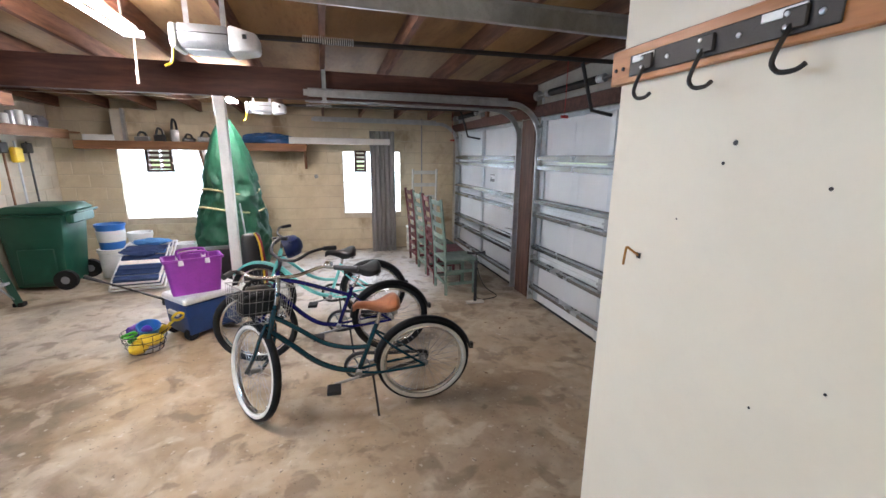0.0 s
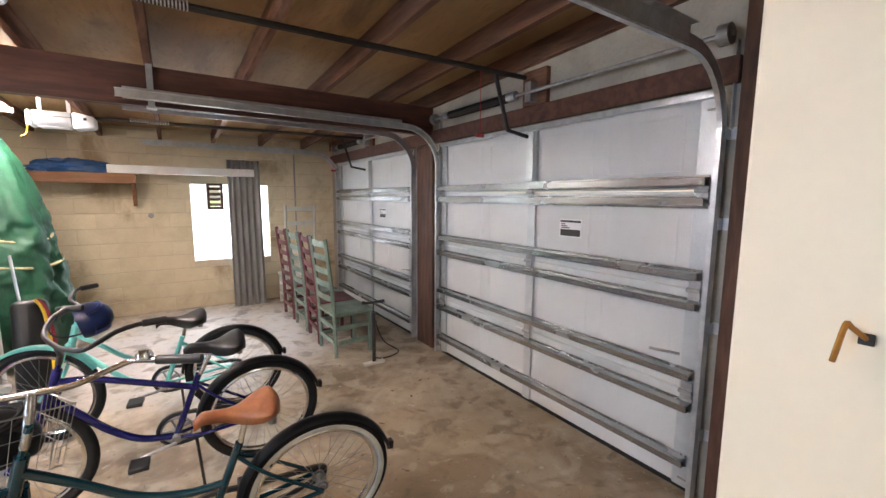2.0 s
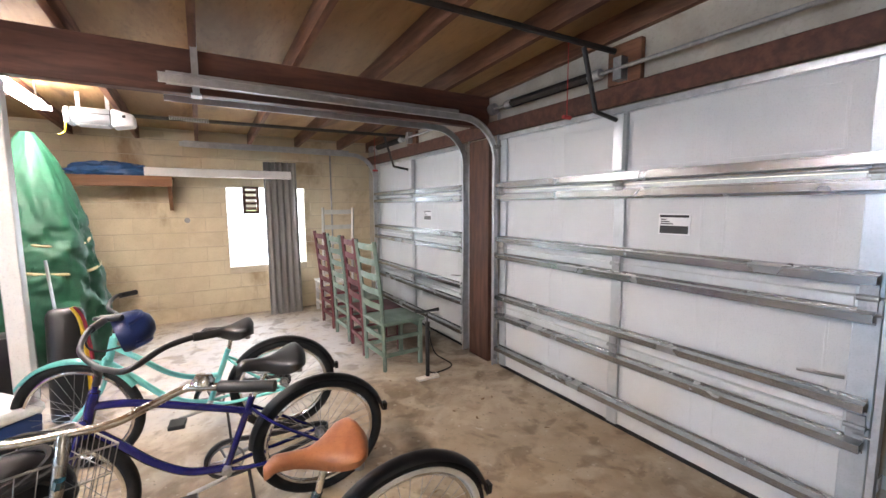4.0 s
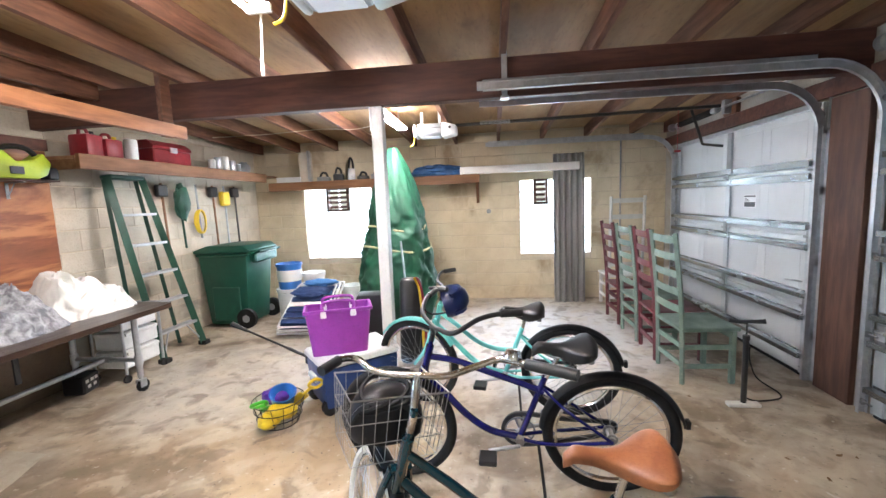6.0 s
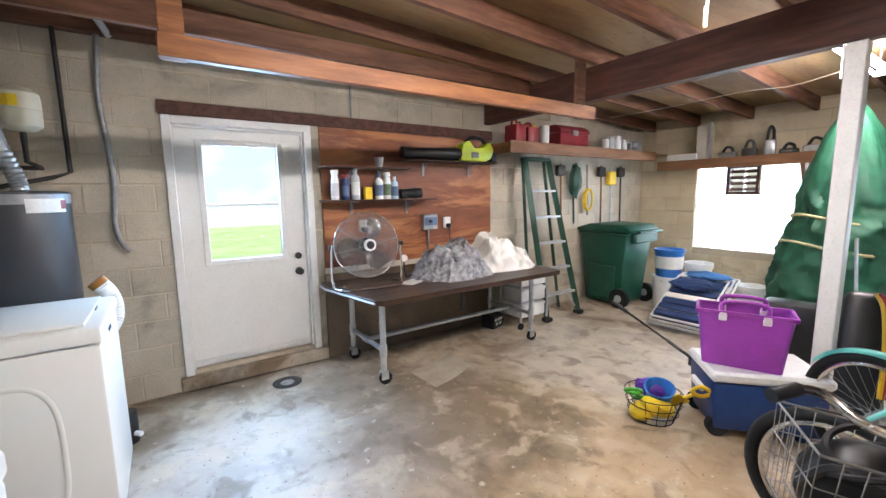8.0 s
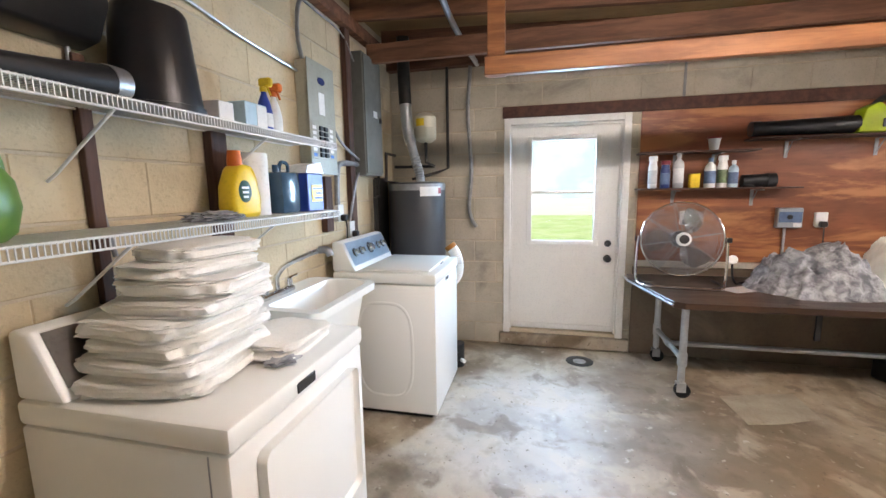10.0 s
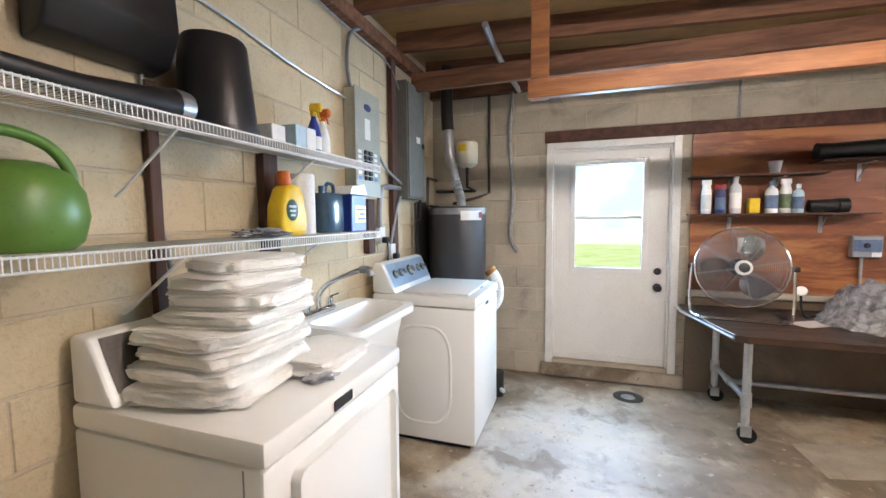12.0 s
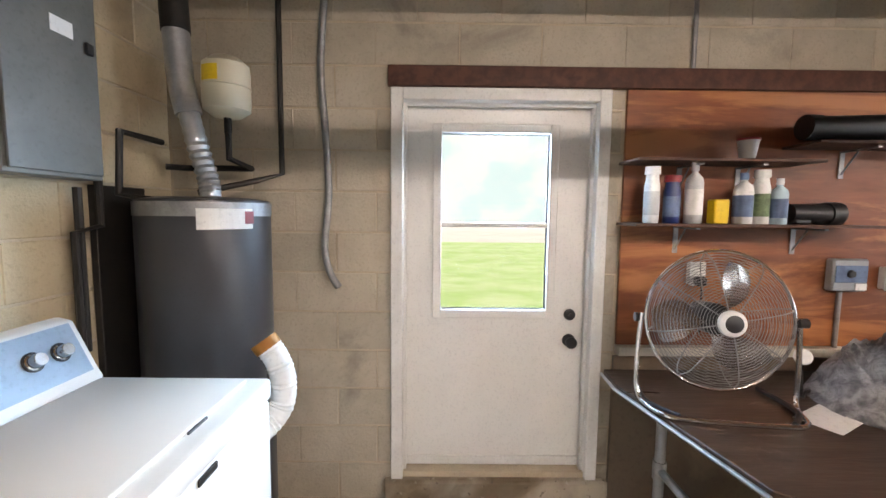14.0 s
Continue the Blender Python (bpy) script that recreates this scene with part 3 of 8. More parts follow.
def garage_door(y0, y1, name):
    d = thing(name, "closed white steel sectional garage door with galvanised struts", "garage door", base=(XE, (y0 + y1) / 2, 0), kind="structure")
    xf = XE - 0.012
    for k in range(4):
        z0, z1 = SECT[k], SECT[k + 1]
        bm = boxes((xf, xf + 0.04, y0 + 0.01, y1 - 0.01, z0 + 0.003, z1 - 0.003))
        n = 4
        for i in range(n):
            a, b = y0 + 0.12 + i * (y1 - y0 - 0.24) / n, y0 + 0.12 + (i + 1) * (y1 - y0 - 0.24) / n
            for u in (a + 0.06, b - 0.06):
                box(bm, xf - 0.0018, xf + 0.002, u - 0.006, u + 0.006, z0 + 0.1, z1 - 0.1, bevel=0.0008)
            for zz in (z0 + 0.1, z1 - 0.1):
                box(bm, xf - 0.0015, xf + 0.002, a + 0.06, b - 0.06, zz - 0.006, zz + 0.006, bevel=0.0008)
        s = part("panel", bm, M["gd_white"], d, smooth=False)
        for yy, w in ((y0 + 0.05, 0.045), ((y0 + y1) / 2, 0.04), (y1 - 0.05, 0.045)):
            part("stile", boxes((xf - 0.022, xf - 0.0045, yy - w, yy + w, z0 + 0.004, z1 - 0.004), bevel=0.003), M["galv_w"], s, smooth=False)
        part("seam_rail", boxes((xf - 0.012, xf - 0.002, y0 + 0.1, y1 - 0.1, z1 - 0.045, z1 - 0.006)), M["gd_frame"], s, smooth=False)
    for z in (0.20, 0.52, 0.70, 1.09, 1.25, 1.64, 1.745):
        bm = B()
        prism(bm, [(xf - 0.026, z - 0.034), (xf - 0.026, z - 0.022), (xf - 0.085, z - 0.014), (xf - 0.085, z + 0.014), (xf - 0.026, z + 0.022), (xf - 0.026, z + 0.034),
                   (xf - 0.030, z + 0.034), (xf - 0.030, z + 0.025), (xf - 0.088, z + 0.018), (xf - 0.088, z - 0.018), (xf - 0.030, z - 0.025), (xf - 0.030, z - 0.034)], "y", y0 + 0.02, y1 - 0.02)
        part("strut", bm, M["strut"], d, "galvanised horizontal strut", smooth=False)
    bm = B()
    box(bm, xf - 0.05, xf - 0.004, y0 + 0.02, y1 - 0.02, GTOP - 0.05, GTOP - 0.015)
    part("top_strut", bm, M["galv"], d, smooth=False)
    for z in SECT[1:4]:
        for yy in (y0 + 0.05, (y0 + y1) / 2, y1 - 0.05):
            bm = boxes((xf - 0.034, xf - 0.023, yy - 0.03, yy + 0.03, z - 0.055, z - 0.012), (xf - 0.034, xf - 0.023, yy - 0.03, yy + 0.03, z + 0.012, z + 0.055))
            cyl(bm, (xf - 0.04, yy - 0.035, z), (xf - 0.04, yy + 0.035, z), 0.013, n=10)
            part("hinge", bm, M["galv_d"], d, "steel hinge")
    for z in (0.1, 0.57, 1.1, 1.63, 2.1):
        for yy, s in ((y0, -1), (y1, 1)):
            bm = B()
            cyl(bm, (xf - 0.05, yy - s * 0.05, z), (xf - 0.05, yy + s * 0.03, z), 0.006, n=8)
            cyl(bm, (xf - 0.05, yy + s * 0.012, z), (xf - 0.05, yy + s * 0.03, z), 0.022, n=14)
            part("roller", bm, M["galv_d"], d)
    yc = (y0 + y1) / 2
    part("top_bracket", boxes((xf - 0.06, xf - 0.022, yc - 0.035, yc + 0.035, GTOP - 0.42, GTOP - 0.06), bevel=0.003), M["gd_frame"], d, "white opener bracket")
    lab = part("label_plate", boxes((xf - 0.0065, xf - 0.004, yc - 0.46, yc - 0.27, 1.385, 1.51)), M["label_w"], d, "white warning label with a black band")
    bm = boxes((xf - 0.0085, xf - 0.007, yc - 0.45, yc - 0.28, 1.392, 1.438))
    box(bm, xf - 0.0085, xf - 0.007, yc - 0.452, yc - 0.278, 1.488, 1.503)
    for i in range(3):
        box(bm, xf - 0.0085, xf - 0.007, yc - 0.36 + 0.02 * i, yc - 0.285, 1.446 + i * 0.013, 1.453 + i * 0.013)
    part("print", bm, M["black"], lab, smooth=False)
    part("bottom_seal", boxes((xf + 0.0, xf + 0.035, y0 + 0.01, y1 - 0.01, 0.002, 0.029)), M["rubber"], d)
    bm = B()
    tube(bm, [(xf - 0.03, y0 + 0.10, 0.80), (xf - 0.05, y0 + 0.16, 0.80), (xf - 0.05, y0 + 0.26, 0.79)], 0.008, 6)
    part("slide_lock", bm, M["galv_d"], d, "steel slide lock")
    # the tracks
    for yy, s in ((y0, -1), (y1, 1)):
        t = thing("door_track", "galvanised garage door track with curved top", "track", base=(XE, yy, 0), kind="structure", group="garage door tracks")
        bm = B()
        zt = 2.33
        path = [(xf - 0.05, 0.02), (xf - 0.05, 2.0)] + [(xf - 0.05 - 0.36 * (1 - math.cos(a)), 1.97 + 0.36 * math.sin(a)) for a in [i * math.pi / 16 for i in range(1, 9)]] + [(0.16, zt + 0.015)]
        prof = [(-0.028, 0.012), (-0.028, -0.012), (0.028, -0.012), (0.028, 0.012), (0.025, 0.012), (0.025, -0.009), (-0.025, -0.009), (-0.025, 0.012)]
        rings = []
        for i, (px, pz) in enumerate(path):
            q, r = path[max(i - 1, 0)], path[min(i + 1, len(path) - 1)]
            dx, dz = r[0] - q[0], r[1] - q[1]
            L = math.hypot(dx, dz)
            nx, nz = -dz / L, dx / L
            rings.append([bm.verts.new((px + nx * u, yy + s * 0.022 - s * v, pz + nz * u)) for u, v in prof])
        for ra, rb in zip(rings, rings[1:]):
            for j in range(len(prof)):
                k = (j + 1) % len(prof)
                bm.faces.new((ra[j], ra[k], rb[k], rb[j]))
        bm.faces.new(rings[0])
        bm.faces.new(rings[-1])
        bmesh.ops.recalc_face_normals(bm, faces=bm.faces[:])
        part("rail", bm, M["galv"], t, smooth=False)
        part("angle_bar", boxes((0.2, xf - 0.45, yy + s * 0.034, yy + s * 0.038, zt - 0.02, zt + 0.06), (0.2, xf - 0.45, yy + s * 0.034, yy + s * 0.072, zt + 0.057, zt + 0.06)), M["galv"], t, smooth=False)
        for z in (0.35, 0.95, 1.5, 1.95):
            part("wall_clip", boxes((xf - 0.045, xf + 0.01, yy + s * 0.036, yy + s * 0.04, z, z + 0.06), (xf + 0.006, xf + 0.0105, yy + s * 0.036, yy + s * 0.10, z, z + 0.06)), M["galv"], t, smooth=False)
        if not (s < 0 and yy < 2.5):
            part("wall_angle", boxes((xf - 0.020, xf - 0.016, yy + s * 0.036, yy + s * 0.115, 0.02, 1.98), (xf - 0.045, xf - 0.020, yy + s * 0.036, yy + s * 0.040, 0.02, 1.98)), M["galv"], t, smooth=False)
        part("jamb_bracket", boxes((xf - 0.02, xf + 0.011, yy + s * 0.041, yy + s * 0.046, 2.0, 2.42)), M["galv"], t, smooth=False)
    # torsion bar and spring over the door
    sp = thing("torsion_spring", "black torsion spring on a steel bar over the garage door", "spring", base=(XE - 0.1, (y0 + y1) / 2, 2.42), kind="structure")
    bm = B()
    cyl(bm, (XE - 0.10, y0 - 0.06, 2.43), (XE - 0.10, y1 + 0.06, 2.43), 0.013, n=10)
    part("bar", bm, M["galv_d"], sp)
    bm = B()
    pts = []
    ya, yb = yc + 0.20, yc + 1.05
    N = 110
    for i in range(N * 6 + 1):
        a = i / 6 * 2 * math.pi
        pts.append((XE - 0.10 + 0.032 * math.cos(a), ya + (yb - ya) * i / (N * 6), 2.43 + 0.032 * math.sin(a)))
    bm2 = B()
    prof_n = 4
    tube(bm2, pts, 0.0042, prof_n, smooth=False)
    part("coil", bm2, M["black_iron"], sp)
    bm = B()
    cyl(bm, (XE - 0.10, ya - 0.07, 2.43), (XE - 0.10, ya + 0.02, 2.43), 0.034, n=16)
    cyl(bm, (XE - 0.10, yb - 0.02, 2.43), (XE - 0.10, yb + 0.05, 2.43), 0.034, n=16)
    part("cone", bm, M["galv"], sp)
    for yy in (y0 - 0.02, y1 + 0.02):
        bm = B()
        cyl(bm, (XE - 0.10, yy - 0.025, 2.43), (XE - 0.10, yy + 0.025, 2.43), 0.05, n=18)
        part("cable_drum", bm, M["galv_d"], sp)
    part("mount", boxes((XE - 0.11, XE, yc - 0.03, yc + 0.03, 2.36, 2.50)), M["galv_d"], sp)
    return d


M["galv_w"] = material("zinc_stile", (0.50, 0.53, 0.55), (0.43, 0.46, 0.48), 0.4, 0.6, scale=8, fine=120, bump=0.03)
M["label_w"] = material("white_label", (0.75, 0.75, 0.75), (0.7, 0.7, 0.7), 0.5, scale=8, bump=0.0)
garage_door(*GD[0], "door_2")
garage_door(*GD[1], "door_3")
for nm, row in (("door_jamb", (XE - 0.045, XE - 0.002, 4.575, 4.90, 0, 2.199)), ("door_jamb", (XE - 0.045, XE - 0.002, 1.45, 1.80, 0, 2.70))):
    solid(nm, boxes(row, bevel=0.004), M["jamb"], "dark brown timber beside the garage door", "trim", "structure")
solid("door_lintel", boxes((XE - 0.04, XE - 0.002, 1.815, 7.88, 2.215, 2.345), bevel=0.004), M["beam"], "dark brown timber over the garage doors", "trim", "structure")
solid("spring_board", boxes((XE - 0.045, XE - 0.002, 3.03, 3.27, 2.347, 2.60), bevel=0.004), M["joist"], "brown board behind the spring mount", "trim", "structure")
solid("spring_board", boxes((XE - 0.045, XE - 0.002, 6.10, 6.34, 2.347, 2.50), bevel=0.004), M["joist"], "brown board behind the spring mount", "trim", "structure")


def opener(y, xh, zh, roofed):
    """A ceiling opener: head, cover, rail, arm and pull cord."""
    o = thing("garage_door_opener", "grey garage door opener with white light covers hung from the rafters", "door opener", base=(xh, y, zh))
    bm = B()
    prism(bm, [(y - 0.12, zh - 0.03), (y - 0.09, zh - 0.065), (y + 0.09, zh - 0.065), (y + 0.12, zh - 0.03), (y + 0.12, zh + 0.07), (y - 0.12, zh + 0.07)], "x", xh - 0.155, xh + 0.115)
    bmesh.ops.bevel(bm, geom=bm.edges[:], offset=0.012, segments=2, affect='EDGES', profile=0.5)
    hs = part("housing", bm, M["opener_grey"], o)
    part("seam", boxes((xh - 0.156, xh + 0.116, y - 0.1215, y + 0.1215, zh + 0.018, zh + 0.024)), M["black"], hs, smooth=False)
    part("diffuser", boxes((xh - 0.13, xh + 0.09, y - 0.085, y + 0.085, zh - 0.072, zh - 0.066), bevel=0.002), M["cover_white"], hs, "pale diffuser strip")
    for a, b, h in ((xh - 0.20, xh - 0.158, 0.07), (xh + 0.118, xh + 0.285, 0.078)):
        bm = B()
        box(bm, a, b, y - 0.122, y + 0.122, zh - h, zh + h, bevel=0.02, seg=2)
        for v in bm.verts:
            t = max(0.0, (v.co.x - (xh + 0.15)) / 0.135)
            v.co.y = y + (v.co.y - y) * (1 - 0.34 * t * t)
            v.co.z = zh - 0.01 + (v.co.z - zh + 0.01) * (1 - 0.42 * t * t)
        part("light_cover", bm, M["cover_white"], o, "white plastic light cover")
    part("vent_slot", boxes((xh + 0.20, xh + 0.225, y - 0.119, y - 0.112, zh + 0.005, zh + 0.03)), M["black"], o, "small dark slot")
    bm = B()
    cyl(bm, (xh + 0.2, y, zh + 0.05), (XE - 0.14, y, zh + 0.085), 0.018, n=8)
    rail = part("rail", bm, M["black_iron"], o, "black steel opener rail")
    bm = B()
    for i in range(24):
        xx = xh + 0.55 + i * 0.014
        cyl(bm, (xx, y, zh + 0.062), (xx + 0.006, y, zh + 0.062), 0.024, n=8)
    part("chain", bm, M["galv"], rail, "bright chain links")
    bm = B()
    tube(bm, [(XE - 0.42, y, zh + 0.06), (XE - 0.36, y, zh - 0.12), (XE - 0.30, y, zh - 0.30), (XE - 0.10, y, zh - 0.33)], 0.015, 8, smooth=False)
    part("arm", bm, M["black_iron"], o, "bent black steel arm")
    for xx in (xh - 0.1, xh + 0.1):
        bm = boxes((xx - 0.015, xx + 0.015, y - 0.10, y - 0.097, zh + 0.05, roof_z(y) + 0.05))
        part("hanger", bm, M["galv"], o, smooth=False)
    bm = B()
    cyl(bm, (XE - 0.55, y, zh + 0.07), (XE - 0.55, y, zh - 0.36), 0.0025, n=5)
    cord = part("pull_cord", bm, M["cord_red"], o, "red release cord")
    bm = B()
    cyl(bm, (XE - 0.58, y, zh - 0.36), (XE - 0.52, y, zh - 0.36), 0.012, n=8)
    part("pull_handle", bm, M["cord_red"], cord, "red pull handle")
    bm = B()
    tube(bm, [(xh - 0.2, y - 0.05, zh - 0.05), (xh - 0.21, y - 0.06, zh - 0.14), (xh - 0.25, y - 0.07, zh - 0.17)], 0.007, 6)
    part("antenna", bm, M["yellow"], o, "short yellow wire")
    return o


M["opener_grey"] = material("grey_metal_housing", (0.34, 0.36, 0.38), (0.28, 0.30, 0.32), 0.4, 0.3, scale=6, fine=100, bump=0.04)
M["cover_white"] = material("white_translucent_plastic", (0.78, 0.80, 0.82), (0.70, 0.72, 0.74), 0.3, scale=6, fine=100, bump=0.02)
M["cord_red"] = material("red_cord", (0.45, 0.02, 0.02), (0.35, 0.02, 0.02), 0.5, bump=0.05)
M["yellow"] = material("yellow_plastic", (0.80, 0.55, 0.02), (0.72, 0.47, 0.02), 0.4, bump=0.04)
opener(3.15, -0.33, 2.44, True)
opener(6.22, -0.42, 2.36, True)
bm = B()
box(bm, 0.335, 0.375, 4.555, 4.56, 2.28, 2.72)
box(bm, 0.325, 0.385, 4.50, 4.597, 2.27, 2.285)
solid("strap_hanger", bm, M["galv"], "galvanised perforated strap holding the door tracks", "bracket", "structure", smooth=False)


def tube_fixture(c, name):
    x, y, z = c
    f = thing("tube_light", "white fluorescent tube fixture under the rafters, lit", "ceiling light", base=c)
    part("tray", boxes((x - 0.025, x + 0.025, y - 0.62, y + 0.62, z + 0.01, z + 0.05), bevel=0.006), M["trim_white"], f)
    for s in (-0.045, 0.045):
        bm = B()
        cyl(bm, (x + s, y - 0.59, z - 0.005), (x + s, y + 0.59, z - 0.005), 0.013, n=12)
        part("tube", bm, M["tube"], f, "glowing fluorescent tube")
    for s in (-0.61, 0.61):
        part("socket", boxes((x - 0.06, x + 0.06, y + s - 0.012, y + s + 0.012, z - 0.02, z + 0.02)), M["trim_white"], f)
    for s in (-0.45, 0.45):
        bm = B()
        cyl(bm, (x, y + s, z + 0.045), (x, y + s, roof_z(y + s) + 0.152), 0.008, n=8)
        part("hanger_rod", bm, M["galv_d"], f)
    return f


fa = tube_fixture(TUBE_A, "a")
tube_fixture(TUBE_B, "b")
bm = B()
cyl(bm, (-0.865, 3.50, 2.53), (-0.868, 3.48, 2.23), 0.006, n=6)
cyl(bm, (-0.868, 3.48, 2.30), (-0.868, 3.48, 2.215), 0.009, n=8)
part("pull_cord", bm, M["plaster"], fa, "pale hanging pull cord")
# loose cable along the north rafters
bm = B()
tube(bm, [(-3.2, 6.3, 2.46), (-2.4, 6.2, 2.44), (-1.7, 6.15, 2.45), (-1.3, 6.12, 2.42), (-0.9, 6.1, 2.48)], 0.0035, 5)
solid("ceiling_cable", bm, M["plaster"], "pale cable stapled under the rafters", "cable", "structure")


# ---- bicycles ----
M["teal"] = material("teal_frame_paint", (0.004, 0.046, 0.068), (0.003, 0.037, 0.055), 0.22, 0.2, scale=8, fine=120, bump=0.02, coat=0.5)
M["navy"] = material("navy_frame_paint", (0.012, 0.013, 0.13), (0.009, 0.010, 0.095), 0.22, 0.2, scale=8, fine=120, bump=0.02, coat=0.5)
M["aqua"] = material("aqua_frame_paint", (0.22, 0.72, 0.66), (0.18, 0.64, 0.58), 0.3, 0.0, scale=8, fine=120, bump=0.02, coat=0.4)
M["leather"] = material("tan_leather", (0.36, 0.13, 0.05), (0.26, 0.085, 0.032), 0.42, scale=14, fine=120, bump=0.12)
M["sidewall"] = material("white_tyre_wall", (0.72, 0.70, 0.64), (0.62, 0.59, 0.52), 0.6, scale=10, fine=120, bump=0.05)
M["old_chrome"] = material("dull_old_chrome", (0.46, 0.44, 0.41), (0.34, 0.32, 0.29), 0.24, 1.0, scale=30, fine=120, bump=0.05)
M["basket_wire"] = material("silver_wire", (0.46, 0.45, 0.43), (0.34, 0.33, 0.31), 0.35, 0.8, bump=0.0)
M["wire"] = material("grey_wire", (0.42, 0.42, 0.42), (0.32, 0.32, 0.32), 0.35, 0.9, bump=0.0)


def ring(bm, R, r, x=0.0, z=0.0, y=0.0, n=48, k=8, sx=1.0):
    """A torus in the bike's upright plane."""
    rows = []
    for i in range(n):
        a = 2 * math.pi * i / n
        rows.append([bm.verts.new((x + (R + r * math.cos(b)) * math.cos(a), y + sx * r * math.sin(b), z + (R + r * math.cos(b)) * math.sin(a))) for b in [2 * math.pi * j / k for j in range(k)]])
    for i in range(n):
        a, b = rows[i], rows[(i + 1) % n]
        for j in range(k):
            bm.faces.new((a[j], b[j], b[(j + 1) % k], a[(j + 1) % k]))
    return bm


def wheel(parent, x, R, name, side, rim_mat, tyre_r=0.027, m=None):
    def fin(bm):
        if m is not None:
            bm.transform(m)
        return bm
    bm = ring(B(), R - tyre_r, tyre_r, x, R, n=56, k=10)
    w = part(name, fin(bm), M["rubber"], parent, "black rubber tyre" if side is None else "black tyre with a white side wall")
    if side:
        bm = B()
        for s in (-1, 1):
            ring(bm, R - tyre_r * 1.35, tyre_r * 0.62, x, R, s * tyre_r * 0.62, 56, 6, 0.8)
        part("side_wall", fin(bm), M["sidewall"], w, "white tyre side wall")
    part("rim", fin(ring(B(), R - 0.062, 0.013, x, R, n=56, k=8, sx=1.3)), rim_mat, w, "metal rim")
    bm = B()
    cyl(bm, (x, -0.05, R), (x, 0.05, R), 0.018, n=12)
    for s in (-0.035, 0.035):
        cyl(bm, (x, s - 0.003, R), (x, s + 0.003, R), 0.03, n=14)
    part("hub", fin(bm), M["galv_d"], w, "steel hub")
    bm = B()
    for i in range(32):
        a = 2 * math.pi * i / 32
        b = a + (0.5 if i % 2 else -0.5)
        s = 0.035 if i % 4 < 2 else -0.035
        cyl(bm, (x + 0.027 * math.cos(b), s, R + 0.027 * math.sin(b)), (x + (R - 0.07) * math.cos(a), 0, R + (R - 0.07) * math.sin(a)), 0.0013, n=3, caps=False)
    part("spoke_set", fin(bm), M["wire"], w, "thin wire spokes")
    return w


def fender(x, R, a0, a1, w=0.034, gap=0.016):
    bm = B()
    rows = []
    n = 22
    for i in range(n + 1):
        a = radians(a0 + (a1 - a0) * i / n)
        row = []
        for j in range(7):
            b = radians(-80 + 160 * j / 6)
            rr = R + gap - 0.020 + 0.024 * math.cos(b)
            row.append(bm.verts.new((x + rr * math.cos(a), w * math.sin(b), R + rr * math.sin(a))))
        rows.append(row)
    for a, b in zip(rows, rows[1:]):
        for j in range(6):
            bm.faces.new((a[j], a[j + 1], b[j + 1], b[j]))
    bmesh.ops.solidify(bm, geom=bm.faces[:], thickness=0.002)
    return bm


def saddle(bm, x, z, L=0.27, W=0.105, skirt=0.05):
    """A sprung saddle: a wide rounded back, drooping skirts and a long narrow nose."""
    n, k = 22, 10
    rows = []
    for i in range(n + 1):
        t = i / n
        if t < 0.16:
            w = W * math.sqrt(max(1 - ((0.16 - t) / 0.17) ** 2, 0.08))
        else:
            u = min((t - 0.16) / 0.52, 1.0)
            w = W * (0.21 + 0.79 * (0.5 + 0.5 * math.cos(math.pi * u)) ** 1.15)
        if t > 0.92:
            w *= math.sqrt(max(1 - ((t - 0.92) / 0.085) ** 2, 0.12))
        s_ = min(t / 0.5, 1.0)
        top = z + 0.030 + 0.026 * (1 - s_ * s_ * (3 - 2 * s_)) + 0.010 * max(t - 0.6, 0) / 0.4 - 0.030 * max(t - 0.9, 0) / 0.1 - 0.022 * max(0.07 - t, 0) / 0.07
        d = skirt * (0.55 + 0.45 * math.sin(math.pi * min(t * 1.25 + 0.08, 1.0)))
        xx = x - 0.10 + L * t
        row = []
        for j in range(k + 1):
            b = math.pi * j / k
            c = math.copysign(abs(math.cos(b)) ** 0.8, math.cos(b))
            row.append(bm.verts.new((xx, w * c, top + 0.020 * (math.sin(b) - 1))))
        for c, g in ((-0.93, 0.7), (-0.72, 1.0), (0.0, 0.75), (0.72, 1.0), (0.93, 0.7)):
            row.append(bm.verts.new((xx, w * c, top - 0.020 - d * g)))
        rows.append(row)
    m = len(rows[0])
    for a, b in zip(rows, rows[1:]):
        for j in range(m):
            bm.faces.new((a[j], b[j], b[(j + 1) % m], a[(j + 1) % m]))
    bm.faces.new(rows[0])
    bm.faces.new(list(reversed(rows[-1])))
    bmesh.ops.recalc_face_normals(bm, faces=bm.faces[:])
    return bm


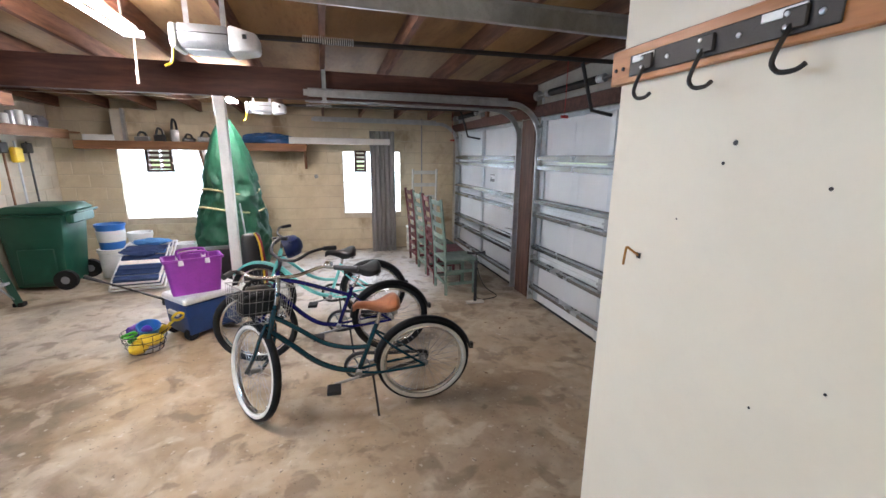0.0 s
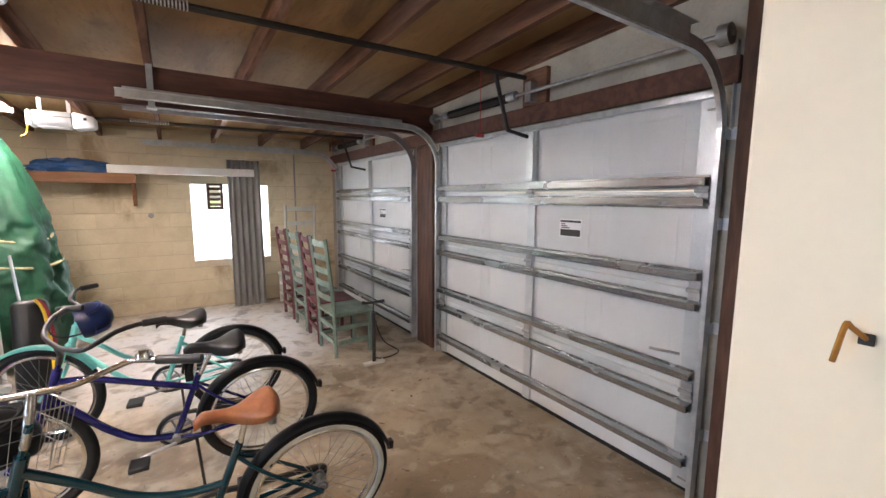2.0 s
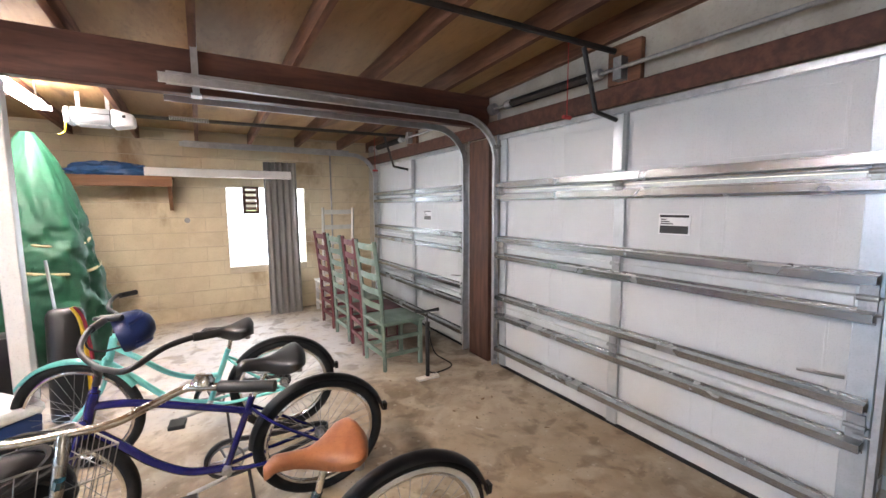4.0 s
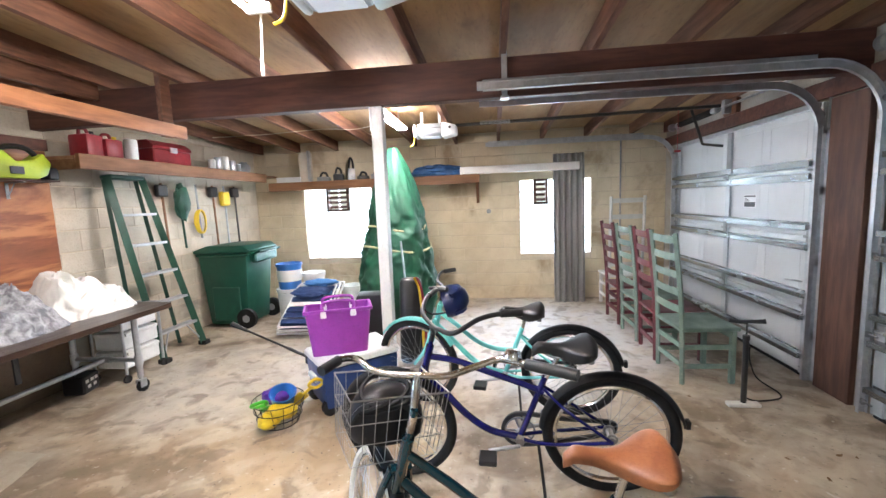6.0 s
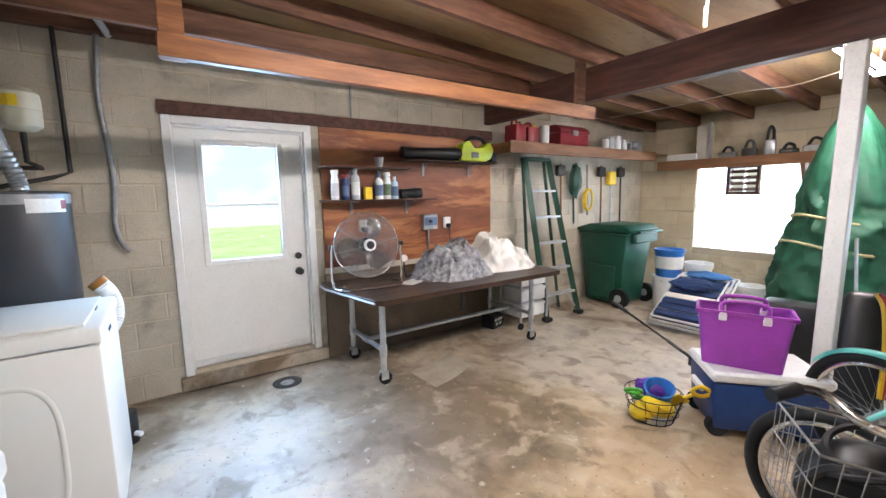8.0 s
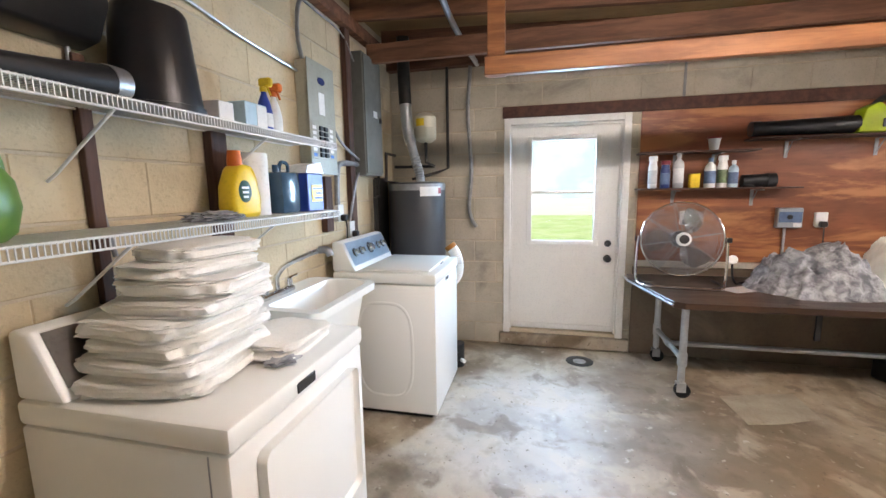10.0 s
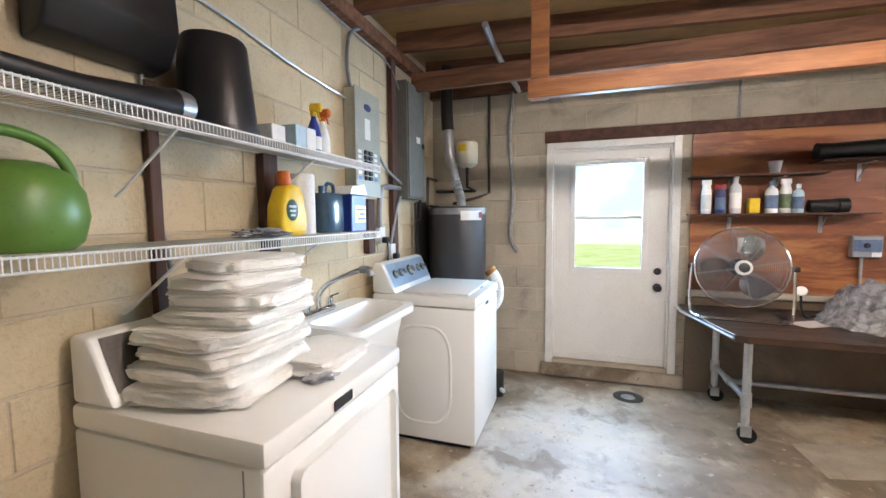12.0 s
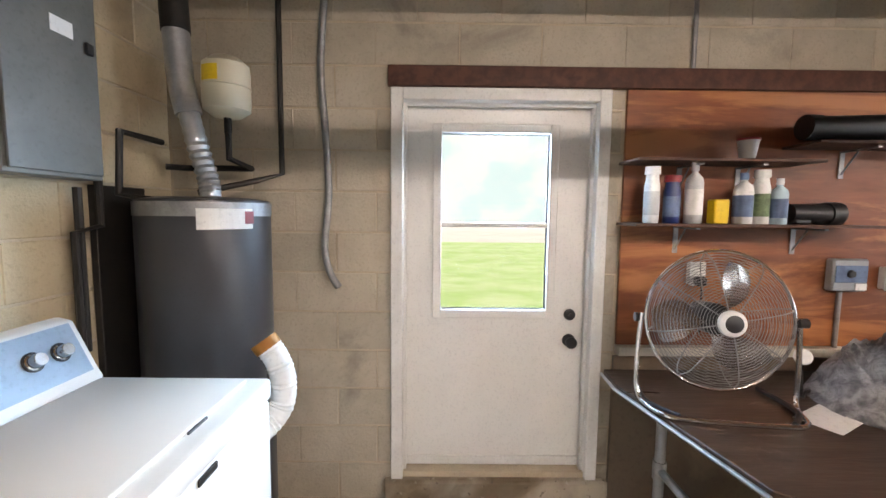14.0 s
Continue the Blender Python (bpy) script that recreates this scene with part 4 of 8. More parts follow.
def bicycle(label, m, frame_mat, saddle_mat, bar_mat, steer, R=0.335, white=False, step=True, basket=False, bar_rise=0.12, grip_mat=None, fend=True, fork_mat=None, bars=None, seat=(0.0, 0.0), stretch=0.0):
    bk = thing("bicycle", label, "bicycle", m=m, group="parked bicycles")
    fork_mat = fork_mat or frame_mat
    WB = 1.13 + stretch
    rim = M["chrome"]
    wheel(bk, 0, R, "rear_wheel", white, rim)
    axis0, axis1 = Vector((0.965 + stretch, 0, 0.62)), Vector((0.915 + stretch, 0, 0.80))
    ax = (axis1 - axis0).normalized()
    S = Matrix.Translation(axis0) @ Matrix.Rotation(radians(steer), 4, ax) @ Matrix.Translation(-axis0)

    def st(bm):
        bm.transform(S)
        return bm
    # frame
    bb = (0.455, 0, 0.295)

    def far(pts):
        return [(x + stretch * min(max((x - 0.455) / 0.47, 0), 1), y, z) for x, y, z in pts]
    fr = B()
    tube(fr, [axis0 - ax * 0.03, axis1 + ax * 0.02], 0.021, 12, smooth=False)
    if step:
        tube(fr, far([(0.925, 0, 0.765), (0.80, 0, 0.665), (0.66, 0, 0.545), (0.52, 0, 0.49), (0.375, 0, 0.485)]), 0.0165, 10)
        tube(fr, far([(0.955, 0, 0.665), (0.84, 0, 0.545), (0.71, 0, 0.405), (0.58, 0, 0.325), bb]), 0.019, 10)
    else:
        tube(fr, far([(0.93, 0, 0.755), (0.78, 0, 0.735), (0.58, 0, 0.665), (0.40, 0, 0.60), (0.335, 0, 0.57)]), 0.0175, 10)
        tube(fr, far([(0.955, 0, 0.665), (0.86, 0, 0.56), (0.74, 0, 0.42), (0.61, 0, 0.325), bb]), 0.0195, 10)
    tube(fr, [bb, (0.325, 0, 0.66)], 0.0165, 10, smooth=False)
    for s in (-1, 1):
        tube(fr, [(0.44, s * 0.02, 0.295), (0.30, s * 0.05, 0.30), (0.0, s * 0.062, R)], 0.010, 8)
        tube(fr, [(0.335, s * 0.012, 0.60), (0.22, s * 0.05, 0.50), (0.0, s * 0.062, R)], 0.0085, 8)
    part("frame", fr, frame_mat, bk)
    # drive
    bm = B()
    cyl(bm, (bb[0], -0.045, bb[2]), (bb[0], 0.045, bb[2]), 0.022, n=12)
    ring(bm, 0.078, 0.006, bb[0], bb[2], -0.052, 28, 6)
    for i in range(5):
        a = 2 * math.pi * i / 5
        cyl(bm, (bb[0], -0.052, bb[2]), (bb[0] + 0.075 * math.cos(a), -0.052, bb[2] + 0.075 * math.sin(a)), 0.006, n=6)
    part("chainring", bm, M["galv_d"], bk, "steel chainring")
    bm = B()
    tube(bm, [(0.0, -0.056, R + 0.035), (0.24, -0.056, 0.38), (0.47, -0.056, 0.395), (0.545, -0.056, 0.30), (0.47, -0.056, 0.205), (0.2, -0.056, 0.25), (0.0, -0.056, R - 0.035), (-0.035, -0.056, R)], 0.013, 6, closed=True)
    part("chain_guard", bm, M["black"], bk, "black chain guard")
    for s, a in ((-1, 170), (1, -10)):
        a = radians(a)
        ex, ez = bb[0] + 0.165 * math.cos(a), bb[2] + 0.165 * math.sin(a)
        bm = B()
        tube(bm, [(bb[0], s * 0.07, bb[2]), (ex, s * 0.085, ez)], 0.010, 8, smooth=False)
        cr = part("crank_arm", bm, M["galv_d"], bk, "steel crank arm")
        part("pedal", box(B(), ex - 0.045, ex + 0.045, s * 0.095, s * 0.185, ez - 0.014, ez + 0.014, bevel=0.005), M["black"], cr, "black block pedal")
    # saddle
    bm = B()
    cyl(bm, (0.327, 0, 0.64), (0.298 - seat[0] * 0.5, 0, 0.80 + seat[1]), 0.0125, n=10)
    part("seat_post", bm, M["chrome"], bk, "chrome seat post")
    sd = part("saddle", saddle(B(), 0.27 - seat[0], 0.825 + seat[1], 0.31, 0.108 if saddle_mat == M["leather"] else 0.118, 0.045 if saddle_mat == M["leather"] else 0.06), saddle_mat, bk, "wide sprung saddle")
    bm = B()
    for s in (-1, 1):
        cyl(bm, (0.205 - seat[0], s * 0.055, 0.785 + seat[1]), (0.205 - seat[0], s * 0.055, 0.83 + seat[1]), 0.017, n=10)
        tube(bm, [(0.20 - seat[0], s * 0.05, 0.79 + seat[1]), (0.30, s * 0.02, 0.795 + seat[1]), (0.42 - seat[0], s * 0.012, 0.825 + seat[1])], 0.0045, 6)
    part("spring_frame", bm, M["galv_d"], sd, "steel saddle springs")
    if saddle_mat == M["leather"]:
        for i in range(5):
            bm = B()
            a = radians(-60 + 30 * i)
            lathe(bm, [(0, 0.006), (0.006, 0.004), (0.008, 0), (0, -0.001)], 8, Matrix.Translation((0.176 - seat[0] + 0.03 * abs(math.sin(a)) ** 2, 0.098 * math.sin(a), 0.848 + seat[1])) @ pose(0, 0, 0, 0, -35))
            part("rivet", bm, M["chrome"], sd)
    # fork, front wheel, bars
    fk = B()
    for s in (-1, 1):
        tube(fk, [(0.955 + stretch, s * 0.03, 0.70), (0.985 + stretch, s * 0.05, 0.60), (1.04 + stretch, s * 0.056, 0.46), (WB, s * 0.056, R)], 0.0125, 8)
    tube(fk, [(0.952 + stretch, -0.035, 0.70), (0.952 + stretch, 0.035, 0.70)], 0.015, 8, smooth=False)
    tube(fk, [axis1, axis1 + ax * 0.13], 0.012, 8, smooth=False)
    part("fork", st(fk), fork_mat, bk)
    wheel(bk, WB, R, "front_wheel", white, rim, m=S)
    hb = axis1 + ax * 0.16
    bar = B()
    left = [(hb.x + 0.03, 0, hb.z), (hb.x + 0.04, 0.07, hb.z + 0.005), (hb.x + 0.01, 0.19, hb.z + bar_rise), (hb.x - 0.12, 0.30, hb.z + bar_rise + 0.01), (hb.x - 0.30, 0.335, hb.z + bar_rise - 0.02)]
    pts = [(x, -y, z) for x, y, z in reversed(left)] + left[1:]
    grips = [[(hb.x - 0.17, s * 0.313, hb.z + bar_rise + 0.004), (hb.x - 0.30, s * 0.335, hb.z + bar_rise - 0.02), (hb.x - 0.315, s * 0.337, hb.z + bar_rise - 0.023)] for s in (-1, 1)]
    clamp = Vector((hb.x + 0.035, 0, hb.z))
    if bars:
        # a bent bar given by its bends, in the world; the clamp holds the bend named second
        inv = S.inverted() @ m.inverted()
        pts = [inv @ Vector(p) for p in bars[0]]
        clamp = pts[bars[1]]
        grips = [[pts[0] + (pts[0] - pts[1]).normalized() * 0.012, pts[0].lerp(pts[1], min(1, bars[2] / (pts[1] - pts[0]).length))],
                 [pts[-1] + (pts[-1] - pts[-2]).normalized() * 0.012, pts[-1].lerp(pts[-2], min(1, bars[3] / (pts[-1] - pts[-2]).length))]]
    tube(bar, pts, 0.0115, 10)
    tube(bar, [axis1 + ax * 0.05, axis1 + ax * 0.10, clamp], 0.0145, 10, smooth=False)
    hbp = part("handlebar", st(bar), bar_mat, bk)
    for g in grips:
        bm = B()
        tube(bm, g, 0.0175, 10, smooth=len(g) > 2)
        part("grip", st(bm), M["black"], hbp, "black rubber grip")
    if fend:
        part("rear_fender", fender(0, R, 5, 166), M["black"], bk, "black rear fender")
        ff = fender(WB, R, 35, 150, w=0.032)
        if white is not None and fend != "rear":
            part("front_fender", st(ff), fork_mat, bk, "painted front fender")
        else:
            ff.free()
        bm = boxes((-R - 0.028, -R - 0.004, -0.018, 0.018, R + 0.065, R + 0.11), bevel=0.004)
        part("reflector", bm, M["black"], bk, "small rear reflector")
    # kickstand, on the left
    bm = B()
    tube(bm, [(0.36, 0.03, 0.28), (0.345, 0.10, 0.16), (0.33, 0.175, 0.036)], 0.008, 6)
    part("kickstand", bm, M["black_iron"], bk, "black steel kickstand")
    if basket:
        bx0, bx1, by, bz0, bz1 = hb.x + 0.045, hb.x + 0.30, 0.17, hb.z - 0.205, hb.z + 0.015
        bm, rails = B(), []
        shift = Matrix.Translation(m.to_3x3().inverted() @ Vector((-0.035, 0.02, -0.03)))
        for z, k in ((bz1, 1.0), (bz0 + 0.14, 0.96), (bz0 + 0.07, 0.92), (bz0, 0.88)):
            c = ((bx0 + bx1) / 2, 0)
            hx, hy = (bx1 - bx0) / 2 * k, by * k
            rail = tube(B(), [(c[0] - hx, -hy, z), (c[0] + hx, -hy, z), (c[0] + hx, hy, z), (c[0] - hx, hy, z)], 0.0035 if z > bz1 - 0.01 else 0.002, 5, closed=True, smooth=False)
            rails.append(rail)
        for i in range(9):
            u = -1 + 2 * i / 8
            for sgn in (-1, 1):
                cx, hx = (bx0 + bx1) / 2, (bx1 - bx0) / 2
                cyl(bm, (cx + u * hx, sgn * by, bz1), (cx + u * hx * 0.88, sgn * by * 0.88, bz0), 0.0014, n=4)
                cyl(bm, (cx + sgn * hx, u * by, bz1), (cx + sgn * hx * 0.88, u * by * 0.88, bz0), 0.0014, n=4)
            cyl(bm, ((bx0 + bx1) / 2 - 0.11, u * by * 0.88, bz0), ((bx0 + bx1) / 2 + 0.11, u * by * 0.88, bz0), 0.0014, n=4)
        bm.transform(S)
        bm.transform(shift)
        bsk = part("basket", bm, M["basket_wire"], bk, "silver wire basket on the handlebar")
        bsk["kind"] = "stuff"
        for rail in rails:
            rail.transform(shift @ S)
            part("basket_rail", rail, M["basket_wire"], bsk)
        bm = B()
        lathe(bm, [(0, 0.03), (0.022, 0.026), (0.03, 0.01), (0.03, 0), (0, 0)], 16, Matrix.Translation(pts[bars[4]] + Vector((0, 0, 0.01))))
        part("bell", st(bm), M["chrome"], hbp, "chrome bell")
    return bk, S, hb


def stand(x, y, yaw, lean):
    return Matrix.Translation((x, y, 0)) @ pose(0, 0, 0, 0, 0, yaw) @ pose(0, 0, 0, lean)


b1, S1, hb1 = bicycle("teal step-through cruiser bicycle with white wall tyres and wire basket", stand(0.93, 2.722, 176.5, -7.5), M["teal"], M["leather"], M["old_chrome"], -56, white=True, basket=True, fend="rear", stretch=0.045,
                       seat=(0.0, -0.03), bars=([(-0.29, 2.665, 1.04), (-0.265, 2.735, 1.045), (-0.22, 2.78, 1.03), (-0.165, 2.75, 1.008), (-0.10, 2.735, 0.998), (0.0, 2.722, 1.0), (0.10, 2.718, 1.003), (0.185, 2.755, 1.018), (0.255, 2.772, 1.036), (0.305, 2.745, 1.042), (0.478, 2.65, 1.042)], 5, 0.07, 0.15, 9))
b2, S2, hb2 = bicycle("navy blue cruiser bicycle on its kickstand with black saddle", stand(0.825, 3.575, 177, -7.5), M["navy"], M["black"], M["black"], -4, step=False, bar_rise=0.09, fend="rear", R=0.34, seat=(0.09, -0.01),
                       bars=([(-0.10, 3.84, 1.03), (-0.13, 3.72, 1.02), (-0.13, 3.56, 0.98), (-0.06, 3.41, 0.955), (0.0, 3.27, 0.975), (0.079, 3.15, 1.0), (0.181, 3.217, 1.04), (0.276, 3.25, 1.055), (0.36, 3.265, 1.055)], 3, 0.10, 0.10))
b3, S3, hb3 = bicycle("aqua step-through cruiser bicycle with black handlebar and saddle", stand(0.77, 4.35, 172, -7.5), M["aqua"], M["black"], M["black"], -10, fend=True, R=0.34, seat=(0.0, -0.045),
                       bars=([(-0.08, 4.77, 0.998), (-0.17, 4.70, 0.995), (-0.18, 4.50, 0.965), (-0.12, 4.35, 0.95), (-0.17, 4.20, 0.97), (-0.16, 4.06, 1.0), (-0.06, 4.02, 1.0)], 3, 0.09, 0.09))

# helmets and the cable lock
M["helmet_g"] = material("dark_grey_helmet", (0.020, 0.020, 0.022), (0.013, 0.013, 0.014), 0.35, bump=0.03)
M["helmet_b"] = material("blue_helmet", (0.02, 0.04, 0.16), (0.015, 0.03, 0.11), 0.3, bump=0.03)


def helmet(label, m, mat):
    h = thing("bike_helmet", label, "helmet", m=m)
    bm = B()
    lathe(bm, [(0.125, -0.03), (0.135, 0.0), (0.13, 0.05), (0.105, 0.10), (0.06, 0.135), (0, 0.145)], 20, squash=0.78)
    bmesh.ops.solidify(bm, geom=bm.faces[:], thickness=0.02)
    sh = part("shell", bm, mat, h)
    for i in range(5):
        y = -0.07 + 0.035 * i
        bm = B()
        tube(bm, [(0.12, y * 0.9, 0.03), (0.06, y, 0.115 - abs(y) * 0.3), (-0.06, y, 0.115 - abs(y) * 0.3), (-0.12, y * 0.9, 0.03)], 0.012, 6)
        part("rib", bm, mat, sh)
    bm = B()
    tube(bm, [(0.06, 0.09, 0), (0.03, 0.06, -0.12), (0.02, 0, -0.16), (0.03, -0.06, -0.12), (0.06, -0.09, 0)], 0.006, 5)
    part("strap", bm, M["black"], h, "black chin strap")
    return h


W1 = Matrix.Translation((-0.035, 0.02, 0.0)) @ b1.matrix_basis @ S1
helmet("grey bicycle helmet lying in the wire basket", W1 @ Matrix.Translation((hb1.x + 0.17, 0, hb1.z - 0.16)) @ pose(0, 0, 0, 0, 8, 70), M["helmet_g"])
helmet("dark blue bicycle helmet hanging from the handlebar", Matrix.Translation((-0.06, 4.10, 0.90)) @ pose(0, 0, 0, 75, 0, 100), M["helmet_b"])
bm = B()
for k in range(3):
    c = W1 @ Vector((hb1.x + 0.16, 0.02 * k, hb1.z - 0.03 - 0.025 * k))
    tube(bm, [(c.x + (0.10 - 0.012 * k) * math.cos(a), c.y + (0.09 - 0.01 * k) * math.sin(a), c.z + 0.03 * math.sin(a + k)) for a in [i * math.pi / 4 for i in range(8)]], 0.009, 6, closed=True)
solid("cable_lock", bm, M["rubber"], "coiled black cable lock in the wire basket", "bike lock")


# ---- chairs by the garage doors ----
M["chair_green"] = material("sage_green_paint", (0.17, 0.245, 0.20), (0.12, 0.18, 0.15), 0.55, scale=6, fine=60, bump=0.12, spots=(0.26, 0.31, 0.25), spot_scale=5)
M["chair_red"] = material("maroon_paint", (0.13, 0.022, 0.030), (0.09, 0.016, 0.022), 0.5, scale=6, fine=60, bump=0.12)
M["chair_white"] = material("faded_white_paint", (0.60, 0.60, 0.56), (0.50, 0.50, 0.46), 0.55, scale=6, fine=60, bump=0.12)


def ladder_chair(label, m, mat, H=1.26, W=0.43, D=0.42, seat_h=0.46):
    """A tall ladder-back chair; its back stands at x = 0 and it faces +x."""
    c = thing("ladder_back_chair", label, "chair", m=m, group="ladder-back chairs")
    lean = 0.055
    for y in (-W / 2, W / 2):
        bm = B()
        tube(bm, [(0.03, y, 0), (0.018, y, seat_h), (-0.005, y, 0.8), (-lean, y, H - 0.02)], 0.021, 4, k=4)
        part("back_post", bm, mat, c)
    for y in (-W / 2 + 0.01, W / 2 - 0.01):
        part("leg", boxes((D - 0.02, D + 0.02, y - 0.02, y + 0.02, 0, seat_h - 0.022), bevel=0.004), mat, c)
    part("seat", boxes((-0.0, D + 0.045, -W / 2 - 0.02, W / 2 + 0.02, seat_h - 0.02, seat_h + 0.012), bevel=0.008), mat, c)
    for i in range(5):
        z = seat_h + 0.16 + i * (H - seat_h - 0.24) / 4
        x = -lean * ((z - seat_h) / (H - seat_h)) ** 1.5 + 0.012
        bm = B()
        pts = [(x, -W / 2, z), (x - 0.018, 0, z), (x, W / 2, z)]
        rows = []
        P = spline(pts, 5)
        for p in P:
            rows.append([bm.verts.new((p.x + dx, p.y, p.z + dz)) for dx, dz in ((-0.008, -0.028), (0.008, -0.028), (0.008, 0.028), (-0.008, 0.034))])
        for a, b in zip(rows, rows[1:]):
            for j in range(4):
                bm.faces.new((a[j], a[(j + 1) % 4], b[(j + 1) % 4], b[j]))
        bm.faces.new(rows[0])
        bm.faces.new(rows[-1])
        bmesh.ops.recalc_face_normals(bm, faces=bm.faces[:])
        part("slat", bm, mat, c)
    for z in (0.16, 0.32):
        part("stretcher", boxes((0.012, 0.036, -W / 2 + 0.02, W / 2 - 0.02, z - 0.022, z + 0.022), bevel=0.004), mat, c)
        for y in (-W / 2, W / 2):
            part("stretcher", boxes((0.04, D - 0.02, y - 0.010, y + 0.010, z - 0.03, z + 0.01), bevel=0.004), mat, c)
    part("apron", boxes((D - 0.012, D + 0.012, -W / 2 + 0.03, W / 2 - 0.03, seat_h - 0.085, seat_h - 0.022)), mat, c)
    return c


G = ladder_chair("sage green painted tall ladder-back wooden chair", stand(1.71, 5.09, 3, 0), M["chair_green"])
copy_thing(G, stand(1.70, 6.12, 2, 0))
Rr = ladder_chair("maroon painted tall ladder-back wooden chair", stand(1.71, 5.60, -2, 0), M["chair_red"])
copy_thing(Rr, stand(1.69, 6.72, 2, 0))
Wc = ladder_chair("faded white ladder-back chair by the window", stand(2.02, 7.22, 92, 0), M["chair_white"], H=1.56)

# floor pump
pm = thing("floor_pump", "black bicycle floor pump standing on concrete", "pump", m=Matrix.Translation((2.02, 4.53, 0)))
bm = B()
cyl(bm, (0, 0, 0.03), (0, 0, 0.50), 0.019, n=14)
cyl(bm, (0, 0, 0.50), (0, 0, 0.53), 0.023, n=14)
cyl(bm, (0, 0, 0.53), (0, 0, 0.63), 0.006, n=8)
part("barrel", bm, M["black"], pm)
bm = B()
tube(bm, [(-0.11, 0.02, 0.637), (-0.05, 0, 0.63), (0.05, 0, 0.63), (0.11, -0.02, 0.637)], lambda t: 0.012 + 0.006 * abs(2 * t - 1), 8)
part("handle", bm, M["black"], pm)
part("foot", boxes((-0.11, 0.11, -0.03, 0.03, 0, 0.028), bevel=0.006), M["sidewall"], pm, "pale metal foot plate")
bm = B()
tube(bm, [(0.02, 0, 0.06), (0.12, 0.04, 0.02), (0.30, 0.10, 0.012), (0.36, 0.20, 0.012), (0.24, 0.26, 0.10), (0.1, 0.12, 0.3), (0.025, 0.0, 0.44)], 0.006, 6)
part("hose", bm, M["rubber"], pm, "black air hose")


# ---- shelves and stores along the west and north walls ----
M["shelf_wood"] = wood("orange_brown_shelf_timber", (0.23, 0.115, 0.058), (0.16, 0.075, 0.036), "y", 0.6)
M["shelf_wood_x"] = wood("orange_brown_shelf_timber_across", (0.23, 0.11, 0.052), (0.16, 0.072, 0.034), "x", 0.6)
M["red_plastic"] = material("red_plastic", (0.27, 0.014, 0.022), (0.20, 0.010, 0.016), 0.4, bump=0.04)
M["white_plastic"] = material("white_plastic", (0.78, 0.78, 0.76), (0.70, 0.70, 0.68), 0.35, bump=0.03)
M["grey_plastic"] = material("grey_plastic", (0.30, 0.31, 0.33), (0.24, 0.25, 0.27), 0.45, bump=0.04)
M["blue_plastic"] = material("blue_plastic", (0.03, 0.18, 0.55), (0.025, 0.14, 0.45), 0.35, bump=0.03)
M["lime"] = material("lime_plastic", (0.50, 0.62, 0.02), (0.42, 0.54, 0.02), 0.4, bump=0.03)
M["tarp_blue"] = material("blue_tarp", (0.015, 0.085, 0.24), (0.012, 0.06, 0.17), 0.45, scale=9, fine=60, bump=0.3)
M["cover_green"] = material("green_cover_fabric", (0.010, 0.10, 0.050), (0.005, 0.055, 0.028), 0.6, scale=5, fine=90, bump=0.12)
M["bin_green"] = material("dark_green_bin_plastic", (0.006, 0.074, 0.046), (0.005, 0.058, 0.037), 0.42, scale=4, fine=120, bump=0.06, spots=(0.012, 0.10, 0.062), spot_scale=3)
M["ladder_green"] = material("green_fibreglass", (0.008, 0.065, 0.036), (0.006, 0.045, 0.026), 0.4, bump=0.06)
M["purple"] = material("purple_plastic", (0.30, 0.045, 0.36), (0.25, 0.035, 0.30), 0.38, bump=0.03)
M["navy_plastic"] = material("navy_plastic", (0.012, 0.045, 0.17), (0.010, 0.036, 0.13), 0.4, bump=0.03)
M["strap_tan"] = material("tan_strap", (0.42, 0.38, 0.20), (0.35, 0.31, 0.16), 0.7, bump=0.1)
M["navy_fabric"] = material("navy_fabric", (0.015, 0.04, 0.13), (0.01, 0.03, 0.10), 0.8, fine=150, bump=0.25)
M["blue_fabric"] = material("blue_fabric", (0.06, 0.20, 0.46), (0.045, 0.16, 0.40), 0.8, fine=150, bump=0.25)
M["cloth_white"] = material("white_cloth", (0.84, 0.81, 0.76), (0.79, 0.76, 0.70), 0.9, scale=9, fine=160, bump=0.15)
M["cloth_grey"] = material("grey_pattern_cloth", (0.42, 0.42, 0.43), (0.14, 0.14, 0.15), 0.9, scale=16, fine=90, bump=0.35)
M["corrugated"] = material("weathered_corrugated_steel", (0.42, 0.41, 0.39), (0.32, 0.31, 0.30), 0.45, 0.6, scale=3, fine=60, bump=0.06, stretch=(1, 1, 0.25), spots=(0.26, 0.21, 0.17), spot_scale=3)

sh = thing("wall_shelf", "deep timber wall shelf loaded with cans and boxes", "shelf", base=(-3.44, 5.9, 1.95))
part("board", boxes((XW + 0.002, -3.262, 4.60, 7.888, 2.045, 2.07)), M["shelf_wood"], sh, smooth=False)
part("front_edge", boxes((-3.26, -3.22, 4.60, 7.49, 1.955, 2.085), bevel=0.003), M["shelf_wood"], sh)
part("end_edge", boxes((XW + 0.002, -3.262, 4.60, 4.64, 1.955, 2.044), bevel=0.003), M["shelf_wood"], sh)
sh2 = thing("wall_shelf", "timber wall shelf over the glass block window", "shelf", base=(-1.5, 7.7, 1.82))
part("board", boxes((-3.20, 0.06, 7.532, 7.888, 1.915, 1.938)), M["shelf_wood_x"], sh2, smooth=False)
part("front_edge", boxes((-3.20, 0.06, 7.495, 7.53, 1.815, 1.942), bevel=0.003), M["shelf_wood_x"], sh2)
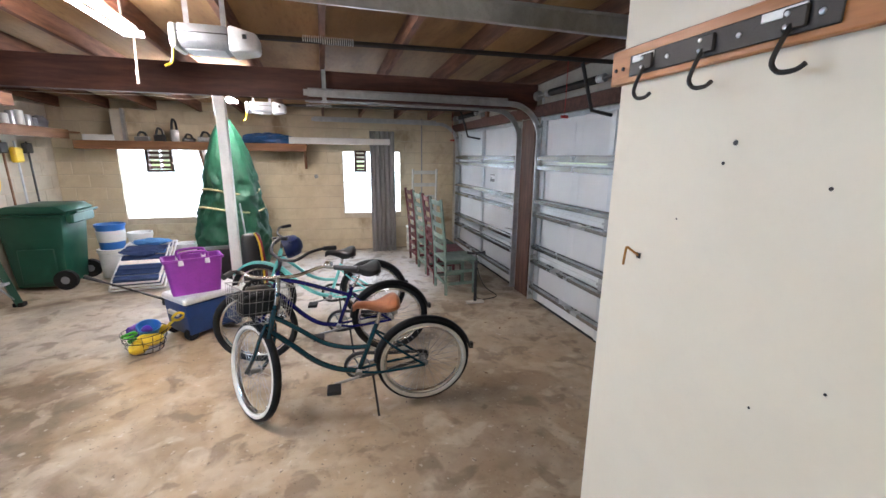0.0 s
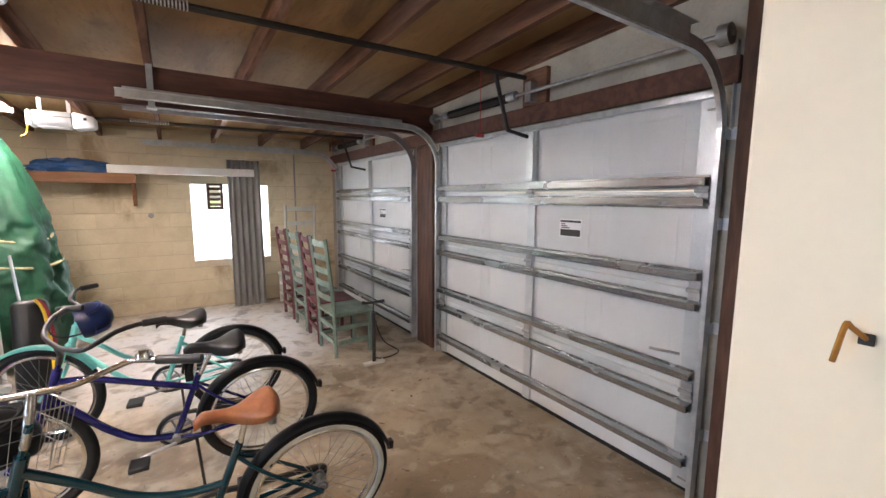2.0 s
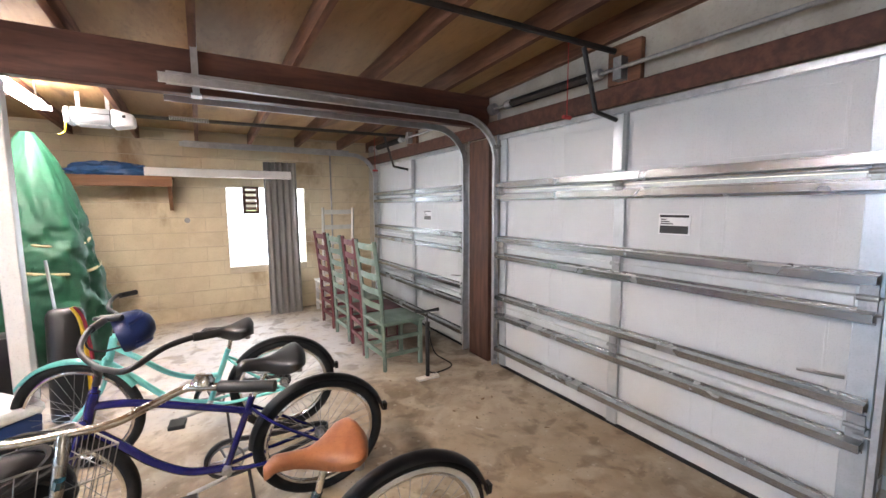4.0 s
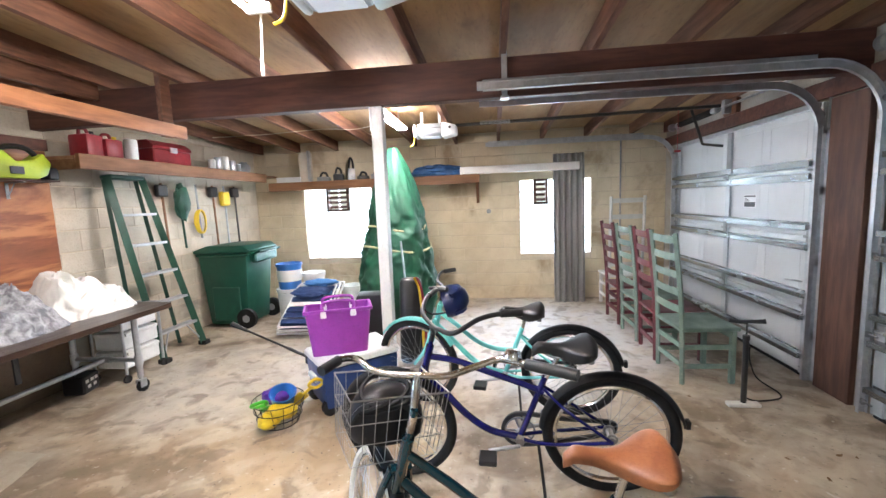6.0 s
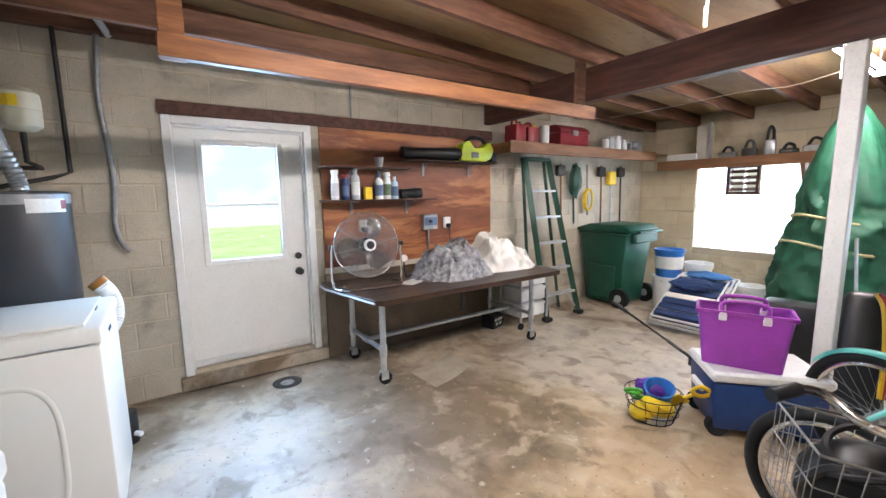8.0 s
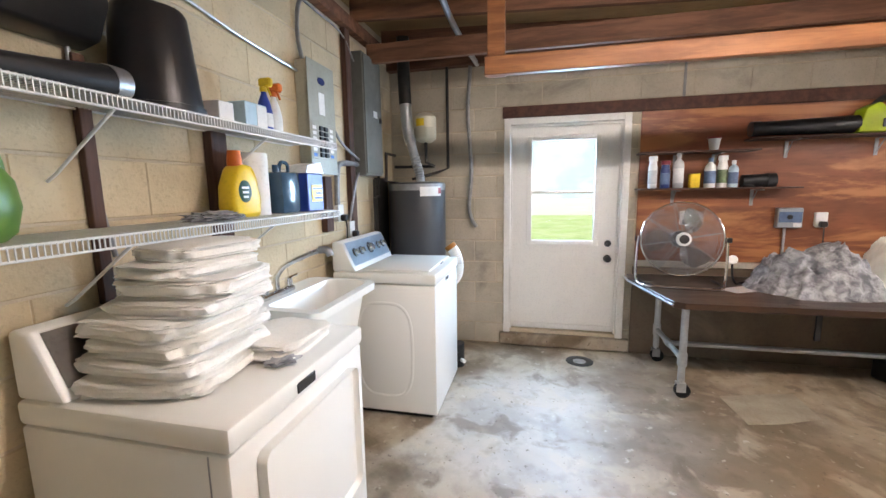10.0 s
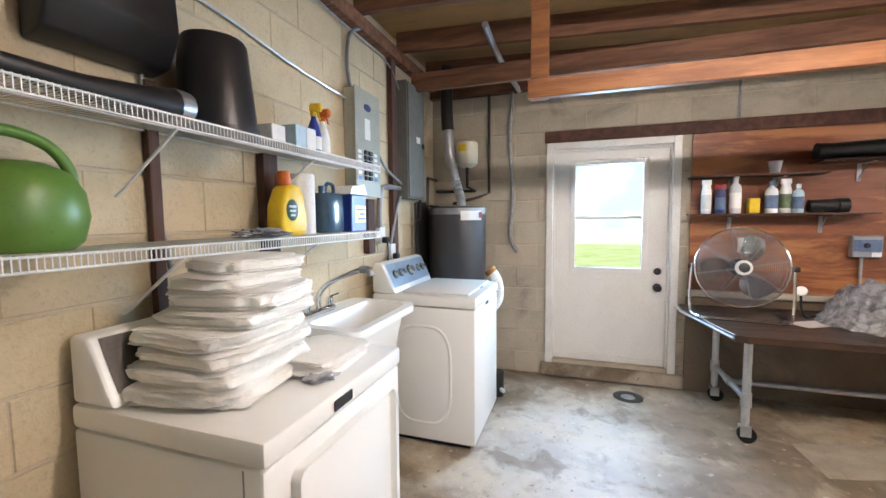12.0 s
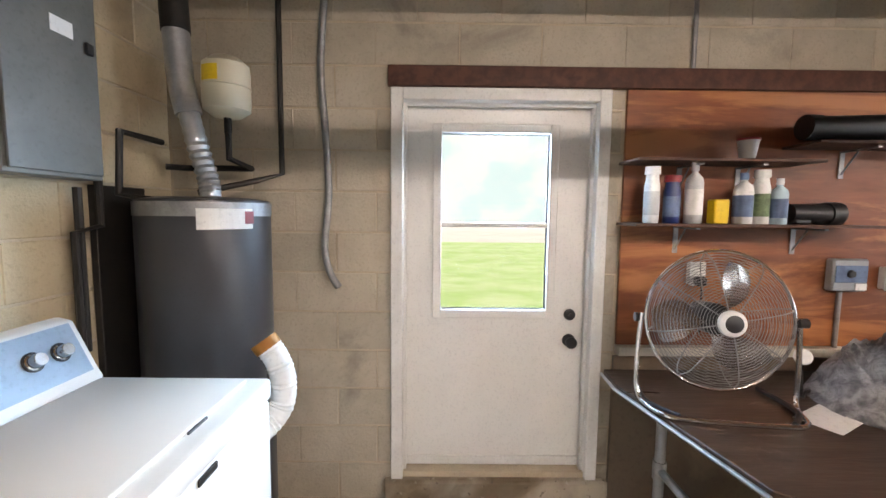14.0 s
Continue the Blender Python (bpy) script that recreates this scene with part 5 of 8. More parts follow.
for x in (0.0, -1.6):
    bm = B()
    prism(bm, [(7.54, 1.91), (7.888, 1.91), (7.888, 1.52), (7.80, 1.52)], "x", x, x + 0.04)
    part("bracket", bm, M["shelf_wood_x"], sh2, "timber shelf bracket", smooth=False)


def can(x, y, z, r, h, mat, label, category="can", lid=None, name="paint_can"):
    c = thing(name, label, category, m=Matrix.Translation((x, y, z)))
    part("body", lathe(B(), [(0, 0), (r, 0), (r, 0.004), (r * 0.97, 0.01), (r * 0.97, h - 0.012), (r, h - 0.006), (r, h), (0, h)], 20), mat, c)
    part("lid", lathe(B(), [(0, h + 0.001), (r * 0.86, h + 0.001), (r * 0.9, h + 0.006), (r * 0.8, h + 0.010), (0, h + 0.010)], 20), lid or mat, c)
    return c


def jug(x, y, z, w, d, h, mat, cap, label, yaw=0, name="fuel_can", category="container"):
    """A moulded can with a handle and a screw cap."""
    j = thing(name, label, category, m=Matrix.Translation((x, y, z)) @ pose(0, 0, 0, 0, 0, yaw))
    bm = B()
    box(bm, -w / 2, w / 2, -d / 2, d / 2, 0, h * 0.80, bevel=min(w, d) * 0.14, seg=2)
    part("body", bm, mat, j)
    bm = B()
    tube(bm, [(-w * 0.35, 0, h * 0.78), (-w * 0.30, 0, h * 0.96), (w * 0.05, 0, h * 0.98), (w * 0.18, 0, h * 0.78)], min(w, d) * 0.09, 8)
    part("handle", bm, mat, j)
    bm = B()
    cyl(bm, (w * 0.33, 0, h * 0.78), (w * 0.33, 0, h * 0.93), min(w, d) * 0.16, n=14)
    part("cap", bm, cap, j, "screw cap")
    return j


jug(-3.42, 4.86, 2.071, 0.16, 0.20, 0.27, M["red_plastic"], M["black"], "red plastic fuel can on the timber shelf", 90)
jug(-3.42, 5.08, 2.071, 0.16, 0.18, 0.25, M["red_plastic"], M["yellow"], "small red plastic fuel can on the shelf", 80)
can(-3.38, 5.29, 2.071, 0.06, 0.22, M["white_plastic"], "white plastic jar on the timber shelf", "jar", name="jar")
tb = thing("tool_box", "dark red metal tool box on the timber shelf", "tool box", m=Matrix.Translation((-3.42, 5.74, 2.071)))
part("case", boxes((-0.13, 0.13, -0.27, 0.27, 0, 0.17), bevel=0.012), M["red_plastic"], tb)
bm = B()
prism(bm, [(-0.135, 0.172), (0.135, 0.172), (0.135, 0.20), (0.06, 0.26), (-0.06, 0.26), (-0.135, 0.20)], "y", -0.275, 0.275)
part("lid", bm, M["red_plastic"], tb, smooth=False)
part("latch", boxes((0.131, 0.145, -0.05, 0.05, 0.14, 0.20), bevel=0.003), M["galv"], tb, "steel latch")
for i, (y, r, h, mt) in enumerate(((6.42, 0.045, 0.13, "white_plastic"), (6.54, 0.05, 0.17, "galv"), (6.68, 0.055, 0.19, "white_plastic"), (6.83, 0.05, 0.15, "galv"), (6.96, 0.04, 0.12, "grey_plastic"))):
    can(-3.33, y, 2.071, r, h, M[mt], "small %s can on the timber shelf" % ("steel" if mt == "galv" else "pale plastic"), lid=M["galv"] if i % 2 else M["white_plastic"])


def lump(bm, c, s, amp=0.2, freq=4.0, sub=4, seed=0.0, flat=None):
    """A crumpled soft heap."""
    r = bmesh.ops.create_icosphere(bm, subdivisions=sub, radius=1.0)
    for v in r["verts"]:
        p = v.co.copy()
        q = p * freq + Vector((seed, seed * 2.1, -seed))
        k = 1 + amp * (abs(noise.noise(q)) * 2.2 - 0.5) + amp * 0.55 * (abs(noise.noise(q * 2.3)) * 2 - 0.4) + amp * 0.25 * noise.noise(q * 5.1)
        v.co = Vector((c[0] + p.x * s[0] * k, c[1] + p.y * s[1] * k, c[2] + p.z * s[2] * k))
        if flat is not None and v.co.z < flat:
            v.co.z = flat
    return bm


solid("plastic_bag", lump(B(), (-3.38, 7.18, 2.15), (0.08, 0.11, 0.10), 0.25, 3, 3, 3.0, 2.071), M["grey_plastic"], "crumpled grey plastic bag on the shelf", "bag")
solid("flat_box", boxes((-3.12, -2.72, 7.60, 7.82, 1.939, 2.03), bevel=0.004), M["white_plastic"], "flat white cardboard box on the shelf", "box")
ln = thing("paint_roller_tray", "tall grey box with a bright metal edge on the shelf", "box", base=(-2.62, 7.7, 1.94))
part("body", boxes((-2.74, -2.60, 7.62, 7.80, 1.939, 2.40), bevel=0.004), M["plaster"], ln)
part("edge", boxes((-2.598, -2.56, 7.60, 7.66, 1.939, 2.42), bevel=0.004), M["galv"], ln, "bright metal edge strip")
rng = random.Random(5)
for i, (x, w, h) in enumerate(((-2.38, 0.20, 0.14), (-2.14, 0.16, 0.20), (-1.93, 0.12, 0.34), (-1.74, 0.18, 0.12), (-1.5, 0.22, 0.16))):
    t = thing("power_tool", "dark power tool stored on the timber shelf", "tool", m=Matrix.Translation((x, 7.70, 1.939)) @ pose(0, 0, 0, 0, 0, rng.uniform(-30, 30)))
    bm = B()
    box(bm, -w / 2, w / 2, -0.06, 0.06, 0, h * 0.55, bevel=0.02, seg=2)
    part("body", bm, M["black"] if i % 2 else M["galv_d"], t)
    bm = B()
    tube(bm, [(-w * 0.3, 0, h * 0.5), (-w * 0.1, 0, h), (w * 0.2, 0, h * 0.9), (w * 0.3, 0, h * 0.5)], 0.017, 8)
    part("handle", bm, M["black"], t)
tp = solid("folded_tarp", lump(B(), (-0.56, 7.70, 1.985), (0.42, 0.15, 0.13), 0.16, 3.2, 4, 1.0, 1.9395), M["tarp_blue"], "folded blue tarpaulin on the timber shelf", "tarp")
bm = B()
box(bm, -0.22, 1.47, 7.50, 7.62, 1.945, 2.05, bevel=0.004)
solid("white_board", bm, M["trim_white"], "long white painted plank lying on the shelf", "plank")
bm = B()
xs = [1.13 + 0.45 * i / 60 for i in range(61)]
for side in (0, 1):
    rows = []
    for z in (0.002, 1.1, 2.19):
        rows.append([bm.verts.new((x, 7.62 + 0.035 * z / 2.2 * 2 + 0.028 * math.sin((x - 1.13) * 2 * math.pi / 0.085) + side * 0.003, z)) for x in xs])
    for a, b in zip(rows, rows[1:]):
        for j in range(60):
            bm.faces.new((a[j], a[j + 1], b[j + 1], b[j]) if side == 0 else (b[j], b[j + 1], a[j + 1], a[j]))
solid("corrugated_sheet", bm, M["corrugated"], "grey corrugated steel sheets leaning on the wall", "metal sheet")
bm = B()
tube(bm, [(2.13, 7.88, 0.9), (2.13, 7.88, 2.45)], 0.012, 8, smooth=False)
solid("conduit", bm, M["galv_d"], "grey electrical conduit on the block wall", "conduit", "structure")
bm = B()
cyl(bm, (0.18, 7.86, 1.385), (0.18, 7.902, 1.385), 0.035, n=16)
solid("pipe_stub", bm, M["galv_d"], "short grey pipe stub in the block wall", "pipe", "structure")

# covered patio umbrella
cv = thing("covered_umbrella", "tall object under a green fitted fabric cover with straps", "covered furniture", m=Matrix.Translation((-0.95, 6.45, 0)))
bm = B()
prof = [(0.34, 0.03), (0.41, 0.12), (0.45, 0.30), (0.47, 0.50), (0.475, 0.65), (0.45, 0.80), (0.43, 0.95), (0.40, 1.08), (0.385, 1.2), (0.35, 1.28), (0.34, 1.40), (0.30, 1.6), (0.24, 1.8), (0.17, 2.0), (0.10, 2.15), (0.05, 2.23), (0, 2.235)]
fine = []
for (r0, z0), (r1, z1) in zip(prof, prof[1:]):
    for k in range(7):
        fine.append((r0 + (r1 - r0) * k / 7, z0 + (z1 - z0) * k / 7))
fine.append(prof[-1])
lathe(bm, fine, 96)
for v in bm.verts:
    a = math.atan2(v.co.y, v.co.x)
    r = math.hypot(v.co.x, v.co.y)
    n1 = noise.noise(Vector((math.cos(a) * 1.6, math.sin(a) * 1.6, v.co.z * 1.2)))
    n2 = abs(noise.noise(Vector((math.cos(a) * 2.6 + v.co.z, math.sin(a) * 2.6 - v.co.z * 0.6, v.co.z * 3.4)))) + 0.5 * abs(noise.noise(Vector((math.cos(a) * 6, math.sin(a) * 6 + v.co.z * 2, v.co.z * 8))))
    n3 = abs(noise.noise(Vector((math.cos(a) * 1.2 + v.co.z * 2.2, math.sin(a) * 1.2 - v.co.z * 2.2, v.co.z * 0.6 + a * 0.4))))
    tight = 1.0 if v.co.z < 1.3 else max(0.35, 1 - (v.co.z - 1.3) * 0.9)
    k = 1 + 0.14 * n1 + tight * (0.10 - 0.20 * n2 - 0.22 * max(0.0, 0.22 - n3))
    v.co.x, v.co.y = v.co.x * k, v.co.y * k * 0.9
part("cover", bm, M["cover_green"], cv)
for z, r in ((1.26, 0.345), (1.02, 0.405)):
    bm = B()
    tube(bm, [(r * 1.03 * math.cos(a), r * 0.95 * math.sin(a), z + 0.04 * math.sin(a * 2)) for a in [2 * math.pi * i / 14 for i in range(14)]], 0.014, 6, closed=True)
    part("strap", bm, M["strap_tan"], cv, "tan tie strap")

# wheeled rubbish bin; its handle and wheels face the room
bn = thing("wheelie_bin", "dark green wheeled rubbish bin with closed lid", "bin", m=Matrix.Translation((-3.255, 6.66, 0)))
bm = B()
prism(bm, [(-0.30, 0.03), (0.24, 0.03), (0.33, 0.98), (-0.37, 0.98)], "y", -0.31, 0.31)
for v in bm.verts:
    if v.co.z < 0.5:
        v.co.y *= 0.86
bmesh.ops.bevel(bm, geom=bm.edges[:], offset=0.03, segments=2, affect='EDGES', profile=0.5)
part("body", bm, M["bin_green"], bn)
part("rim", boxes((-0.38, 0.36, -0.335, 0.335, 0.955, 0.995), bevel=0.012), M["bin_green"], bn)
bm = B()
prism(bm, [(-0.40, 0.998), (0.37, 0.998), (0.40, 1.03), (0.30, 1.095), (-0.2, 1.10), (-0.41, 1.035)], "y", -0.345, 0.345)
bmesh.ops.bevel(bm, geom=bm.edges[:], offset=0.014, segments=2, affect='EDGES', profile=0.5)
part("lid", bm, M["bin_green"], bn)
part("handle_panel", boxes((0.345, 0.43, -0.27, 0.27, 0.86, 1.0), bevel=0.02), M["bin_green"], bn)
bm = B()
tube(bm, [(0.40, -0.26, 0.98), (0.47, -0.26, 1.01), (0.47, 0.26, 1.01), (0.40, 0.26, 0.98)], 0.016, 8, smooth=False)
part("handle", bm, M["bin_green"], bn)
bm = boxes((-0.2, 0.19, -0.318, -0.30, 0.10, 0.55), bevel=0.01)
part("side_rib", bm, M["bin_green"], bn)
for y in (-0.31, 0.31):
    bm = B()
    cyl(bm, (0.26, y - 0.03, 0.13), (0.26, y + 0.03, 0.13), 0.13, n=24)
    w = part("wheel", bm, M["rubber"], bn, "black rubber wheel")
    bm = B()
    cyl(bm, (0.26, y - 0.034, 0.13), (0.26, y + 0.034, 0.13), 0.05, n=12)
    part("hub", bm, M["grey_plastic"], w)

# stepladder leaning folded on the wall
ld = thing("step_ladder", "green fibreglass step ladder with aluminium treads leaning on the wall", "ladder", base=(-3.2, 5.45, 0))


def lad(y_frac, z):
    t = z / 1.90
    half = 0.29 - 0.09 * t
    return Vector((-3.17 - 0.29 * t, 5.46 - 0.20 * t + half * y_frac, z))


for s in (-1, 1):
    bm = B()
    tube(bm, [lad(s, 0.012), lad(s, 1.93)], 0.046, 4, smooth=False)
    part("rail", bm, M["ladder_green"], ld)
    bm = B()
    tube(bm, [lad(s * 0.95, 0.02) + Vector((-0.30, 0, 0)), lad(s * 0.9, 1.9) + Vector((-0.06, 0, 0))], 0.026, 4, smooth=False)
    part("rear_rail", bm, M["ladder_green"], ld)
    bm = B()
    p = lad(s, 0.0)
    box(bm, p.x - 0.05, p.x + 0.05, p.y - 0.045, p.y + 0.045, 0, 0.05, bevel=0.008)
    part("foot", bm, M["rubber"], ld, "black rubber foot")
for z in (0.31, 0.62, 0.93, 1.24, 1.55):
    a, b = lad(-0.95, z), lad(0.95, z)
    bm = B()
    box(bm, a.x - 0.05, a.x + 0.04, a.y, b.y, z - 0.02, z + 0.006, bevel=0.004)
    part("tread", bm, M["galv"], ld, "aluminium tread")
    if z < 0.4:
        for s in (-1, 1):
            q = lad(s * 0.9, 0.09)
            bm = B()
            tube(bm, [q, lad(s * 0.45, z - 0.01)], 0.009, 6, smooth=False)
            part("brace", bm, M["galv"], ld, "aluminium brace")
part("top_cap", boxes((-3.55, -3.42, 5.06, 5.46, 1.90, 1.945), bevel=0.012), M["ladder_green"], ld)

# long tools hanging below the shelf
for i, (y, z0, mat, kind) in enumerate(((5.86, 0.95, "shelf_wood", "green"), (6.12, 1.1, "ladder_green", "net"), (6.42, 1.2, "galv_d", "yellow"), (6.74, 0.75, "shelf_wood", "rake"), (6.98, 0.7, "galv", "orange"), (7.22, 0.8, "black", "brush"))):
    tl = thing("garden_tool", {"green": "long wooden-handled tool hung on the block wall", "net": "green folded net hung on the block wall", "yellow": "coil of yellow cord hung on the wall",
                              "rake": "wooden-handled rake hung on the block wall", "orange": "orange-headed tool hung on the wall", "brush": "black-handled brush hung on the block wall"}[kind], "garden tool", base=(XW + 0.05, y, z0))
    bm = B()
    tube(bm, [(XW + 0.05, y + 0.05, z0), (XW + 0.06, y, 1.90)], 0.013, 8, smooth=False)
    part("shaft", bm, M[mat], tl)
    bm = B()
    if kind == "net":
        lump(bm, (XW + 0.10, y, 1.66), (0.06, 0.11, 0.22), 0.25, 4, 3, 2.0)
        part("net", bm, M["ladder_green"], tl, "green netting")
    elif kind == "yellow":
        for k in range(4):
            tube(bm, [(XW + 0.08 + 0.01 * k, y + 0.10 * math.cos(a) * (1 - 0.1 * k), 1.42 + 0.15 * math.sin(a)) for a in [i2 * math.pi / 4 for i2 in range(8)]], 0.010, 6, closed=True)
        part("coil", bm, M["yellow"], tl, "yellow cord coil")
    elif kind == "orange":
        box(bm, XW + 0.03, XW + 0.10, y - 0.09, y + 0.09, 1.62, 1.82, bevel=0.02)
        part("head", bm, M["yellow"], tl, "orange-yellow plastic head")
    else:
        box(bm, XW + 0.03, XW + 0.09, y - 0.08, y + 0.08, 1.74, 1.88, bevel=0.015)
        part("head", bm, M["black_iron"], tl, "dark tool head")

# buckets and folded lounge chair
def bucket(x, y, z, r, h, mat, label, handle=True):
    b = thing("bucket", label, "bucket", m=Matrix.Translation((x, y, z)))
    bm = lathe(B(), [(0, 0.004), (r * 0.85, 0), (r * 0.97, h * 0.9), (r * 1.05, h * 0.9), (r * 1.05, h), (r * 0.97, h), (r * 0.94, h * 0.98), (r * 0.82, 0.02), (0, 0.02)], 24)
    part("body", bm, mat, b)
    if handle:
        bm = B()
        tube(bm, [(0, -r * 1.05, h * 0.9), (r * 0.9, -r * 0.5, h * 0.72), (r * 1.15, 0, h * 0.66), (r * 0.9, r * 0.5, h * 0.72), (0, r * 1.05, h * 0.9)], 0.0035, 5)
        part("handle", bm, M["wire"], b, "wire handle")
    return b


bucket(-2.70, 6.95, 0, 0.17, 0.41, M["white_plastic"], "white plastic bucket on the concrete floor")
bb = bucket(-2.68, 6.95, 0.411, 0.175, 0.36, M["blue_plastic"], "blue and white tub stacked on a bucket", False)
part("label_band", lathe(B(), [(0.160, 0.11), (0.1645, 0.11), (0.1735, 0.27), (0.169, 0.27)], 24), M["white_plastic"], bb, "white label band")
bucket(-2.36, 7.05, 0, 0.155, 0.62, M["white_plastic"], "white plastic bucket beside the window")
bucket(-1.74, 6.92, 0, 0.145, 0.45, M["white_plastic"], "white plastic bucket beside the green cover")
lc = thing("folding_lounger", "folded beach lounge chair with blue striped fabric and white frame", "folding chair", m=Matrix.Translation((-2.08, 5.98, 0.0)) @ pose(0, 0, 0, 27, 0, 4))
for k in range(3):
    z = 0.035 + 0.055 * k
    y1 = 1.02 - 0.10 * k
    for x in (-0.30 + 0.02 * k, 0.30 - 0.02 * k):
        bm = B()
        tube(bm, [(x, 0.03, z), (x, y1, z)], 0.013, 8, smooth=False)
        part("frame_tube", bm, M["white_plastic"], lc, "white frame tube")
    for yy in (0.03, y1):
        bm = B()
        tube(bm, [(-0.30 + 0.02 * k, yy, z), (0.30 - 0.02 * k, yy, z)], 0.013, 8, smooth=False)
        part("cross_tube", bm, M["white_plastic"], lc, "white frame tube")
    for i in range(7):
        a = 0.07 + i * (y1 - 0.1) / 7
        part("fabric_strip", boxes((-0.285 + 0.02 * k, 0.285 - 0.02 * k, a, a + (y1 - 0.1) / 7 - 0.02, z + 0.014, z + 0.022), bevel=0.003), M[("navy_fabric", "blue_fabric", "cloth_white")[(i + k) % 3 if i % 2 else 0]], lc, "striped fabric strip")
for k, (x, y, z, sx, sy, mt) in enumerate(((-0.02, 0.62, 0.20, 0.24, 0.11, "navy_fabric"), (0.05, 0.82, 0.19, 0.22, 0.07, "blue_fabric"))):
    part("folded_pad", lump(B(), (x, y, z), (sx, sy, 0.035), 0.16, 2.2, 4, 3.3 + k), M[mt], lc, "rolled fabric pad")

# cooler, tote, toys, wand
ck = thing("cooler", "navy blue wheeled cooler with white lid on the floor", "cooler", m=Matrix.Translation((-1.0, 4.185, 0)) @ pose(0, 0, 0, 0, 0, 42))
bm = B()
box(bm, 0.0, 0.62, 0.0, 0.41, 0.05, 0.36, bevel=0.02, seg=2)
for v in bm.verts:
    if v.co.z < 0.2:
        v.co.x = 0.31 + (v.co.x - 0.31) * 0.94
        v.co.y = 0.205 + (v.co.y - 0.205) * 0.94
part("body", bm, M["navy_plastic"], ck)
part("lid", boxes((-0.012, 0.632, -0.012, 0.422, 0.362, 0.43), bevel=0.018), M["white_plastic"], ck, "white plastic lid")
part("handle", boxes((-0.03, 0.002, 0.12, 0.29, 0.24, 0.285), bevel=0.008), M["white_plastic"], ck, "white side handle")
for y in (0.02, 0.35):
    bm = B()
    cyl(bm, (0.05, y, 0.062), (0.05, y + 0.045, 0.062), 0.062, n=20)
    part("wheel", bm, M["rubber"], ck, "black wheel")
part("foot", boxes((0.5, 0.58, 0.05, 0.36, 0.0, 0.052)), M["navy_plastic"], ck)
tt = thing("tote_bin", "purple plastic tote bag standing on the cooler", "tote", m=Matrix.Translation((-0.97, 4.47, 0.431)) @ pose(0, 0, 0, 0, 0, 22))
bm = B()
prism(bm, [(-0.205, 0.0), (0.205, 0.0), (0.245, 0.345), (-0.245, 0.345)], "y", -0.12, 0.12)
bmesh.ops.delete(bm, geom=[f for f in bm.faces if f.normal.z > 0.9], context='FACES')
bmesh.ops.bevel(bm, geom=[e for e in bm.edges if abs((e.verts[0].co - e.verts[1].co).z) > 0.1], offset=0.03, segments=3, affect='EDGES', profile=0.5)
bmesh.ops.solidify(bm, geom=bm.faces[:], thickness=0.006)
part("body", bm, M["purple"], tt)
bm = B()
for y in (-0.12, 0.12):
    box(bm, -0.255, 0.255, y - 0.008, y + 0.008, 0.325, 0.352, bevel=0.004)
for x in (-0.25, 0.25):
    box(bm, x - 0.008, x + 0.008, -0.11, 0.11, 0.326, 0.351, bevel=0.004)
part("rim", bm, M["purple"], tt)
for y in (-0.11, 0.11):
    bm = B()
    tube(bm, [(-0.11, y, 0.33), (-0.10, y * 0.8, 0.40), (0.10, y * 0.8, 0.40), (0.11, y, 0.33)], 0.013, 8)
    hd = part("handle", bm, M["purple"], tt, "purple loop handle")
    for x in (-0.11, 0.11):
        part("clip", boxes((x - 0.022, x + 0.022, y * 1.09 - 0.01, y * 1.09 + 0.01, 0.29, 0.345), bevel=0.005), M["white_plastic"], hd, "white handle clip")
ty = thing("toy_basket", "round wire basket of bright beach toys on the floor", "toy basket", m=Matrix.Translation((-1.33, 4.13, 0)))
bm = B()
for r, z in ((0.13, 0.008), (0.155, 0.06), (0.17, 0.12), (0.18, 0.18)):
    tube(bm, [(r * math.cos(a), r * math.sin(a), z) for a in [2 * math.pi * i / 20 for i in range(20)]], 0.0035, 5, closed=True, k=2)
for i in range(14):
    a = 2 * math.pi * i / 14
    tube(bm, [(0.13 * math.cos(a), 0.13 * math.sin(a), 0.008), (0.18 * math.cos(a), 0.18 * math.sin(a), 0.18)], 0.0025, 4, smooth=False)
part("wire_basket", bm, M["black_iron"], ty, "dark wire basket")["kind"] = "stuff"
M["toy_green"] = material("green_toy_plastic", (0.06, 0.42, 0.03), (0.05, 0.34, 0.025), 0.35, bump=0.02)
M["toy_purple"] = material("violet_toy_plastic", (0.10, 0.02, 0.30), (0.08, 0.016, 0.24), 0.35, bump=0.02)


def toy(kind, x, y, z, mat, label, rx=0, ry=0, rz=0):
    o = thing("beach_toy", label, "toy", m=Matrix.Translation((-1.33 + x, 4.13 + y, z)) @ pose(0, 0, 0, rx, ry, rz), group="beach toys in the basket")
    if kind == "bucket":
        part("body", lathe(B(), [(0, 0), (0.065, 0), (0.09, 0.12), (0.096, 0.13), (0.088, 0.13), (0.06, 0.01), (0, 0.01)], 20), mat, o)
    elif kind == "spade":
        bm = B()
        box(bm, -0.05, 0.05, -0.008, 0.008, 0, 0.14, bevel=0.006)
        part("blade", bm, mat, o)
        bm = B()
        cyl(bm, (0, 0, 0.13), (0, 0, 0.22), 0.012, n=10)
        tube(bm, [(-0.045, 0, 0.29), (-0.04, 0, 0.23), (0, 0, 0.215), (0.04, 0, 0.23), (0.045, 0, 0.29), (0, 0, 0.305)], 0.012, 8, closed=True)
        part("handle", bm, mat, o)
    else:
        lump_bm = lump(B(), (0, 0, 0), (0.10, 0.07, 0.06), 0.12, 2.0, 3, x * 7)
        part("body", lump_bm, mat, o)
    return o


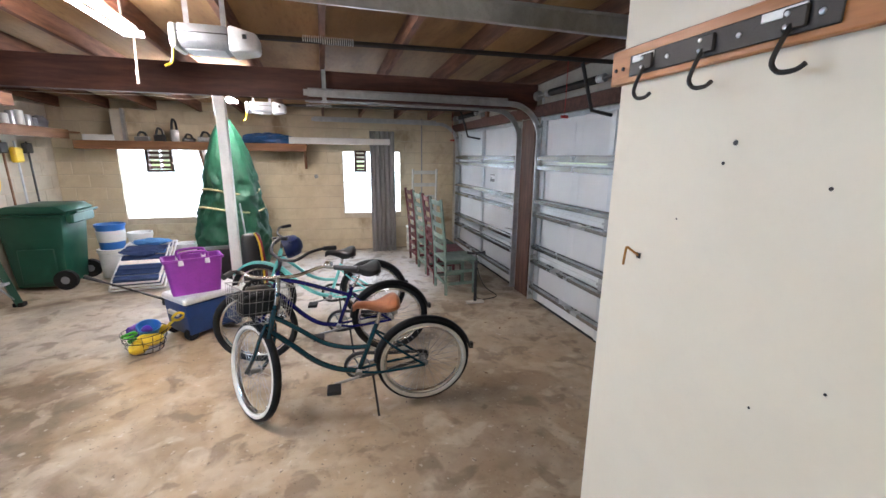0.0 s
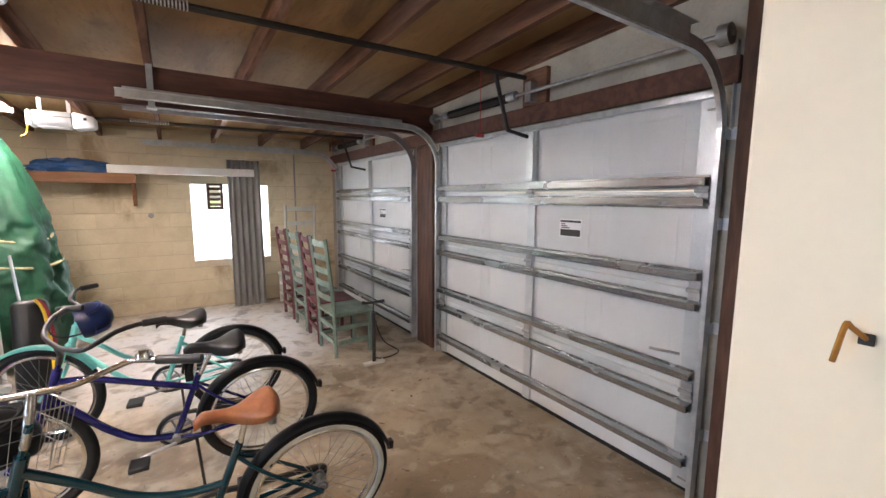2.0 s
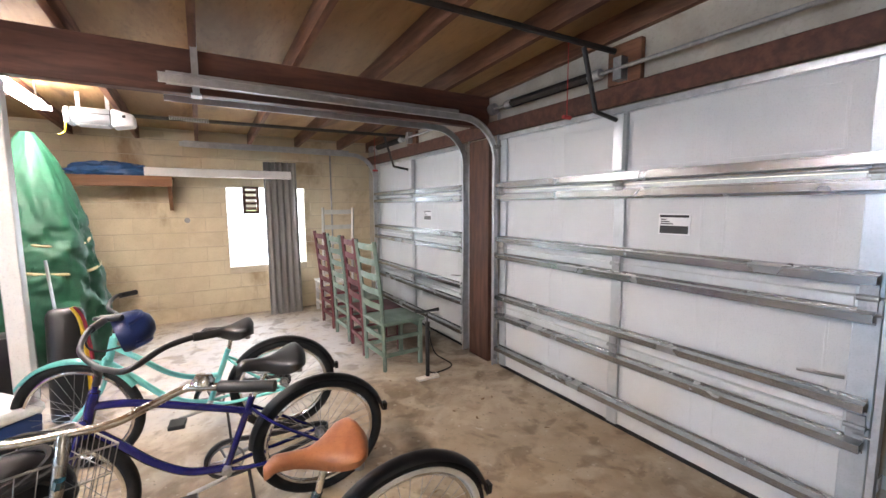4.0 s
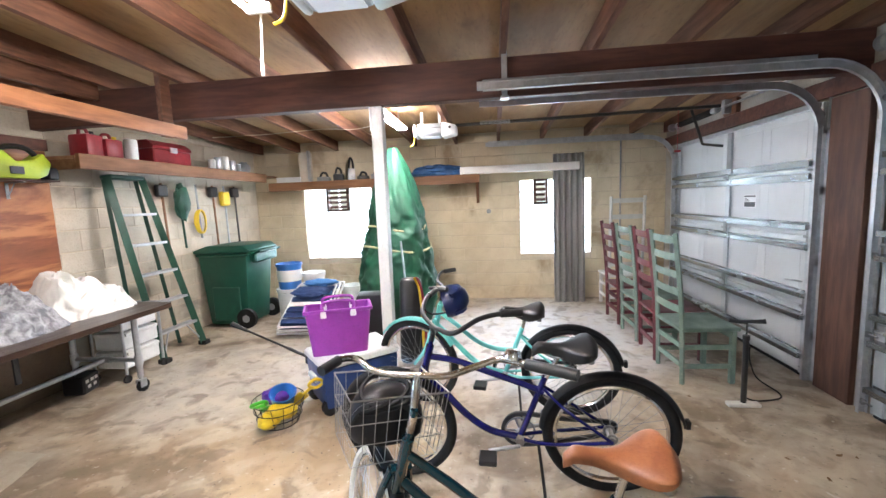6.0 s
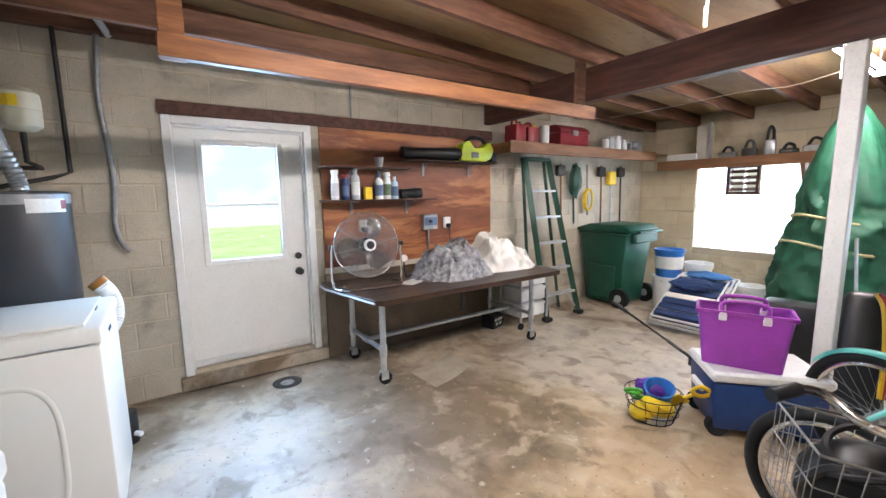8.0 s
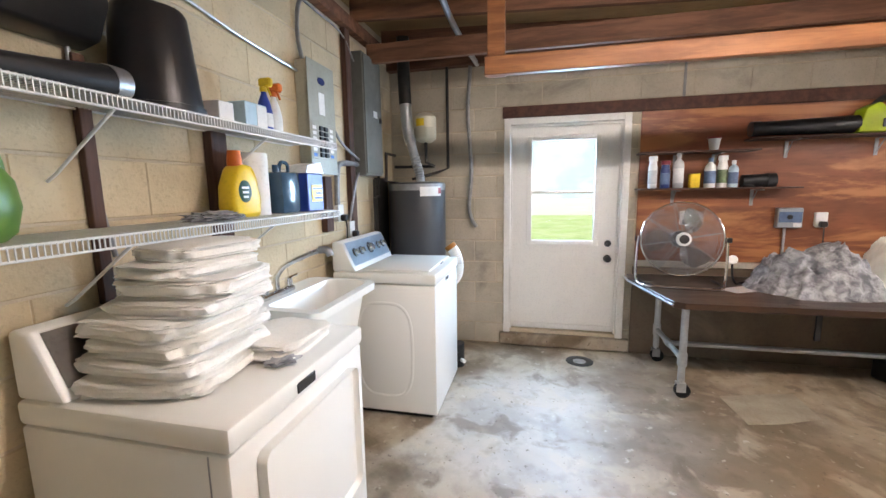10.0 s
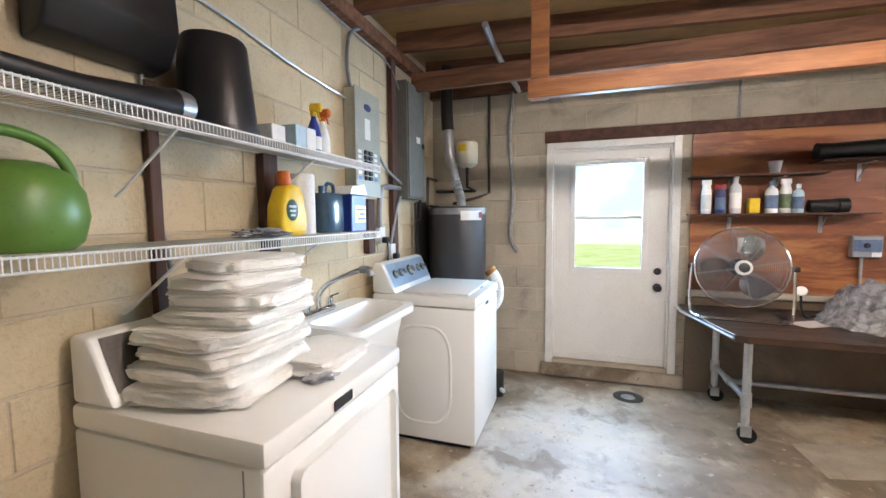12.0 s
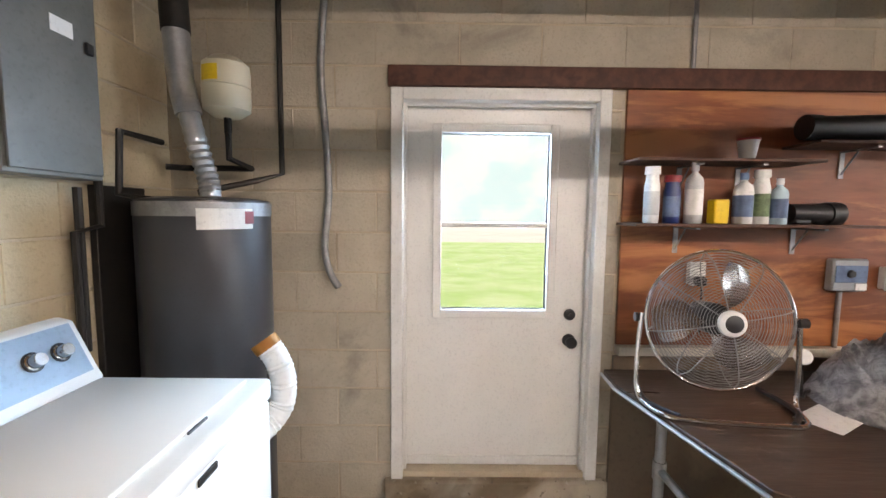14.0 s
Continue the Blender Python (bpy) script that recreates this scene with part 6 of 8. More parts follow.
toy("bucket", 0.02, 0.03, 0.11, M["blue_plastic"], "blue toy bucket in the basket", 20, 0, 30)
toy("spade", -0.09, 0.06, 0.05, M["toy_green"], "green toy spade with a loop handle", 52, -14, 20)
toy("shell", 0.06, -0.06, 0.12, M["yellow"], "yellow toy sand mould", 0, 15, 30)
toy("shell", -0.02, -0.09, 0.07, M["yellow"], "yellow toy sand mould", 10, 0, 80)
toy("shell", -0.06, 0.08, 0.16, M["toy_purple"], "violet toy sand mould", 30, 0, 10)
toy("spade", 0.06, 0.06, 0.10, M["yellow"], "yellow toy rake with a loop handle", 40, 34, 60)
# telescopic pull handle of the cooler, drawn out
A0, A1 = Vector((0.03, 0.40, 0.34)), Vector((-0.47, 0.755, 0.645))
pull = part("pull_handle", tube(B(), [A0, A1], 0.009, 8, smooth=False), M["black_iron"], ck, "long dark telescopic pull handle")
part("sleeve", tube(B(), [A0, A0.lerp(A1, 0.30)], 0.013, 8, smooth=False), M["black"], pull, "black sleeve")
part("grip", tube(B(), [A0.lerp(A1, 0.80), A0.lerp(A1, 0.9), A1], lambda t: 0.014 + 0.007 * t, 8), M["black"], pull, "black grip")
part("pivot", boxes((-0.005, 0.06, 0.405, 0.435, 0.29, 0.36), bevel=0.006), M["black"], ck, "black handle pivot")
# suitcase and padded bag behind the post
sc = thing("suitcase", "black upright suitcase behind the white post", "suitcase", m=Matrix.Translation((-1.03, 5.65, 0)) @ pose(0, 0, 0, 0, 0, 10))
bm = B()
box(bm, -0.19, 0.19, -0.12, 0.12, 0.03, 0.62, bevel=0.035, seg=2)
part("shell", bm, M["black"], sc)
part("base", boxes((-0.17, 0.17, -0.10, 0.10, 0.0, 0.032)), M["rubber"], sc)
pb = thing("child_seat", "black padded child bicycle seat with red and yellow trim", "child seat", m=Matrix.Translation((-0.55, 5.25, 0)) @ pose(0, 0, 0, -14, 0, 12))
bm = B()
box(bm, -0.13, 0.13, -0.07, 0.07, 0.0, 0.84, bevel=0.06, seg=3)
for v in bm.verts:
    v.co.x *= 1 - 0.35 * max(v.co.z - 0.4, 0)
part("shell", bm, M["black"], pb)
for dx, mt in ((0.125, "red_plastic"), (0.10, "yellow")):
    bm = B()
    tube(bm, [(dx, -0.07, 0.15), (dx, -0.085, 0.45), (dx * 0.8, -0.085, 0.72), (dx * 0.4, -0.07, 0.83)], 0.015, 6)
    part("trim", bm, M[mt], pb, "bright trim piping")
bm = B()
tube(bm, [(-0.03, 0.03, 0.5), (-0.08, 0.06, 1.22)], 0.010, 8, smooth=False)
part("pole", bm, M["galv"], pb, "steel pole")

# ---- entry wall fittings ----
WX = 1.171
hr = thing("hook_rail", "black metal hook rail on a varnished timber board", "hook rail", base=(WX - 0.01, 0.8, 2.0), kind="")
M["varnish"] = wood("varnished_pine", (0.46, 0.20, 0.07), (0.33, 0.13, 0.045), "y", 0.4)
part("board", boxes((WX - 0.024, WX - 0.002, -1.2, 1.182, 1.958, 2.052), bevel=0.003), M["varnish"], hr)
part("backplate", boxes((WX - 0.030, WX - 0.025, 0.60, 1.10, 1.972, 2.026), bevel=0.002), M["black_iron"], hr)
for y0, y1 in ((1.01, 1.085), (0.655, 0.735)):
    part("label_strip", boxes((WX - 0.034, WX - 0.0305, y0, y1, 2.006, 2.022)), M["white_plastic"], hr, "white paper strip")
for y in (1.032, 0.855, 0.672):
    bm = B()
    tube(bm, [(WX - 0.034, y + 0.004, 1.99), (WX - 0.046, y + 0.008, 1.962), (WX - 0.050, y + 0.016, 1.932), (WX - 0.050, y + 0.013, 1.917), (WX - 0.050, y - 0.002, 1.906), (WX - 0.050, y - 0.028, 1.906), (WX - 0.050, y - 0.043, 1.914)], 0.0048, 8)
    hk = part("hook", bm, M["black_iron"], hr, "black coat hook")
    part("hook_plate", boxes((WX - 0.038, WX - 0.0305, y - 0.022, y + 0.022, 1.980, 2.018), bevel=0.003), M["black_iron"], hk)
    for dz in (-0.012, 0.010):
        part("screw", lathe(B(), [(0, 0.004), (0.004, 0.003), (0.005, 0), (0, 0)], 8, Matrix.Translation((WX - 0.038, y + 0.012, 1.999 + dz)) @ pose(0, 0, 0, 0, -90)), M["galv"], hk)
for y in (0.965, 0.78, 0.63, 1.13, 1.16):
    bm = B()
    lathe(bm, [(0, 0.004), (0.005, 0.003), (0.006, 0), (0, 0)], 8, Matrix.Translation((WX - (0.031 if y < 1.1 else 0.025), y, 1.998)) @ pose(0, 0, 0, 0, -90))
    part("screw", bm, M["galv"] if y < 1.1 else M["black_iron"], hr)
M["rust"] = material("rusty_brass", (0.42, 0.19, 0.03), (0.30, 0.12, 0.02), 0.45, 0.4, bump=0.1)
yh = thing("cup_hook", "small rusty yellow hook screwed into the wall", "hook", base=(WX, 1.04, 1.48))
bm = B()
tube(bm, [(WX - 0.001, 1.014, 1.477), (WX - 0.022, 1.025, 1.493), (WX - 0.031, 1.028, 1.500), (WX - 0.034, 1.030, 1.494), (WX - 0.033, 1.034, 1.470), (WX - 0.031, 1.038, 1.446)], 0.0036, 7)
part("hook", bm, M["rust"], yh)
part("plate", boxes((WX - 0.004, WX - 0.001, 1.006, 1.022, 1.469, 1.485), bevel=0.001), M["black_iron"], yh, "dark screw plate")
for y, z, r in ((0.773, 1.785, 0.006), (0.795, 1.741, 0.004), (0.644, 1.223, 0.003), (0.58, 1.70, 0.004), (0.90, 1.60, 0.0025), (0.47, 1.62, 0.005), (0.52, 1.33, 0.003)):
    bm = B()
    lathe(bm, [(0, 0.002), (r, 0.001), (r, 0), (0, 0)], 8, Matrix.Translation((WX - 0.001, y, z)) @ pose(0, 0, 0, 0, -90))
    solid("nail_hole", bm, M["black_iron"], "dark nail hole in the white wall", "mark", "structure")


# ---- work table and the things on it ----
M["table_top"] = wood("dark_brown_table_top", (0.058, 0.032, 0.020), (0.036, 0.020, 0.013), "y", 0.30, random_shade=0.0)
tbl = thing("work_table", "dark wooden work table on galvanised pipe legs with casters", "table", base=(-3.15, 3.72, 0))
bm = B()
prism(bm, [(-3.61, 2.62), (-3.42, 2.60), (-2.70, 2.74), (-2.66, 2.80), (-2.66, 4.76), (-2.70, 4.80), (-3.61, 4.80)], "z", 0.70, 0.742)
bmesh.ops.bevel(bm, geom=bm.edges[:], offset=0.004, segments=1, affect='EDGES')
part("tabletop", bm, M["table_top"], tbl, smooth=False)
bm = B()
tube(bm, [(-3.60, 2.604, 0.722), (-3.42, 2.594, 0.722), (-2.695, 2.732, 0.722)], 0.008, 6, smooth=False)
part("edge_strip", bm, M["galv"], tbl, "bright metal edge strip")
for y in (2.865, 4.55):
    for x in (-2.85, -3.49):
        bm = B()
        cyl(bm, (x, y, 0.13), (x, y, 0.70), 0.024, n=14)
        cyl(bm, (x, y, 0.24), (x, y, 0.33), 0.031, n=14)
        cyl(bm, (x, y, 0.68), (x, y, 0.699), 0.05, n=14)
        lg = part("leg", bm, M["galv"], tbl, "galvanised pipe leg")
        bm = B()
        cyl(bm, (x, y, 0.10), (x, y, 0.135), 0.014, n=10)
        box(bm, x - 0.026, x - 0.020, y - 0.03, y + 0.03, 0.045, 0.112)
        box(bm, x + 0.020, x + 0.026, y - 0.03, y + 0.03, 0.045, 0.112)
        box(bm, x - 0.026, x + 0.026, y - 0.03, y + 0.03, 0.105, 0.113)
        cs = part("caster", bm, M["galv"], lg, "steel caster fork")
        bm = B()
        cyl(bm, (x - 0.017, y + 0.012, 0.052), (x + 0.017, y + 0.012, 0.052), 0.052, n=22)
        part("caster_wheel", bm, M["rubber"], lg, "black caster wheel")
    bm = B()
    cyl(bm, (-2.85, y, 0.285), (-3.49, y, 0.285), 0.020, n=12)
    cyl(bm, (-3.12, y, 0.285), (-3.22, y, 0.285), 0.028, n=12)
    part("cross_pipe", bm, M["galv"], tbl, "galvanised cross pipe")
bm = B()
cyl(bm, (-3.17, 2.865, 0.285), (-3.17, 4.55, 0.285), 0.020, n=12)
part("long_pipe", bm, M["galv"], tbl, "galvanised stretcher pipe")
part("hanging_strap", boxes((-2.79, -2.775, 3.60, 3.63, 0.50, 0.70)), M["black_iron"], tbl, "short dark strap")

# floor fan
fn = thing("floor_fan", "chrome high-velocity floor fan standing on the table", "fan", m=Matrix.Translation((-3.24, 2.93, 0.742)) @ pose(0, 0, 0, 0, 0, -8))
FC = Vector((0, 0, 0.355))
TILT_F = Matrix.Translation(FC) @ pose(0, 0, 0, 0, -6) @ Matrix.Translation(-FC)
RF = 0.28


def fx(bm):
    bm.transform(TILT_F)
    return bm


for nm, sx in (("front_grille", 1), ("rear_grille", -1)):
    bm = B()
    for k in range(22):
        r = RF * (0.16 + 0.84 * k / 21)
        dx = sx * (0.085 * math.sqrt(max(1 - (r / RF) ** 2.6, 0)) + 0.004)
        rows = 30 if r > 0.1 else 18
        tube(bm, [(dx, r * math.cos(2 * math.pi * i / rows), FC.z + r * math.sin(2 * math.pi * i / rows)) for i in range(rows)], 0.0013, 4, closed=True, smooth=False)
    for i in range(8):
        a = 2 * math.pi * i / 8 + 0.2
        pts = []
        for k in range(8):
            r = RF * (0.14 + 0.86 * k / 7)
            pts.append((sx * (0.085 * math.sqrt(max(1 - (r / RF) ** 2.6, 0)) + 0.006), r * math.cos(a), FC.z + r * math.sin(a)))
        tube(bm, pts, 0.0026, 5, smooth=False)
    part(nm, fx(bm), M["galv_d"], fn, "dull steel wire grille")
bm = B()
tube(bm, [(0, (RF + 0.004) * math.cos(2 * math.pi * i / 48), FC.z + (RF + 0.004) * math.sin(2 * math.pi * i / 48)) for i in range(48)], 0.007, 8, closed=True, smooth=False)
part("outer_ring", fx(bm), M["chrome"], fn)
bm = B()
lathe(bm, [(0, 0.115), (0.035, 0.114), (0.05, 0.105), (0.052, 0.09), (0, 0.088)], 24, Matrix.Translation(FC) @ pose(0, 0, 0, 0, 90))
hb = part("hub_badge", fx(bm), M["white_plastic"], fn, "white hub badge")
bm = B()
lathe(bm, [(0, 0.118), (0.03, 0.117), (0.034, 0.114), (0, 0.113)], 20, Matrix.Translation(FC) @ pose(0, 0, 0, 0, 90))
part("badge_centre", fx(bm), M["black"], hb, "black badge centre")
for b in range(3):
    a0 = 2 * math.pi * b / 3 + 0.9
    bm = B()
    rows = []
    for k in range(9):
        r = 0.05 + (RF - 0.085) * k / 8
        row = []
        for j in range(7):
            u = j / 6 - 0.5
            w = 0.42 + 0.55 * math.sin(math.pi * min(k / 8 * 0.85 + 0.1, 1))
            a = a0 + u * w + 0.3 * k / 8
            row.append(bm.verts.new((-0.02 + u * 0.075, r * math.cos(a), FC.z + r * math.sin(a))))
        rows.append(row)
    for p, q in zip(rows, rows[1:]):
        for j in range(6):
            bm.faces.new((p[j], p[j + 1], q[j + 1], q[j]))
    bmesh.ops.solidify(bm, geom=bm.faces[:], thickness=0.002)
    part("blade", fx(bm), M["chrome"], fn, "polished fan blade")
bm = B()
cyl(bm, (-0.15, 0, FC.z), (-0.03, 0, FC.z), 0.065, n=20)
part("motor", fx(bm), M["black"], fn, "black motor housing")
bm = B()
tube(bm, [(0.0, -0.30, FC.z + 0.02), (0.0, -0.31, 0.16), (0.02, -0.30, 0.02), (0.16, -0.25, 0.012), (0.19, -0.15, 0.012), (0.19, 0.15, 0.012), (0.16, 0.25, 0.012), (0.02, 0.30, 0.02), (0.0, 0.31, 0.16), (0.0, 0.30, FC.z + 0.02)], 0.010, 8, k=5)
st_ = part("stand", bm, M["chrome"], fn, "bent chrome stand")
for y in (-0.2, 0.2):
    bm = B()
    tube(bm, [(0.17, y, 0.014), (0.05, y * 1.4, 0.014), (-0.16, y * 1.3, 0.012)], 0.011, 8)
    part("foot_bar", bm, M["black"], fn, "black foot bar")
for y in (-0.305, 0.305):
    bm = B()
    cyl(bm, (0, y - 0.012, FC.z), (0, y + 0.022 * (1 if y > 0 else -1), FC.z), 0.02, n=12)
    part("knob", bm, M["black"], fn, "black tilt knob")

# clothes, paper, gauge lamp on the table
def cloth_heap(x0, x1, y0, y1, z0, peaks, seed):
    """A crumpled sheet dropped in a mound: peaks (x, y, height, spread) creased by ridged folds."""
    bm = B()
    nx, ny = 84, 120
    grid = []
    for i in range(nx + 1):
        row = []
        for j in range(ny + 1):
            x, y = x0 + (x1 - x0) * i / nx, y0 + (y1 - y0) * j / ny
            q = Vector((x * 4.2 + seed, y * 4.2 - seed, seed))
            wx, wy = 0.9 * noise.noise(q * 0.9), 0.9 * noise.noise(q * 0.9 + Vector((7, 3, 1)))
            h = max(ph * math.exp(-(((x - px) ** 2 + (y - py) ** 2) / (2.6 * sp * sp)) ** 1.5) for px, py, ph, sp in peaks)
            w = Vector((q.x + wx, q.y + wy, q.z))
            fold = 1 - 2 * abs(noise.noise(w * 1.15))
            crease = 1 - 2 * abs(noise.noise(Vector((w.x * 2.6, w.y * 2.2, 5.0))))
            fine = 1 - 2 * abs(noise.noise(Vector((w.x * 5.2, w.y * 4.8, 9.0))))
            z = h * (0.72 + 0.20 * fold + 0.20 * crease + 0.08 * fine)
            edge = min(1.0, 5 * i / nx, 5 * (nx - i) / nx, 6 * j / ny, 6 * (ny - j) / ny)
            z = (z - 0.055) * edge
            z = 0.055 * (1 - math.exp(-max(z, 0) / 0.02)) + max(z, 0) if z > 0 else -0.004
            sx, sy = 0.035 * noise.noise(w * 2.0 + Vector((2, 2, z * 14))), 0.035 * noise.noise(w * 2.0 + Vector((9, 4, z * 14)))
            row.append(bm.verts.new((x + sx * (z > 0), y + sy * (z > 0), z0 + z)))
        grid.append(row)
    for a, b in zip(grid, grid[1:]):
        for j in range(ny):
            f = (a[j], b[j], b[j + 1], a[j + 1])
            if max(v.co.z for v in f) > z0 - 0.003:
                bm.faces.new(f)
    bmesh.ops.delete(bm, geom=[v for v in bm.verts if not v.link_faces], context='VERTS')
    for v in bm.verts:
        v.co.z = max(v.co.z, z0)
    return bm


SHEETS = ((-3.52, -2.86, 3.38, 4.16, "cloth_grey", "crumpled grey patterned bed sheet piled on the table", 1.7, [(-3.20, 3.66, 0.27, 0.15), (-3.16, 3.86, 0.31, 0.15), (-3.08, 4.02, 0.17, 0.10), (-3.02, 3.72, 0.20, 0.12), (-3.3, 3.88, 0.27, 0.12)]),
          (-3.54, -2.90, 4.08, 4.80, "cloth_white", "crumpled white bed sheet piled on the table", 4.2, [(-3.22, 4.26, 0.34, 0.13), (-3.16, 4.42, 0.28, 0.12), (-3.12, 4.58, 0.19, 0.11), (-3.3, 4.46, 0.24, 0.12)]))
for x0, x1, y0, y1, mt, lab, sd, peaks in SHEETS:
    solid("crumpled_sheet", cloth_heap(x0, x1, y0, y1, 0.7428, peaks, sd), M[mt], lab, "laundry")
M["paper"] = material("white_paper", (0.78, 0.77, 0.74), (0.74, 0.73, 0.70), 0.8, bump=0.02)
for x, y, rz in ((-3.13, 3.33, 28),):
    solid("paper_sheet", box(B(), -0.075, 0.075, -0.15, 0.15, 0, 0.001, m=Matrix.Translation((x, y, 0.7435)) @ pose(0, 0, 0, 0, 0, rz)), M["paper"], "white paper sheet on the dark table", "paper")
gl = thing("tyre_gauge", "small white dial gauge on a hose lying on the table", "gauge", base=(-3.24, 3.29, 0.742))
bm = B()
lathe(bm, [(0, 0.012), (0.03, 0.012), (0.034, 0.0), (0.03, -0.01), (0, -0.01)], 20, Matrix.Translation((-3.24, 3.29, 0.945)) @ pose(0, 0, 0, 0, 70, -20))
part("dial", bm, M["white_plastic"], gl, "white dial")
bm = B()
tube(bm, [(-3.245, 3.29, 0.92), (-3.25, 3.30, 0.82), (-3.28, 3.34, 0.755), (-3.33, 3.40, 0.752), (-3.36, 3.48, 0.752)], 0.008, 6)
part("hose", bm, M["black"], gl, "black hose")

# drawer cart and a small dark box under the table end
dc = thing("drawer_cart", "grey plastic drawer cart on casters under the table", "drawer unit", base=(-3.3, 4.9, 0))
for x in (-3.47, -3.14):
    for y in (4.70, 5.12):
        bm = B()
        cyl(bm, (x, y, 0.08), (x, y, 0.66), 0.013, n=10)
        part("post", bm, M["galv"], dc)
        bm = B()
        cyl(bm, (x - 0.012, y, 0.036), (x + 0.012, y, 0.036), 0.036, n=16)
        cyl(bm, (x, y, 0.05), (x, y, 0.08), 0.010, n=8)
        part("caster_wheel", bm, M["rubber"], dc, "black caster wheel")
for k in range(3):
    z0 = 0.12 + 0.18 * k
    bm = boxes((-3.46, -3.15, 4.715, 5.105, z0, z0 + 0.16), bevel=0.012)
    dr = part("drawer", bm, M["white_plastic"], dc, "pale plastic drawer")
    part("lip", boxes((-3.15, -3.132, 4.73, 5.09, z0 + 0.13, z0 + 0.158), bevel=0.004), M["white_plastic"], dr)
    part("lip", boxes((-3.45, -3.16, 4.70, 4.714, z0 + 0.13, z0 + 0.158), bevel=0.004), M["white_plastic"], dr)
part("top", boxes((-3.49, -3.12, 4.68, 5.14, 0.66, 0.675), bevel=0.004), M["grey_plastic"], dc)
pbx = thing("battery_charger", "small black battery charger with pale labels on the floor", "charger", m=Matrix.Translation((-3.42, 4.52, 0)) @ pose(0, 0, 0, 0, 0, 15))
part("case", boxes((-0.09, 0.09, -0.10, 0.10, 0, 0.16), bevel=0.015), M["black"], pbx)
for i, (y, z) in enumerate(((-0.06, 0.11), (0.0, 0.11), (0.05, 0.11), (-0.04, 0.06), (0.03, 0.06))):
    part("label", boxes((0.0905, 0.0925, y - 0.018, y + 0.018, z - 0.014, z + 0.014)), M["paper"], pbx, "pale label")
bm = B()
tube(bm, [(0, -0.07, 0.155), (0, -0.05, 0.21), (0, 0.05, 0.21), (0, 0.07, 0.155)], 0.010, 8)
part("handle", bm, M["black"], pbx)

# plywood wall: shelves, bottles, blower, timer, sockets
for y0, y1, z, lab in ((2.66, 3.80, 1.485, "thin timber shelf of bottles on the plywood"), (2.66, 3.50, 1.778, "thin timber shelf on the plywood"), (3.46, 4.60, 1.862, "thin timber shelf under a leaf blower")):
    s = thing("small_shelf", lab, "shelf", base=(XW + 0.02, (y0 + y1) / 2, z))
    part("board", boxes((XW + 0.021, -3.43, y0, y1, z - 0.013, z), bevel=0.002), M["jamb"], s)
    for y in (y0 + 0.30, y1 - 0.25):
        bm = B()
        box(bm, XW + 0.021, XW + 0.026, y - 0.012, y + 0.012, z - 0.15, z - 0.019)
        box(bm, XW + 0.026, -3.46, y - 0.010, y + 0.010, z - 0.026, z - 0.019)
        tube(bm, [(XW + 0.026, y, z - 0.13), (XW + 0.10, y, z - 0.03)], 0.004, 6, smooth=False)
        part("bracket", bm, M["galv_d"], s, "steel shelf bracket", smooth=False)


def bottle(x, y, z, r, h, mat, cap, label, band=None, squash=1.0, neck=0.35, name="bottle", yaw=0):
    b = thing(name, label, "bottle", m=Matrix.Translation((x, y, z)) @ pose(0, 0, 0, 0, 0, yaw))
    prof = [(0, 0), (r * 0.9, 0), (r, r * 0.12), (r, h * 0.66), (r * 0.85, h * 0.75), (r * neck, h * 0.83), (r * neck, h * 0.86), (0, h * 0.86)]
    part("body", lathe(B(), prof, 20, squash=squash), mat, b)
    part("cap", lathe(B(), [(0, h * 0.862), (r * neck * 1.25, h * 0.862), (r * neck * 1.2, h), (0, h)], 16, squash=squash), cap, b, "screw cap")
    if band:
        part("paper_label", lathe(B(), [(r * 1.004, h * 0.14), (r * 1.02, h * 0.14), (r * 1.02, h * 0.56), (r * 1.004, h * 0.56)], 20, squash=squash), band, b, "coloured paper label")
    return b


BZ = 1.4855
M["label_blue"] = material("faded_blue_print", (0.10, 0.16, 0.27), (0.07, 0.11, 0.20), 0.5, scale=25, bump=0.02)
M["label_green"] = material("dull_green_print", (0.16, 0.24, 0.12), (0.09, 0.13, 0.07), 0.5, scale=25, bump=0.02)
M["pale_blue"] = material("pale_blue_card", (0.45, 0.60, 0.66), (0.38, 0.52, 0.60), 0.5, bump=0.03)
M["orange"] = material("orange_plastic", (0.70, 0.16, 0.02), (0.60, 0.13, 0.02), 0.4, bump=0.03)
M["clear_grey"] = material("cloudy_clear_plastic", (0.55, 0.56, 0.56), (0.48, 0.49, 0.49), 0.3, bump=0.02)
bottle(-3.51, 2.765, BZ, 0.034, 0.26, M["white_plastic"], M["white_plastic"], "tall white aerosol can on the shelf", M["clear_grey"], neck=0.8, name="spray_can")
bottle(-3.51, 2.86, BZ, 0.036, 0.22, M["helmet_b"], M["red_plastic"], "dark blue spray can with blue label and red cap", M["label_blue"], neck=0.8, name="spray_can")
bottle(-3.50, 2.955, BZ, 0.038, 0.28, M["clear_grey"], M["clear_grey"], "cloudy clear bottle with white label on the shelf", M["paper"])
solid("tin", boxes((-3.535, -3.475, 3.04, 3.11, BZ, 1.598), bevel=0.006), M["yellow"], "small yellow tin on the shelf", "tin")
bottle(-3.50, 3.185, BZ, 0.040, 0.235, M["white_plastic"], M["label_blue"], "white bottle with blue label and blue cap on the shelf", M["label_blue"])
bottle(-3.51, 3.275, BZ, 0.036, 0.25, M["white_plastic"], M["white_plastic"], "white bottle with dull green label on the shelf", M["label_green"], neck=0.75)
